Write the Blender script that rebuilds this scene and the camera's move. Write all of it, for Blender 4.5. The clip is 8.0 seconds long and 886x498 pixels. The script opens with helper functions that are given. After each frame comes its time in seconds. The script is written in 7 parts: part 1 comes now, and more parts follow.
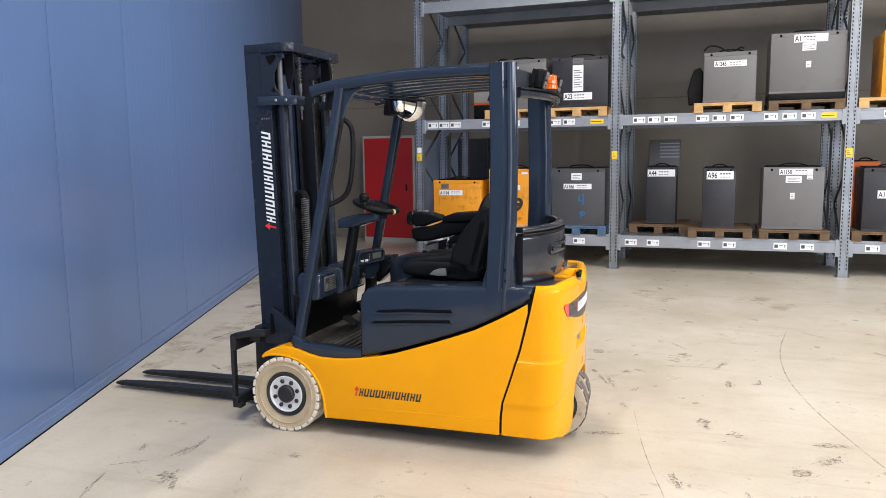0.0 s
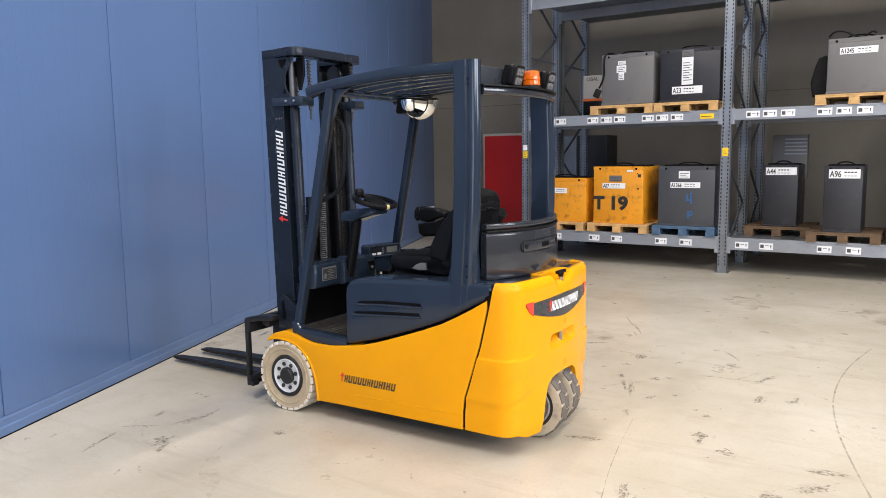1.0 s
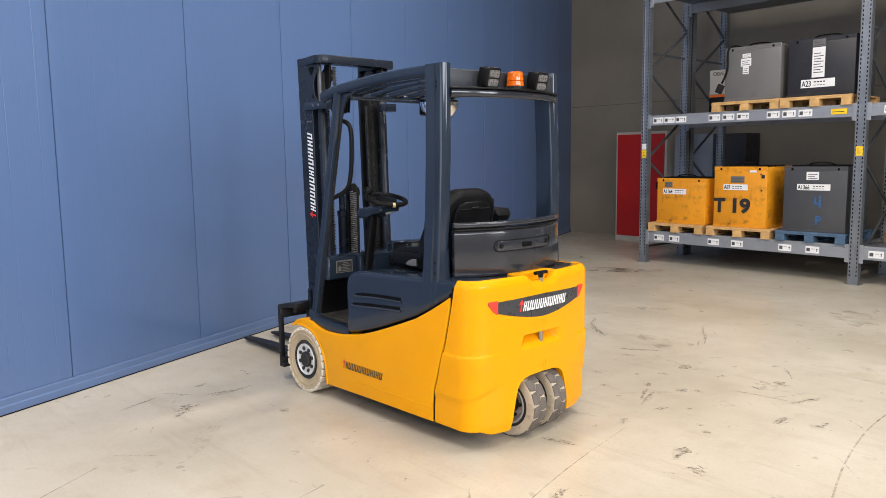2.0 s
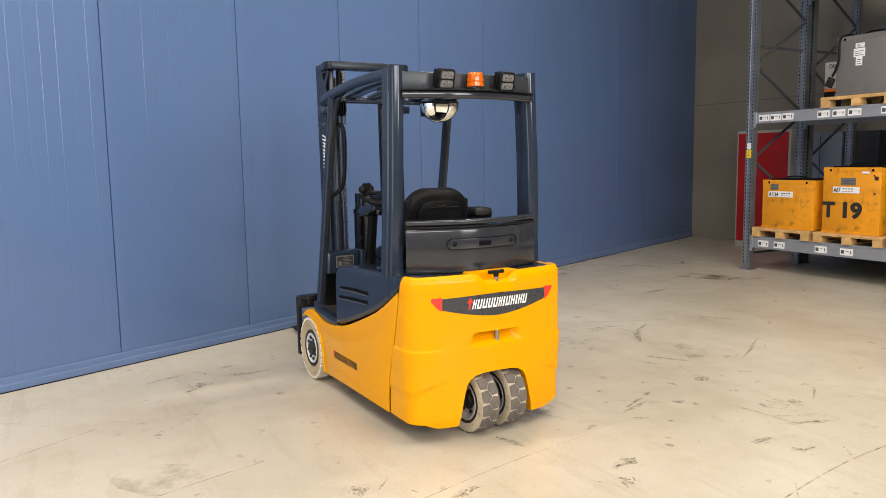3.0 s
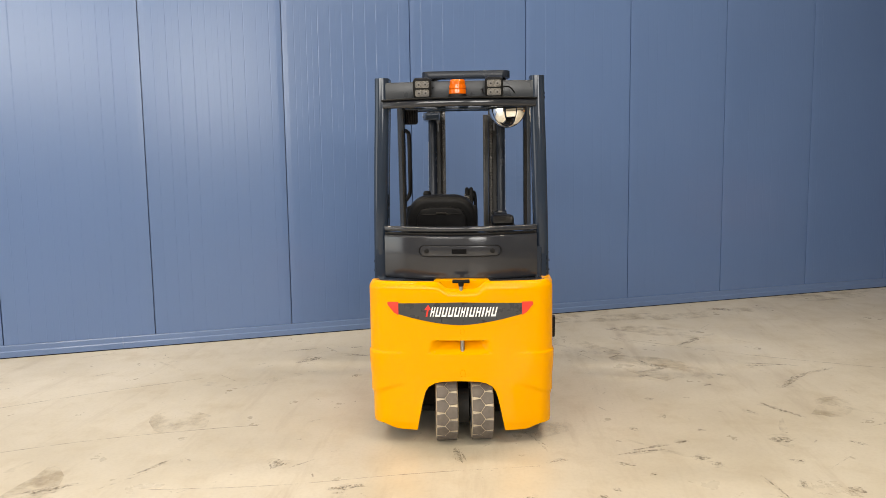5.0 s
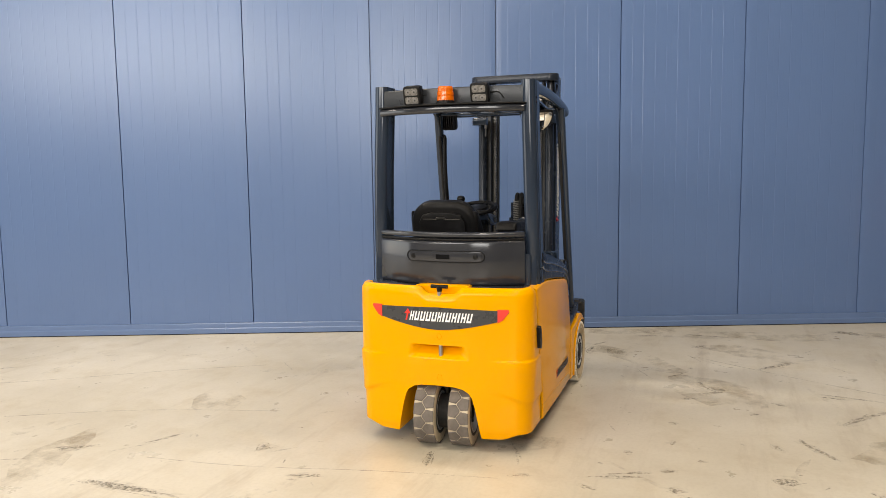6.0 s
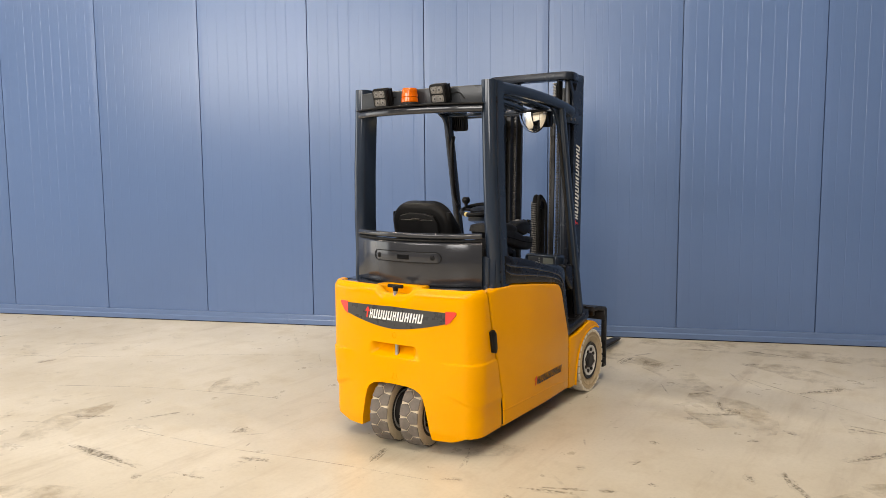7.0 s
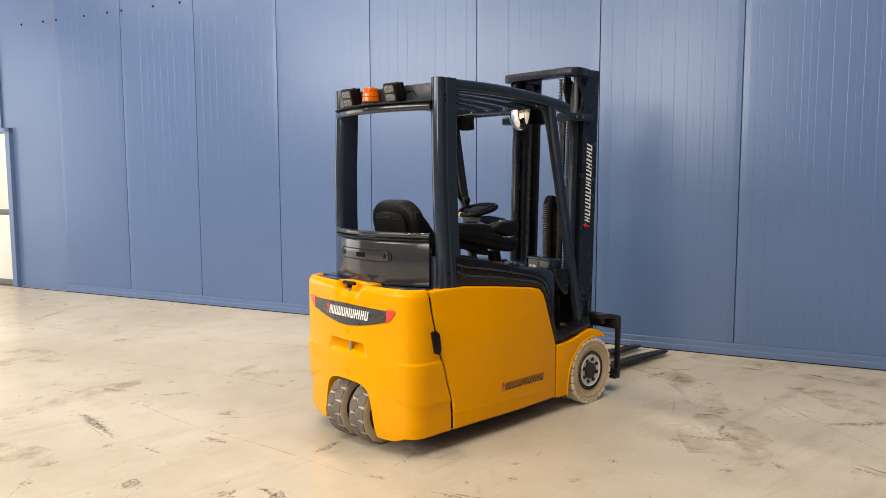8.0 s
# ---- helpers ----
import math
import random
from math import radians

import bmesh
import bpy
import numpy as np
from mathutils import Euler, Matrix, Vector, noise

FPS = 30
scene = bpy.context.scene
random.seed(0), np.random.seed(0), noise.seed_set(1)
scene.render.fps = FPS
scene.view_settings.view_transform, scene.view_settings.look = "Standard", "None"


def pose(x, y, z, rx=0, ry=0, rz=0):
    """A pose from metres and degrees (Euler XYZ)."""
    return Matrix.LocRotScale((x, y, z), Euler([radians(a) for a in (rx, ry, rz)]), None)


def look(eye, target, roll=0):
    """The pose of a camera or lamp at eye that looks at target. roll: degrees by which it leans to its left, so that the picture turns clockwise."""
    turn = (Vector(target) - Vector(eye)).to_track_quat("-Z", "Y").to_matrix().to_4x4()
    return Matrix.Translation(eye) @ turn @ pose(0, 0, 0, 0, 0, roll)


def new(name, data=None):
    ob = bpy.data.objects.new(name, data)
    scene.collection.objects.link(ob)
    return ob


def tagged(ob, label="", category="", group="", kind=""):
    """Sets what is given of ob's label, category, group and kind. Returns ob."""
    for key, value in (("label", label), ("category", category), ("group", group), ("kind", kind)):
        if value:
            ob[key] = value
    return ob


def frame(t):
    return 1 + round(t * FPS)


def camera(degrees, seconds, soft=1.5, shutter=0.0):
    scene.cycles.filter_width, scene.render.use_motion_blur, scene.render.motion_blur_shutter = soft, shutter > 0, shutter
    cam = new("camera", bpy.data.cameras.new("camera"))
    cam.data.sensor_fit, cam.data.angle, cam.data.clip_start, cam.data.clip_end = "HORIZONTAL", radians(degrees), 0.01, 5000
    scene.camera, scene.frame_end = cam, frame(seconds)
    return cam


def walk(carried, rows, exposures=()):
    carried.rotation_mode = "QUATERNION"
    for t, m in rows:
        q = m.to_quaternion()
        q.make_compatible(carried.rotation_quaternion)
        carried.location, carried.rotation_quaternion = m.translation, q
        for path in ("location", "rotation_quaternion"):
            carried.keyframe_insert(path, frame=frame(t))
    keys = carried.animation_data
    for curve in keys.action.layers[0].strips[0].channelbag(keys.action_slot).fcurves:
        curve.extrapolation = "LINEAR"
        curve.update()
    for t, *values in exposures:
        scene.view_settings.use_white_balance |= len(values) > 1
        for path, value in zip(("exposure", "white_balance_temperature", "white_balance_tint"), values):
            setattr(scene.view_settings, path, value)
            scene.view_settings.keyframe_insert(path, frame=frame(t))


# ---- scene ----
cam = camera(61.57, 8.0, soft=0.7)
# seconds, eye x, y, z in metres, yaw, pitch, roll in degrees
ROWS = [
    (0.0, 0.000, 0.000, 1.617, 19.83, -7.14, 0.67),
    (0.5, 0.492, 0.178, 1.611, 26.23, -7.12, 0.78),
    (1.0, 1.032, 0.427, 1.599, 33.46, -7.15, 0.76),
    (1.5, 1.515, 0.715, 1.599, 40.45, -7.14, 0.80),
    (2.0, 2.009, 1.087, 1.593, 48.10, -7.05, 0.76),
    (3.5, 3.078, 2.587, 1.546, 69.08, -6.46, 0.94),
    (4.0, 3.298, 3.244, 1.535, 78.49, -6.28, 0.82),
    (4.5, 3.401, 3.810, 1.568, 85.98, -6.39, 0.79),
    (6.0, 3.138, 5.721, 1.587, 110.51, -6.02, 0.71),
    (6.5, 2.915, 6.258, 1.583, 117.72, -5.87, 0.56),
    (7.0, 2.603, 6.802, 1.577, 123.85, -5.83, 0.39),
    (7.5, 2.227, 7.294, 1.558, 130.68, -5.66, 0.25),
    (8.0, 1.750, 7.756, 1.550, 137.70, -5.57, 0.12),
]
walk(cam, [(t, pose(x, y, z, 90 + pitch, roll, yaw)) for t, x, y, z, yaw, pitch, roll in ROWS],
     [(0.0, 0.34, 6150, 15.5), (2.0, 0.25, 6400, 15), (4.5, 0.11, 7300, 12.5), (8.0, 0.10, 7250, 14.5)])

# ---- light ----
world = bpy.data.worlds.new("sky")
scene.world = world
world.use_nodes = True
wn, wlk = world.node_tree.nodes, world.node_tree.links
sky = wn.new("ShaderNodeTexSky")
sky.sky_type = "NISHITA"
sky.sun_disc = False
sky.sun_elevation, sky.sun_rotation = radians(35), radians(200)
wlk.new(sky.outputs[0], wn["Background"].inputs[0])
wn["Background"].inputs[1].default_value = 0.12


def area_lamp(name, m, sx, sy, watts, colour):
    data = bpy.data.lights.new(name, "AREA")
    data.shape, data.size, data.size_y, data.energy, data.color = "RECTANGLE", sx, sy, watts, colour
    ob = new(name, data)
    ob.matrix_world = m
    return ob


DAY = (0.93, 0.97, 1.0)
# warm tint of the added ceiling lamps, tuned to the floor colour
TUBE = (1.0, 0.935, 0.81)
# daylight through the open gate behind the truck's near side, seen only in reflections
area_lamp("gate_daylight", look((4.6, -8.9, 2.4), (-1.5, 4.5, 0.9)), 6.6, 4.4, 225, (0.80, 0.90, 1.0))
# daylight through the high window band in the long wall opposite the blue one
area_lamp("window_daylight", pose(9.45, 1.1, 4.5, 0, 90, 0), 2.1, 7.3, 520, DAY)
# daylight through the tall window bay further along the same wall
area_lamp("bay_daylight", pose(9.45, 7.3, 4.1, 0, 90, 0), 2.9, 2.9, 290, DAY)


# ---- materials ----
def material(name, colour, rough=0.5, metal=0.0, vary=0.12, scale=6.0, bump=0.0, bump_scale=60.0, coat=0.0, fine=0.0, stain=None,
             stain_amount=0.0, stain_scale=3.0, spec=0.5, island=0.0, each=0.0, rvary=0.2):
    """A surface with a broad and a fine variation, stains of their own colour and a fine relief."""
    m = bpy.data.materials.new(name)
    m.use_nodes = True
    nt = m.node_tree
    n, l = nt.nodes, nt.links
    b = n["Principled BSDF"]
    b.inputs["Metallic"].default_value = metal
    b.inputs["Coat Weight"].default_value = coat
    b.inputs["Coat Roughness"].default_value = 0.08
    b.inputs["Specular IOR Level"].default_value = spec
    tc = n.new("ShaderNodeTexCoord")

    def noise_tex(s, detail=4.0, rough_=0.55):
        t = n.new("ShaderNodeTexNoise")
        t.inputs["Scale"].default_value = s
        t.inputs["Detail"].default_value = detail
        t.inputs["Roughness"].default_value = rough_
        l.new(tc.outputs["Object"], t.inputs["Vector"])
        return t

    def ramp(src, lo, hi, a, c):
        r = n.new("ShaderNodeMapRange")
        r.inputs["From Min"].default_value, r.inputs["From Max"].default_value = lo, hi
        r.inputs["To Min"].default_value, r.inputs["To Max"].default_value = a, c
        l.new(src, r.inputs["Value"])
        return r.outputs[0]

    def mix(fac, a, c, blend="MIX"):
        x = n.new("ShaderNodeMix")
        x.data_type, x.blend_type = "RGBA", blend
        if isinstance(fac, float):
            x.inputs["Factor"].default_value = fac
        else:
            l.new(fac, x.inputs["Factor"])
        for k, v in ((6, a), (7, c)):
            if isinstance(v, tuple):
                x.inputs[k].default_value = (*v, 1)
            else:
                l.new(v, x.inputs[k])
        return x.outputs[2]

    broad = noise_tex(scale)
    dark = tuple(max(0.0, v * (1 - vary)) for v in colour)
    light = tuple(min(1.0, v * (1 + vary)) for v in colour)
    col = mix(ramp(broad.outputs["Fac"], 0.3, 0.7, 0, 1), dark, light)
    if fine:
        grain = noise_tex(scale * 22, 3.0)
        col = mix(ramp(grain.outputs["Fac"], 0.35, 0.65, 0, fine), col, tuple(v * 0.55 for v in colour))
    if each:
        oi = n.new("ShaderNodeObjectInfo")
        hv = n.new("ShaderNodeHueSaturation")
        l.new(ramp(oi.outputs["Random"], 0, 1, 1 - each, 1 + each), hv.inputs["Value"])
        l.new(col, hv.inputs["Color"])
        col = hv.outputs[0]
    if island:
        ge = n.new("ShaderNodeNewGeometry")
        hv = n.new("ShaderNodeHueSaturation")
        l.new(ramp(ge.outputs["Random Per Island"], 0, 1, 1 - island, 1 + island), hv.inputs["Value"])
        l.new(col, hv.inputs["Color"])
        col = hv.outputs[0]
    if stain:
        sp = noise_tex(stain_scale, 8.0, 0.68)
        col = mix(ramp(sp.outputs["Fac"], 0.62 - 0.1 * stain_amount, 0.74, 0, min(1.0, stain_amount)), col, stain)
    l.new(col, b.inputs["Base Color"])
    rn = noise_tex(scale * 3)
    l.new(ramp(rn.outputs["Fac"], 0.3, 0.7, max(0.02, rough * (1 - rvary)), min(1.0, rough * (1 + rvary))), b.inputs["Roughness"])
    if bump:
        bn = noise_tex(bump_scale, 3.0)
        bp = n.new("ShaderNodeBump")
        bp.inputs["Strength"].default_value = bump
        bp.inputs["Distance"].default_value = 0.004
        l.new(bn.outputs["Fac"], bp.inputs["Height"])
        l.new(bp.outputs[0], b.inputs["Normal"])
    return m


def lit(name, colour, strength):
    m = bpy.data.materials.new(name)
    m.use_nodes = True
    n, l = m.node_tree.nodes, m.node_tree.links
    b = n["Principled BSDF"]
    b.inputs["Base Color"].default_value = (*colour, 1)
    b.inputs["Emission Color"].default_value = (*colour, 1)
    b.inputs["Emission Strength"].default_value = strength
    return m


YELLOW = material("yellow_paint", (0.80, 0.340, 0.0015), 0.11, vary=0.03, scale=1.6, coat=0.03, spec=0.13, rvary=0.08)
NAVY = material("slate_paint", (0.0185, 0.0280, 0.0455), 0.11, vary=0.10, scale=3.0, coat=0.0, spec=0.40, rvary=0.08)
SATINBLACK = material("satin_black_plastic", (0.0064, 0.0066, 0.0074), 0.27, vary=0.04, scale=6.0, spec=0.30, rvary=0.03)
MASTGREY = material("mast_paint", (0.0135, 0.0185, 0.0290), 0.26, vary=0.15, scale=4.0, spec=0.28, rvary=0.1, bump=0.03, bump_scale=120)
GLOSSGREY = material("gloss_grey_plastic", (0.024, 0.0265, 0.033), 0.13, vary=0.06, scale=3.0, coat=0.1, spec=0.5, rvary=0.05)
BLACKPLASTIC = material("black_plastic", (0.0058, 0.0058, 0.0064), 0.42, vary=0.2, scale=8.0, spec=0.16, bump=0.06, bump_scale=300)
VINYL = material("black_vinyl", (0.0050, 0.0050, 0.0055), 0.5, vary=0.25, scale=9.0, spec=0.17, bump=0.1, bump_scale=220)
RUBBER = material("black_rubber", (0.014, 0.0135, 0.013), 0.75, vary=0.25, scale=10, spec=0.25, bump=0.3, bump_scale=120)
# stained mat rubber, its colour raised to carry the footwell's brighter light
MAT = material("lightened_rubber_mat", (0.040, 0.037, 0.034), 0.7, vary=0.25, scale=9, spec=0.3, bump=0.3, bump_scale=120, stain=(0.09, 0.08, 0.065), stain_amount=0.5, stain_scale=8)
STEEL = material("bright_steel", (0.34, 0.34, 0.35), 0.32, metal=1.0, vary=0.1, scale=10)
CHAIN = material("oiled_chain_steel", (0.10, 0.095, 0.09), 0.28, metal=0.8, vary=0.4, scale=60, stain=(0.02, 0.016, 0.012), stain_amount=0.7, stain_scale=30)
GUARD = material("worn_guard_plastic", (0.17, 0.165, 0.16), 0.45, vary=0.3, scale=30, spec=0.4)
GREASE = material("greasy_steel", (0.011, 0.0105, 0.010), 0.38, metal=0.2, vary=0.35, scale=18, stain=(0.02, 0.016, 0.012), stain_amount=0.8, stain_scale=9)
FORKSTEEL = material("fork_steel", (0.014, 0.014, 0.016), 0.5, metal=0.2, vary=0.3, scale=8, bump=0.2, bump_scale=80)
TYRE = material("cream_tyre_rubber", (0.47, 0.375, 0.245), 0.75, vary=0.12, scale=7, fine=0.12, bump=0.25, bump_scale=70, stain=(0.33, 0.25, 0.155), stain_amount=0.8, stain_scale=9)
LUG = material("pale_tread_rubber", (0.66, 0.60, 0.505), 0.75, vary=0.10, scale=9, fine=0.10, bump=0.2, bump_scale=70, stain=(0.36, 0.30, 0.22), stain_amount=0.5, stain_scale=14)
WORNCREAM = material("worn_cream_rubber", (0.50, 0.425, 0.315), 0.78, vary=0.16, scale=11, fine=0.22, bump=0.3, bump_scale=70, stain=(0.20, 0.155, 0.105), stain_amount=0.75, stain_scale=16)
TREAD = material("worn_tread", (0.13, 0.112, 0.098), 0.8, vary=0.2, scale=14, bump=0.3, bump_scale=90)
RIMWHITE = material("rim_paint", (0.66, 0.66, 0.66), 0.45, vary=0.06, scale=12, stain=(0.25, 0.22, 0.18), stain_amount=0.3, stain_scale=14)
RIMGREY = material("grey_rim_paint", (0.40, 0.41, 0.44), 0.42, metal=0.1, vary=0.1, scale=12, stain=(0.12, 0.11, 0.10), stain_amount=0.5, stain_scale=12)
HUBBLACK = material("hub_black", (0.012, 0.012, 0.013), 0.5, vary=0.2, scale=14)
REDPLASTIC = material("red_reflector", (0.72, 0.03, 0.02), 0.18, vary=0.05, scale=20, coat=0.5)
DECALGREY = material("badge_grey", (0.035, 0.037, 0.042), 0.3, vary=0.05, scale=8)
WHITEPRINT = material("white_print", (0.82, 0.82, 0.82), 0.45, vary=0.03, scale=20)
BLACKPRINT = material("black_print", (0.02, 0.02, 0.02), 0.5, vary=0.1, scale=20)
CARDINK = material("faded_card_ink", (0.075, 0.075, 0.078), 0.55, vary=0.35, scale=60)
REDPRINT = material("red_print", (0.70, 0.03, 0.02), 0.45, vary=0.04, scale=20)
ORANGEBUTTON = material("orange_button", (0.60, 0.10, 0.015), 0.4, vary=0.05, scale=20)
AMBERCORE = material("amber_core", (0.62, 0.115, 0.003), 0.14, vary=0.1, scale=20)
LAMPGLASS = material("lamp_reflector", (0.16, 0.157, 0.154), 0.26, metal=0.3, vary=0.1, scale=20)
MIRROR = material("mirror_glass", (0.9, 0.9, 0.88), 0.03, metal=1.0, vary=0.01)
BLUEPANEL = material("blue_coated_panel", (0.089, 0.1525, 0.309), 0.265, vary=0.03, scale=0.5, rvary=0.0, each=0.03)
BLUETRIM = material("blue_coated_trim", (0.100, 0.162, 0.310), 0.32, vary=0.05, scale=1.0, rvary=0.05)
CONCRETE = material("beige_concrete_wall", (0.24, 0.213, 0.175), 0.8, vary=0.08, scale=0.7, fine=0.08, bump=0.2, bump_scale=40, stain=(0.22, 0.19, 0.15), stain_amount=0.4, stain_scale=0.8)
CEILING = material("ceiling_sheet", (0.30, 0.30, 0.29), 0.6, vary=0.05, scale=0.5)
BRACEGREY = material("dull_brace_steel", (0.10, 0.105, 0.115), 0.5, metal=0.4, vary=0.15, scale=6)
GALV = material("galvanised_steel", (0.29, 0.31, 0.33), 0.38, metal=0.75, vary=0.16, scale=5, fine=0.10, bump=0.08, bump_scale=60)
BEAMGREY = material("grey_beam_paint", (0.31, 0.328, 0.355), 0.38, metal=0.35, vary=0.08, scale=3, stain=(0.16, 0.16, 0.16), stain_amount=0.4, stain_scale=5)
HEADERGREY = material("satin_grey_sheet", (0.029, 0.033, 0.039), 0.30, vary=0.06, scale=3.0, spec=0.34)
HOLE = material("dark_slot", (0.004, 0.004, 0.005), 0.9, vary=0.1, spec=0.1)
PALLETWOOD = material("pallet_wood", (0.64, 0.39, 0.155), 0.75, vary=0.22, scale=7, fine=0.25, bump=0.3, bump_scale=60, each=0.10, stain=(0.14, 0.09, 0.05), stain_amount=0.5, stain_scale=5)
OLDWOOD = material("weathered_pallet_wood", (0.15, 0.092, 0.048), 0.8, vary=0.25, scale=7, fine=0.3, bump=0.3, bump_scale=60, each=0.12, stain=(0.07, 0.05, 0.035), stain_amount=0.6, stain_scale=5)
BLUEWOOD = material("blue_pallet_wood", (0.075, 0.14, 0.23), 0.75, vary=0.25, scale=8, fine=0.3, bump=0.3, bump_scale=60, each=0.1, stain=(0.10, 0.09, 0.07), stain_amount=0.6, stain_scale=6)
BOXGREY = material("grey_battery_steel", (0.062, 0.064, 0.070), 0.45, vary=0.08, scale=3, fine=0.06, bump=0.08, bump_scale=90, stain=(0.05, 0.048, 0.045), stain_amount=0.5, stain_scale=4)
BOXMID = material("mid_grey_battery_steel", (0.150, 0.146, 0.143), 0.45, vary=0.06, scale=3, fine=0.05, stain=(0.09, 0.085, 0.08), stain_amount=0.4, stain_scale=4)
BOXDARK = material("dark_battery_steel", (0.024, 0.024, 0.028), 0.42, vary=0.15, scale=4, fine=0.08, stain=(0.09, 0.085, 0.08), stain_amount=0.4, stain_scale=6)
BOXYELLOW = material("yellow_battery_steel", (0.78, 0.31, 0.010), 0.42, vary=0.08, scale=3, fine=0.05, stain=(0.07, 0.036, 0.012), stain_amount=0.85, stain_scale=7)
BOXORANGE = material("orange_battery_steel", (0.72, 0.14, 0.01), 0.45, vary=0.08, scale=3)
BLUECHALK = material("blue_spray", (0.035, 0.105, 0.25), 0.6, vary=0.2, scale=20)
YELLOWTAG = material("yellow_tag", (0.85, 0.55, 0.01), 0.5, vary=0.05, scale=20)
CABRED = material("red_cabinet_paint", (0.42, 0.012, 0.010), 0.4, vary=0.06, scale=3, stain=(0.2, 0.01, 0.01), stain_amount=0.3, stain_scale=3)
CABGREY = material("cabinet_grey_paint", (0.42, 0.40, 0.36), 0.45, vary=0.05, scale=3)
CABBLUEGREY = material("blue_grey_paint", (0.20, 0.23, 0.28), 0.4, vary=0.06, scale=3)
DOORWHITE = material("white_door_paint", (0.74, 0.74, 0.70), 0.35, vary=0.03, scale=2)
LAMPBODY = material("lamp_body_white", (0.75, 0.75, 0.74), 0.4, vary=0.03)
# glow of the added ceiling lamps, which stay out of view
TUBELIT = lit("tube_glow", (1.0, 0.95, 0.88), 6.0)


def floor_material():
    m = bpy.data.materials.new("power_floated_concrete")
    m.use_nodes = True
    nt = m.node_tree
    n, l = nt.nodes, nt.links
    b = n["Principled BSDF"]
    tc = n.new("ShaderNodeTexCoord")

    def tex(kind, scale, stretch=(1, 1, 1), turn=0.0, **kw):
        mp = n.new("ShaderNodeMapping")
        mp.inputs["Scale"].default_value = stretch
        mp.inputs["Rotation"].default_value = (0, 0, turn)
        l.new(tc.outputs["Object"], mp.inputs["Vector"])
        t = n.new(kind)
        t.inputs["Scale"].default_value = scale
        for k, v in kw.items():
            t.inputs[k.replace("_", " ")].default_value = v
        l.new(mp.outputs[0], t.inputs["Vector"])
        return t

    def rng(src, lo, hi, a, c):
        r = n.new("ShaderNodeMapRange")
        r.inputs["From Min"].default_value, r.inputs["From Max"].default_value = lo, hi
        r.inputs["To Min"].default_value, r.inputs["To Max"].default_value = a, c
        l.new(src, r.inputs["Value"])
        return r.outputs[0]

    def mix(fac, a, c):
        x = n.new("ShaderNodeMix")
        x.data_type = "RGBA"
        l.new(fac, x.inputs["Factor"])
        for k, v in ((6, a), (7, c)):
            if isinstance(v, tuple):
                x.inputs[k].default_value = (*v, 1)
            else:
                l.new(v, x.inputs[k])
        return x.outputs[2]

    def times(a, c):
        x = n.new("ShaderNodeMath")
        x.operation = "MULTIPLY"
        l.new(a, x.inputs[0])
        l.new(c, x.inputs[1])
        return x.outputs[0]

    big = tex("ShaderNodeTexNoise", 0.55, Detail=6.0, Roughness=0.6)
    col = mix(rng(big.outputs["Fac"], 0.34, 0.66, 0, 1), (0.450, 0.400, 0.306), (0.605, 0.557, 0.464))
    cloud = tex("ShaderNodeTexNoise", 3.2, Detail=8.0, Roughness=0.65)
    col = mix(rng(cloud.outputs["Fac"], 0.52, 0.75, 0, 0.45), col, (0.40, 0.33, 0.235))
    # drag marks along two travel directions
    for turn, amount in ((0.5, 0.46), (-1.0, 0.36)):
        drag = tex("ShaderNodeTexNoise", 1.6, (0.28, 2.6, 1), turn, Detail=7.0, Roughness=0.7)
        col = mix(rng(drag.outputs["Fac"], 0.56, 0.72, 0, amount), col, (0.31, 0.25, 0.175))
    grain = tex("ShaderNodeTexNoise", 46, Detail=4.0, Roughness=0.6)
    col = mix(rng(grain.outputs["Fac"], 0.45, 0.75, 0, 0.16), col, (0.28, 0.235, 0.17))
    # dark rubber specks, gathered in patches
    speck = tex("ShaderNodeTexNoise", 34, (1, 1, 1), Detail=5.0, Roughness=0.7)
    patch = tex("ShaderNodeTexNoise", 1.1, Detail=3.0)
    sm = times(rng(speck.outputs["Fac"], 0.67, 0.70, 0, 1), rng(patch.outputs["Fac"], 0.52, 0.66, 0, 0.6))
    col = mix(sm, col, (0.10, 0.083, 0.066))
    l.new(col, b.inputs["Base Color"])
    l.new(rng(cloud.outputs["Fac"], 0.3, 0.75, 0.25, 0.46), b.inputs["Roughness"])
    b.inputs["Specular IOR Level"].default_value = 0.5
    bp = n.new("ShaderNodeBump")
    bp.inputs["Strength"].default_value = 0.04
    bp.inputs["Distance"].default_value = 0.004
    l.new(grain.outputs["Fac"], bp.inputs["Height"])
    l.new(bp.outputs[0], b.inputs["Normal"])
    return m


FLOORMAT = floor_material()


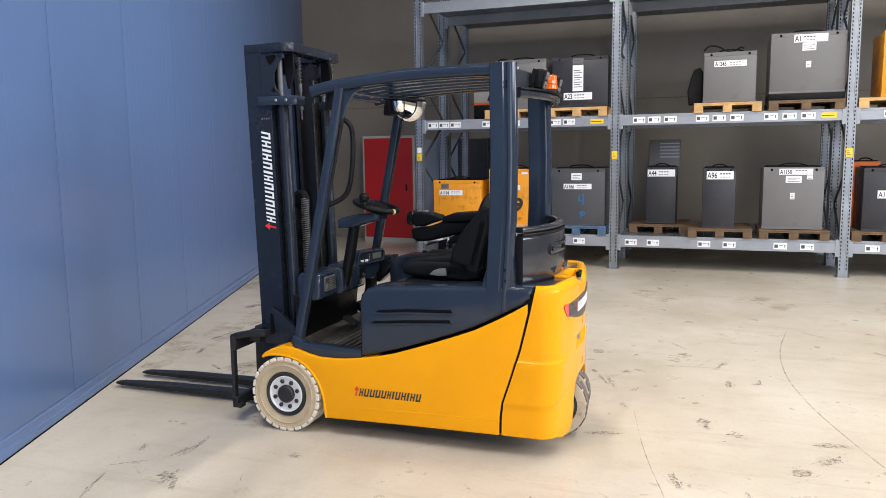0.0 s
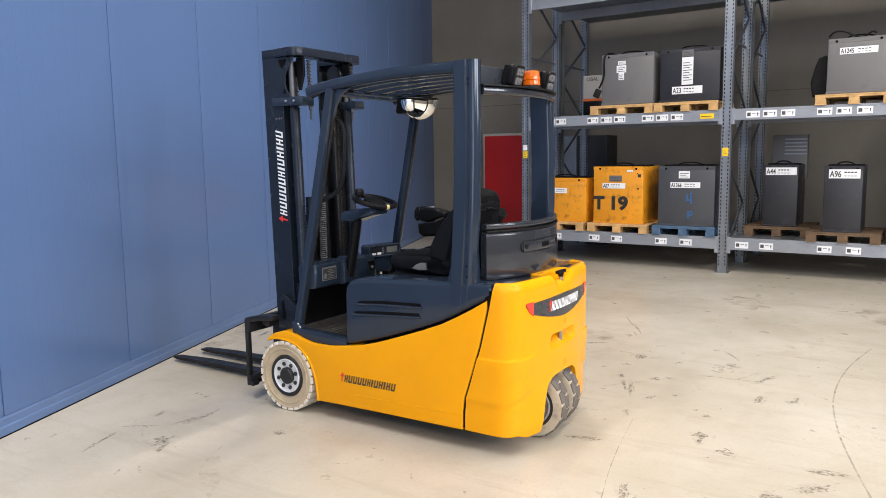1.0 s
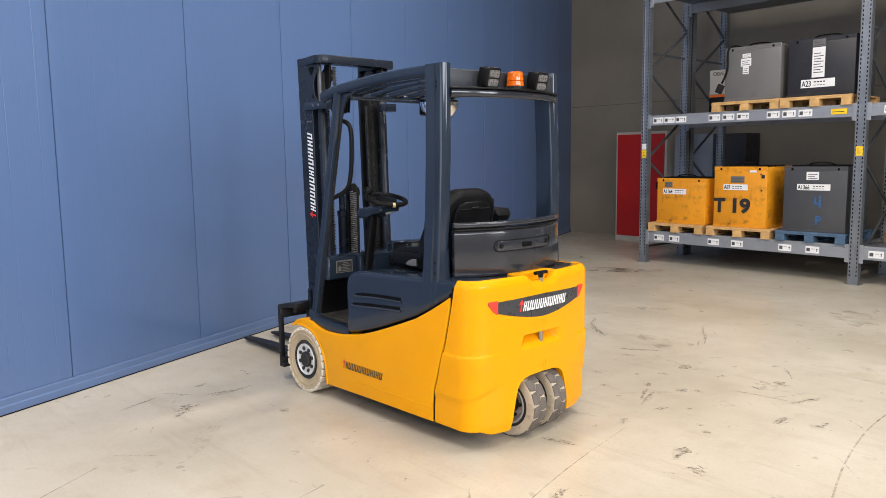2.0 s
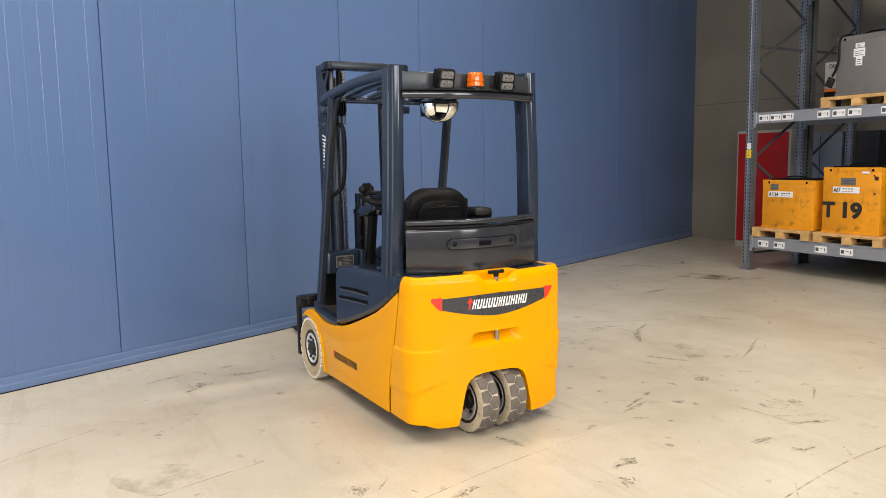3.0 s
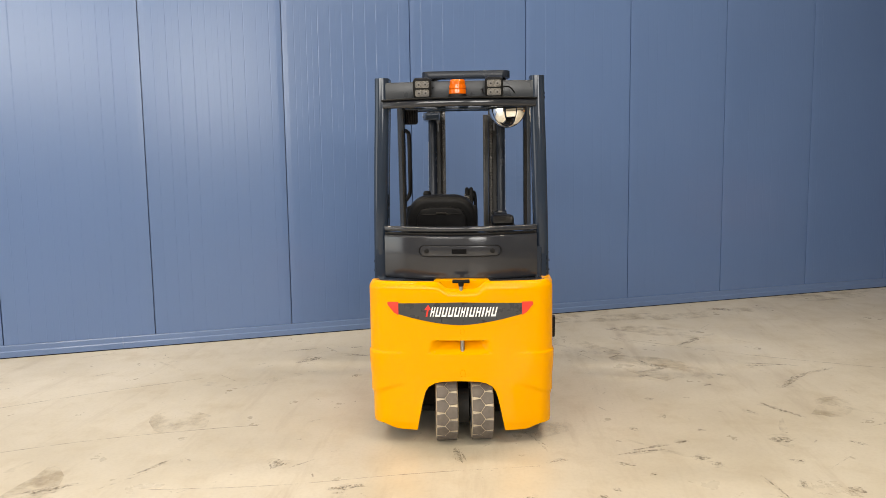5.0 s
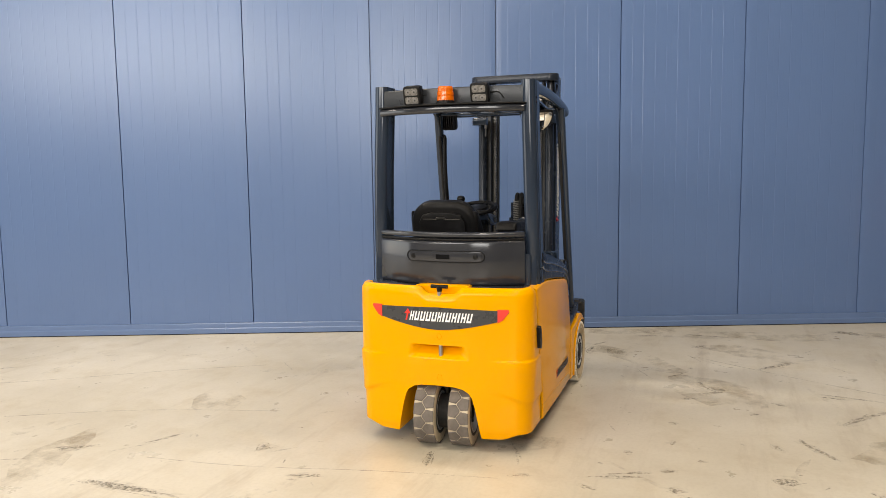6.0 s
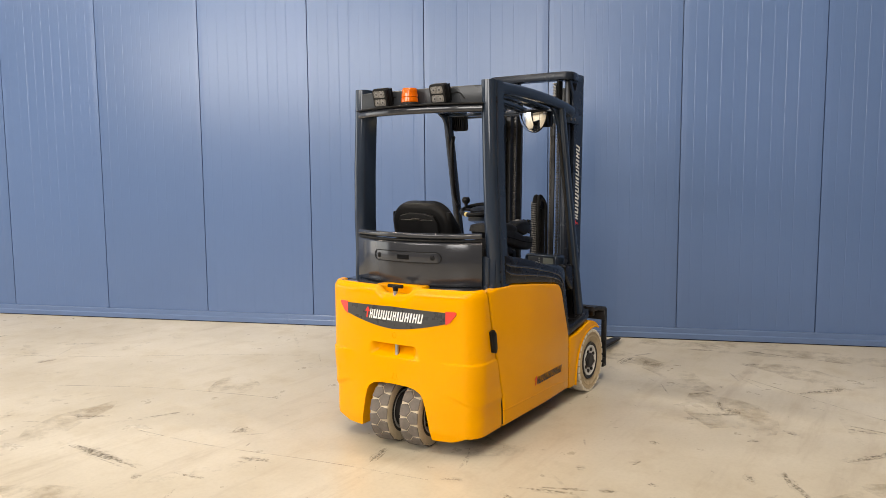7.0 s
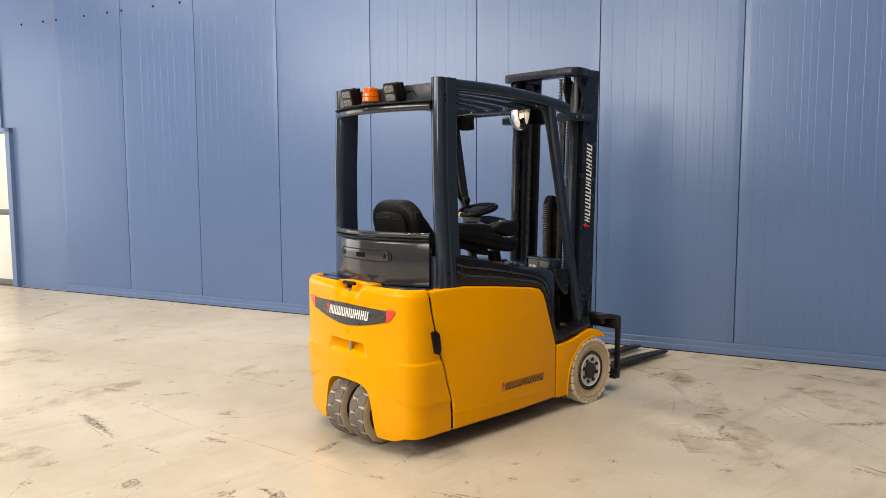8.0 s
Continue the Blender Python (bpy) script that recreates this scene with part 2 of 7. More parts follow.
def scuff_material(name, colour, cover, scale, most=0.8, spread=0.12):
    """Broken rubber marks: the colour shows through a noise mask."""
    m = bpy.data.materials.new(name)
    m.use_nodes = True
    n, l = m.node_tree.nodes, m.node_tree.links
    b = n["Principled BSDF"]
    b.inputs["Base Color"].default_value = (*colour, 1)
    b.inputs["Roughness"].default_value = 0.7
    tc = n.new("ShaderNodeTexCoord")
    t = n.new("ShaderNodeTexNoise")
    t.inputs["Scale"].default_value = scale
    t.inputs["Detail"].default_value = 6.0
    t.inputs["Roughness"].default_value = 0.7
    l.new(tc.outputs["Object"], t.inputs["Vector"])
    r = n.new("ShaderNodeMapRange")
    r.inputs["From Min"].default_value, r.inputs["From Max"].default_value = 0.62 - cover * 0.3, 0.62 + spread - cover * 0.3
    r.inputs["To Max"].default_value = most
    l.new(t.outputs["Fac"], r.inputs["Value"])
    l.new(r.outputs[0], b.inputs["Alpha"])
    return m


SCUFF = scuff_material("rubber_scuff", (0.140, 0.105, 0.067), 0.60, 42, 0.66, 0.24)
FAINT = scuff_material("faint_scuff", (0.20, 0.162, 0.110), 0.52, 40, 0.62, 0.25)
STAIN = scuff_material("brown_stain", (0.27, 0.205, 0.125), 0.56, 3.2, 0.46, 0.30)
WASH = scuff_material("wiped_scuff", (0.25, 0.205, 0.145), 0.46, 11, 0.27, 0.30)
OIL = scuff_material("oil_stain", (0.13, 0.10, 0.065), 0.62, 7, 0.75, 0.25)
LINE = scuff_material("thin_line", (0.27, 0.225, 0.17), 0.75, 9, 0.36, 0.35)
CRACK = material("floor_crack", (0.17, 0.14, 0.105), 0.85, vary=0.3, scale=20)


# ---- shape helpers ----
def bm_box(x0, x1, y0, y1, z0, z1, bevel=0.0, seg=2):
    bm = bmesh.new()
    bmesh.ops.create_cube(bm, size=1.0)
    for v in bm.verts:
        v.co = Vector((x0 + (v.co.x + 0.5) * (x1 - x0), y0 + (v.co.y + 0.5) * (y1 - y0), z0 + (v.co.z + 0.5) * (z1 - z0)))
    if bevel:
        bmesh.ops.bevel(bm, geom=bm.edges[:], offset=bevel, segments=seg, profile=0.5, affect="EDGES")
    return bm


def bm_prism(poly, axis, a, b, bevel=0.0, seg=2, only_caps=False):
    """A polygon extruded along an axis: poly in (x, z) for axis y, (x, y) for axis z, (y, z) for axis x."""
    bm = bmesh.new()

    def at(p, q):
        return {"y": (p[0], q, p[1]), "z": (p[0], p[1], q), "x": (q, p[0], p[1])}[axis]
    lo = [bm.verts.new(at(p, a)) for p in poly]
    hi = [bm.verts.new(at(p, b)) for p in poly]
    caps = [bm.faces.new(lo), bm.faces.new(hi[::-1])]
    for i in range(len(poly)):
        j = (i + 1) % len(poly)
        bm.faces.new((lo[j], lo[i], hi[i], hi[j]))
    bmesh.ops.recalc_face_normals(bm, faces=bm.faces[:])
    if bevel:
        rim = [e for f in caps for e in f.edges] if only_caps else bm.edges[:]
        bmesh.ops.bevel(bm, geom=list(set(rim)), offset=bevel, segments=seg, profile=0.5, affect="EDGES", clamp_overlap=True)
    return bm


def bm_lathe(profile, axis="z", n=32, centre=(0, 0, 0), closed=False):
    """A profile of (radius, height) turned round an axis."""
    bm = bmesh.new()
    rings = []
    for r, h in profile:
        ring = []
        for k in range(n):
            a = 2 * math.pi * k / n
            c, s = r * math.cos(a), r * math.sin(a)
            p = {"z": (c, s, h), "y": (c, h, s), "x": (h, c, s)}[axis]
            ring.append(bm.verts.new(Vector(p) + Vector(centre)))
        rings.append(ring)
    pairs = list(zip(rings, rings[1:])) + ([(rings[-1], rings[0])] if closed else [])
    for p, q in pairs:
        for k in range(n):
            bm.faces.new((p[k], p[(k + 1) % n], q[(k + 1) % n], q[k]))
    if not closed:
        for ring in (rings[0], rings[-1]):
            if profile[0 if ring is rings[0] else -1][0] > 1e-5:
                bm.faces.new(ring)
    bmesh.ops.remove_doubles(bm, verts=bm.verts[:], dist=1e-6)
    bmesh.ops.recalc_face_normals(bm, faces=bm.faces[:])
    return bm


def bm_sweep(points, section, up=(0, 0, 1), smooth=0, ring=False):
    """A closed section of (side, up) points carried along a path; smooth rounds the path's corners."""
    pts = [Vector(p) for p in points]
    for _ in range(smooth):
        out = [pts[0]]
        for a, b in zip(pts, pts[1:]):
            out += [a.lerp(b, 0.25), a.lerp(b, 0.75)]
        pts = out + [pts[-1]]
    bm = bmesh.new()
    rings = []
    for i, p in enumerate(pts):
        if ring:
            d = pts[(i + 1) % len(pts)] - pts[i - 1]
        else:
            d = pts[min(i + 1, len(pts) - 1)] - pts[max(i - 1, 0)]
        d.normalize()
        u = Vector(up)
        side = d.cross(u)
        if side.length < 1e-4:
            side = d.cross(Vector((1, 0, 0)))
        side.normalize()
        u = side.cross(d).normalized()
        rings.append([bm.verts.new(p + side * s + u * t) for s, t in section])
    k = len(section)
    pairs = list(zip(rings, rings[1:])) + ([(rings[-1], rings[0])] if ring else [])
    for p, q in pairs:
        for j in range(k):
            bm.faces.new((p[j], p[(j + 1) % k], q[(j + 1) % k], q[j]))
    if not ring:
        bm.faces.new(rings[0])
        bm.faces.new(rings[-1])
    bmesh.ops.recalc_face_normals(bm, faces=bm.faces[:])
    return bm


def circle(r, n=10):
    return [(r * math.cos(2 * math.pi * k / n), r * math.sin(2 * math.pi * k / n)) for k in range(n)]


def rounded(w, h, r, n=3):
    """A rounded rectangle, w wide and h high, about its middle."""
    out = []
    for cx, cy, a0 in ((w / 2 - r, h / 2 - r, 0), (-w / 2 + r, h / 2 - r, 90), (-w / 2 + r, -h / 2 + r, 180), (w / 2 - r, -h / 2 + r, 270)):
        for k in range(n + 1):
            a = radians(a0 + 90 * k / n)
            out.append((cx + r * math.cos(a), cy + r * math.sin(a)))
    return out


def tube(points, r, smooth=2, n=10):
    return bm_sweep(points, circle(r, n), up=(0.15, 1.0, 0.1), smooth=smooth)


def join(*bms):
    """One bmesh out of several pieces of the same part."""
    out = bms[0]
    for b in bms[1:]:
        me = bpy.data.meshes.new("tmp")
        b.to_mesh(me)
        out.from_mesh(me)
        bpy.data.meshes.remove(me)
        b.free()
    return out


def moved(bm, m):
    bm.transform(m)
    return bm


def part(name, bm, mat, parent=None, label="", smooth=35):
    """Links a bmesh as one mesh object, under a thing or a part."""
    me = bpy.data.meshes.new(name)
    if smooth:
        lim = radians(smooth)
        for f in bm.faces:
            f.smooth = True
        for e in bm.edges:
            e.smooth = len(e.link_faces) == 2 and e.calc_face_angle(4.0) < lim
    bm.to_mesh(me)
    bm.free()
    me.materials.append(mat)
    ob = new(name, me)
    if parent is not None:
        ob.parent = parent
    if label:
        ob["label"] = label
    return ob


def thing(name, label, category, m=None, group="", kind=""):
    ob = new(name)
    ob.empty_display_size = 0.1
    if m is not None:
        ob.matrix_world = m
    return tagged(ob, label, category, group, kind)


def sheet(name, verts, faces, mat, parent=None):
    me = bpy.data.meshes.new(name)
    me.from_pydata([tuple(v) for v in verts], [], faces)
    me.materials.append(mat)
    ob = new(name, me)
    if parent is not None:
        ob.parent = parent
    return ob


def letters(text, size, mat, parent, m, name="lettering", slant=0.0, bold=0.0):
    """Raised lettering in the built-in font, its foot at m, reading along m's x with m's y up."""
    cu = bpy.data.curves.new(name, "FONT")
    cu.body, cu.size, cu.extrude, cu.shear, cu.offset = text, size, 0.0008, slant, bold
    tmp = new("tmp", cu)
    bpy.context.view_layer.update()
    me = bpy.data.meshes.new_from_object(tmp)
    bpy.data.objects.remove(tmp)
    me.materials.clear()
    me.materials.append(mat)
    ob = new(name, me)
    ob.parent = parent
    ob.matrix_local = m
    return ob


def frame_axes(origin, xdir, ydir):
    """A pose whose x and y run along two given directions."""
    x = Vector(xdir).normalized()
    z = x.cross(Vector(ydir)).normalized()
    y = z.cross(x)
    m = Matrix((x, y, z)).transposed().to_4x4()
    m.translation = Vector(origin)
    return m


# ---- the hall ----
WALL_X, WALL_SLOPE = -2.465, -0.398          # blue wall: x = WALL_X + WALL_SLOPE * y
WALL_TURN = math.degrees(math.atan2(1, WALL_SLOPE))
WALL = pose(WALL_X, 0, 0, 0, 0, WALL_TURN)   # x along the wall, -y into the hall
BACK_Y, FRONT_Y, RIGHT_X, CEIL = 13.5, -9.0, 9.5, 6.2
PITCH, SEAM0 = 1.213, 0.28
S_END = math.hypot(BACK_Y, BACK_Y * WALL_SLOPE)

floor = sheet("floor", [(-13, -14, 0), (14, -14, 0), (14, 18, 0), (-13, 18, 0)], [(0, 1, 2, 3)], FLOORMAT)
tagged(floor, "beige power-floated concrete floor with scuffs and stains", "floor", kind="structure")


def blue_wall():
    wall = thing("wall_blue", "blue steel sandwich panel wall with vertical joints", "wall", WALL, kind="structure")
    core = part("wall_core", bm_box(-13.5, S_END, 0.03, 0.20, 0, CEIL), BLUETRIM, wall)
    core["label"] = "blue panel core behind the joints"
    # panels with shallow rolled lines: eleven clear ones and faint ones between, uneven in depth
    w = PITCH - 0.004
    lines = random.Random(3)

    def rolled():
        pr = [(0.0, 0.022), (0.003, 0.002)]
        for k in range(1, 22):
            x = w * k / 22 + lines.uniform(-0.004, 0.004)
            d = lines.uniform(0.00040, 0.00095) if k % 2 == 0 else lines.uniform(0.00010, 0.00030)
            pr += [(x - 0.0042, 0.0), (x - 0.0004, d), (x + 0.0004, d), (x + 0.0042, 0.0)]
        return pr + [(w - 0.003, 0.002), (w, 0.022)]
    plain = [(0.0, 0.022), (0.003, 0.002), (0.012, 0.0), (w - 0.012, 0.0), (w - 0.003, 0.002), (w, 0.022)]

    def panel_mesh(pr, z1):
        verts = [(x, y, z) for z in (0.11, z1) for x, y in pr]
        k = len(pr)
        faces = [(i, i + 1, k + i + 1, k + i) for i in range(k - 1)]
        me = bpy.data.meshes.new("panel")
        me.from_pydata(verts, [], faces)
        me.materials.append(BLUEPANEL)
        return me
    ribbed, flat = [panel_mesh(rolled(), CEIL) for _ in range(4)], panel_mesh(plain, CEIL)
    for k in range(-11, 12):
        s = SEAM0 + PITCH * k + 0.002
        if s + w > S_END:
            continue
        if -5.6 < s < -4.3:
            continue
        ob = new("panel", ribbed[k % 4] if k <= 7 else flat)
        ob.parent = wall
        ob.location = (s, 0, 0)
    # the skirting: a folded trim along the foot
    prof2 = [(0.0, 0.0), (-0.022, 0.0), (-0.022, 0.052), (-0.012, 0.060), (-0.012, 0.100), (-0.002, 0.108), (0.0, 0.108)]
    cuts = [-3.375, -1.75, 1.22, 4.25, 7.2, 10.4, S_END]
    for s0, s1 in zip(cuts, cuts[1:]):
        bm = bmesh.new()
        ends = [[bm.verts.new((s, y, z)) for y, z in prof2] for s in (s0 + 0.001, s1 - 0.001)]
        for j in range(len(prof2)):
            q = (j + 1) % len(prof2)
            bm.faces.new((ends[0][j], ends[0][q], ends[1][q], ends[1][j]))
        bm.faces.new(ends[0])
        bm.faces.new(ends[1][::-1])
        bmesh.ops.recalc_face_normals(bm, faces=bm.faces[:])
        part("skirting", bm, BLUETRIM, wall, "blue folded steel skirting", smooth=0)
    # thin dark strip stands in for the open gap under the skirting
    for s0, s1 in ((-13.4, -5.8), (-4.36, S_END - 0.02)):
        part("sealing_strip", bm_box(s0, s1, -0.0265, -0.0225, 0.0, 0.007), HOLE, wall, "dark joint along the floor", smooth=0)
    # last narrow panel to the corner, and the panels round the white door
    last = SEAM0 + PITCH * 11
    part("panel", bm_box(last + 0.004, S_END - 0.01, 0.0, 0.022, 0.11, CEIL), BLUEPANEL, wall, smooth=0)
    part("panel", bm_box(-5.78, -4.575, 0.0, 0.022, 2.26, CEIL), BLUEPANEL, wall, smooth=0)
    # a row of screw heads high on the wall
    for s in (-4.02, -3.58, -3.32, -2.79, -2.36, -2.11, -1.57, -1.135, -0.70, -0.28):
        part("screw", bm_lathe([(0.016, 0.0), (0.013, -0.006), (0.0, -0.007)], "y", 10, centre=(s, 0, 3.612)), HOLE, wall, "dark screw head")
    return wall


wall_blue = blue_wall()

wall_back = part("wall_back", bm_box(-9.0, RIGHT_X + 0.2, BACK_Y, BACK_Y + 0.2, 0, CEIL), CONCRETE, smooth=0)
tagged(wall_back, "beige precast concrete wall with a horizontal joint", "wall", kind="structure")
for zz in (2.56, 5.0):
    part("joint", bm_box(-8.2, RIGHT_X, BACK_Y - 0.004, BACK_Y + 0.01, zz, zz + 0.014), CRACK, wall_back, "dark joint line", smooth=0)
BAY_Y0, BAY_Y1, BAY_Z0, BAY_Z1 = 5.8, 8.8, 2.6, 5.6        # tall window bay in the long wall
wr = join(bm_box(RIGHT_X, RIGHT_X + 0.2, FRONT_Y, BAY_Y0, 0, 3.4), bm_box(RIGHT_X, RIGHT_X + 0.2, BAY_Y1, BACK_Y, 0, CEIL), bm_box(RIGHT_X, RIGHT_X + 0.2, BAY_Y0, BAY_Y1, 0, BAY_Z0),
          bm_box(RIGHT_X, RIGHT_X + 0.2, FRONT_Y, BAY_Y1, 5.6, CEIL), bm_box(RIGHT_X, RIGHT_X + 0.2, FRONT_Y, -2.6, 3.4, 5.6), bm_box(RIGHT_X, RIGHT_X + 0.2, 4.8, BAY_Y0, 3.4, 5.6))
wall_right = tagged(part("wall_right", wr, CONCRETE, smooth=0), "plain concrete wall with high windows", "wall", kind="structure")
for k in range(5):
    y = -2.6 + 1.85 * k
    part("mullion", bm_box(RIGHT_X + 0.06, RIGHT_X + 0.12, y - (0 if k == 0 else 0.04), y + (0 if k == 4 else 0.04), 3.4, 5.6), CABGREY, wall_right, "grey window mullion", smooth=0)
wf = join(bm_box(-2, 1.2, FRONT_Y - 0.2, FRONT_Y, 0, CEIL), bm_box(8.0, RIGHT_X + 0.2, FRONT_Y - 0.2, FRONT_Y, 0, CEIL),
          bm_box(1.2, 8.0, FRONT_Y - 0.2, FRONT_Y, 4.7, CEIL))
wall_front = tagged(part("wall_front", wf, CONCRETE, smooth=0), "plain concrete wall with an open gate", "wall", kind="structure")
ceiling = tagged(part("ceiling", bm_box(-9.5, RIGHT_X + 0.2, FRONT_Y - 0.2, BACK_Y + 0.2, CEIL, CEIL + 0.2), CEILING, smooth=0),
                 "light sheet metal ceiling", "ceiling", kind="structure")


# assumed ceiling lamps, added out of view to light the hall from above
def added_strip_lamp(x, y):
    lamp = thing("added_ceiling_lamp", "strip lamp added under the ceiling, out of view", "lamp", pose(x, y, CEIL - 0.12), group="ceiling lamps")
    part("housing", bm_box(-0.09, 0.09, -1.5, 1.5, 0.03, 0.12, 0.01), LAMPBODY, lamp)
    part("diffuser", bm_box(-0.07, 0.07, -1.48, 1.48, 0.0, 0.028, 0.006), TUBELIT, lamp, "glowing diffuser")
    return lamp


STRIP = {(-2.0, 6.5): 118, (1.8, 6.5): 150, (5.6, 6.5): 72, (1.8, 1.0): 118, (5.6, 1.0): 125}      # watts tuned per added lamp to balance floor and wall
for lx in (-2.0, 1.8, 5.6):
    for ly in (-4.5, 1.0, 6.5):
        added_strip_lamp(lx, ly)
        area_lamp("added_strip_light", pose(lx, ly, CEIL - 0.14), 0.14, 2.9, STRIP.get((lx, ly), 138), TUBE)


# ---- the forklift ----
# x runs from the front axle to the rear, y to the truck's right, z up
TRUCK = pose(-2.396, 4.22, 0, 0, 0, 0.8)
AXLE_X, AXLE_Z, WHEEL_R = 0.046, 0.225, 0.225
REAR_X, BOW = 1.712, 0.036


def rear_x(y):
    """The bowed rear face of the counterweight."""
    return REAR_X - BOW * (y / 0.395) ** 2


def brand_bars(parent, m, length, height, mat, slant=0.22, bend=None):
    """The maker's mark as plain slanted bars with a red arrow, reading along m's x."""
    n = 12
    step = length / (n + 0.6)
    widths = [0.62, 0.78, 0.78, 0.78, 0.78, 0.62, 0.30, 0.78, 0.74, 0.30, 0.74, 0.78]
    out = None
    x = step * 0.55
    for w in widths:
        bw = w * step
        poly = [(x, 0.0), (x + bw, 0.0), (x + bw + slant * height, height), (x + slant * height, height)]
        if w > 0.5:
            # an open bar: two stems and a joining stroke
            s = 0.30 * bw
            a = bm_prism([(x, 0), (x + s, 0), (x + s + slant * height, height), (x + slant * height, height)], "z", 0, 0.0012)
            b = bm_prism([(x + bw - s, 0), (x + bw, 0), (x + bw + slant * height, height), (x + bw - s + slant * height, height)], "z", 0, 0.0012)
            y0, y1 = (0.0, 0.2) if int(w * 100) == 78 else (0.42, 0.60)
            c = bm_prism([(x + s + slant * height * y0, height * y0), (x + bw - s + slant * height * y0, height * y0),
                          (x + bw - s + slant * height * y1, height * y1), (x + s + slant * height * y1, height * y1)], "z", 0, 0.0011)
            piece = join(a, b, c)
        else:
            piece = bm_prism(poly, "z", 0, 0.0012)
        out = piece if out is None else join(out, piece)
        x += (w + 0.24) * step if w > 0.5 else (w + 0.28) * step
    k = length / x
    out.transform(m @ Matrix.Diagonal((k, 1, 1, 1)))
    if bend:
        for v in out.verts:
            v.co.x += bend(v.co.y)
    tagged(part("brand_mark", out, mat, parent, "plain slanted bars of the maker's mark", smooth=0), kind="stuff")
    h = height
    arrow = join(bm_prism([(-0.22 * h, 0.70 * h), (0.50 * h, 0.70 * h), (0.20 * h, 1.26 * h)], "z", 0, 0.0013),
                 bm_prism([(-0.10 * h, -0.02 * h), (0.08 * h, -0.02 * h), (0.25 * h, 0.72 * h), (0.07 * h, 0.72 * h)], "z", 0, 0.0013))
    arrow.transform(m)
    if bend:
        for v in arrow.verts:
            v.co.x += bend(v.co.y)
    part("brand_arrow", arrow, REDPRINT, parent, "small red arrow", smooth=0)


ARCH = [(0.312, 0.108), (0.306, 0.17), (0.298, 0.235), (0.276, 0.30), (0.246, 0.354), (0.202, 0.402), (0.152, 0.435), (0.09, 0.455), (0.03, 0.463), (-0.03, 0.463), (-0.075, 0.454), (-0.100, 0.444)]   # wheel arch, rear foot to front tip
FENDER = [(-0.105, 0.450), (-0.085, 0.470), (-0.04, 0.494), (0.01, 0.509), (0.06, 0.515), (0.11, 0.510), (0.16, 0.496), (0.21, 0.481)]   # the fender's upper line, front tip to rear


def lerp_table(table, x):
    for (x0, v0), (x1, v1) in zip(table, table[1:]):
        if x <= x1:
            k = max(0.0, min(1.0, (x - x0) / (x1 - x0)))
            return v0 + (v1 - v0) * k
    return table[-1][1]


def smoothstep(a, b, x):
    k = max(0.0, min(1.0, (x - a) / (b - a)))
    return k * k * (3 - 2 * k)


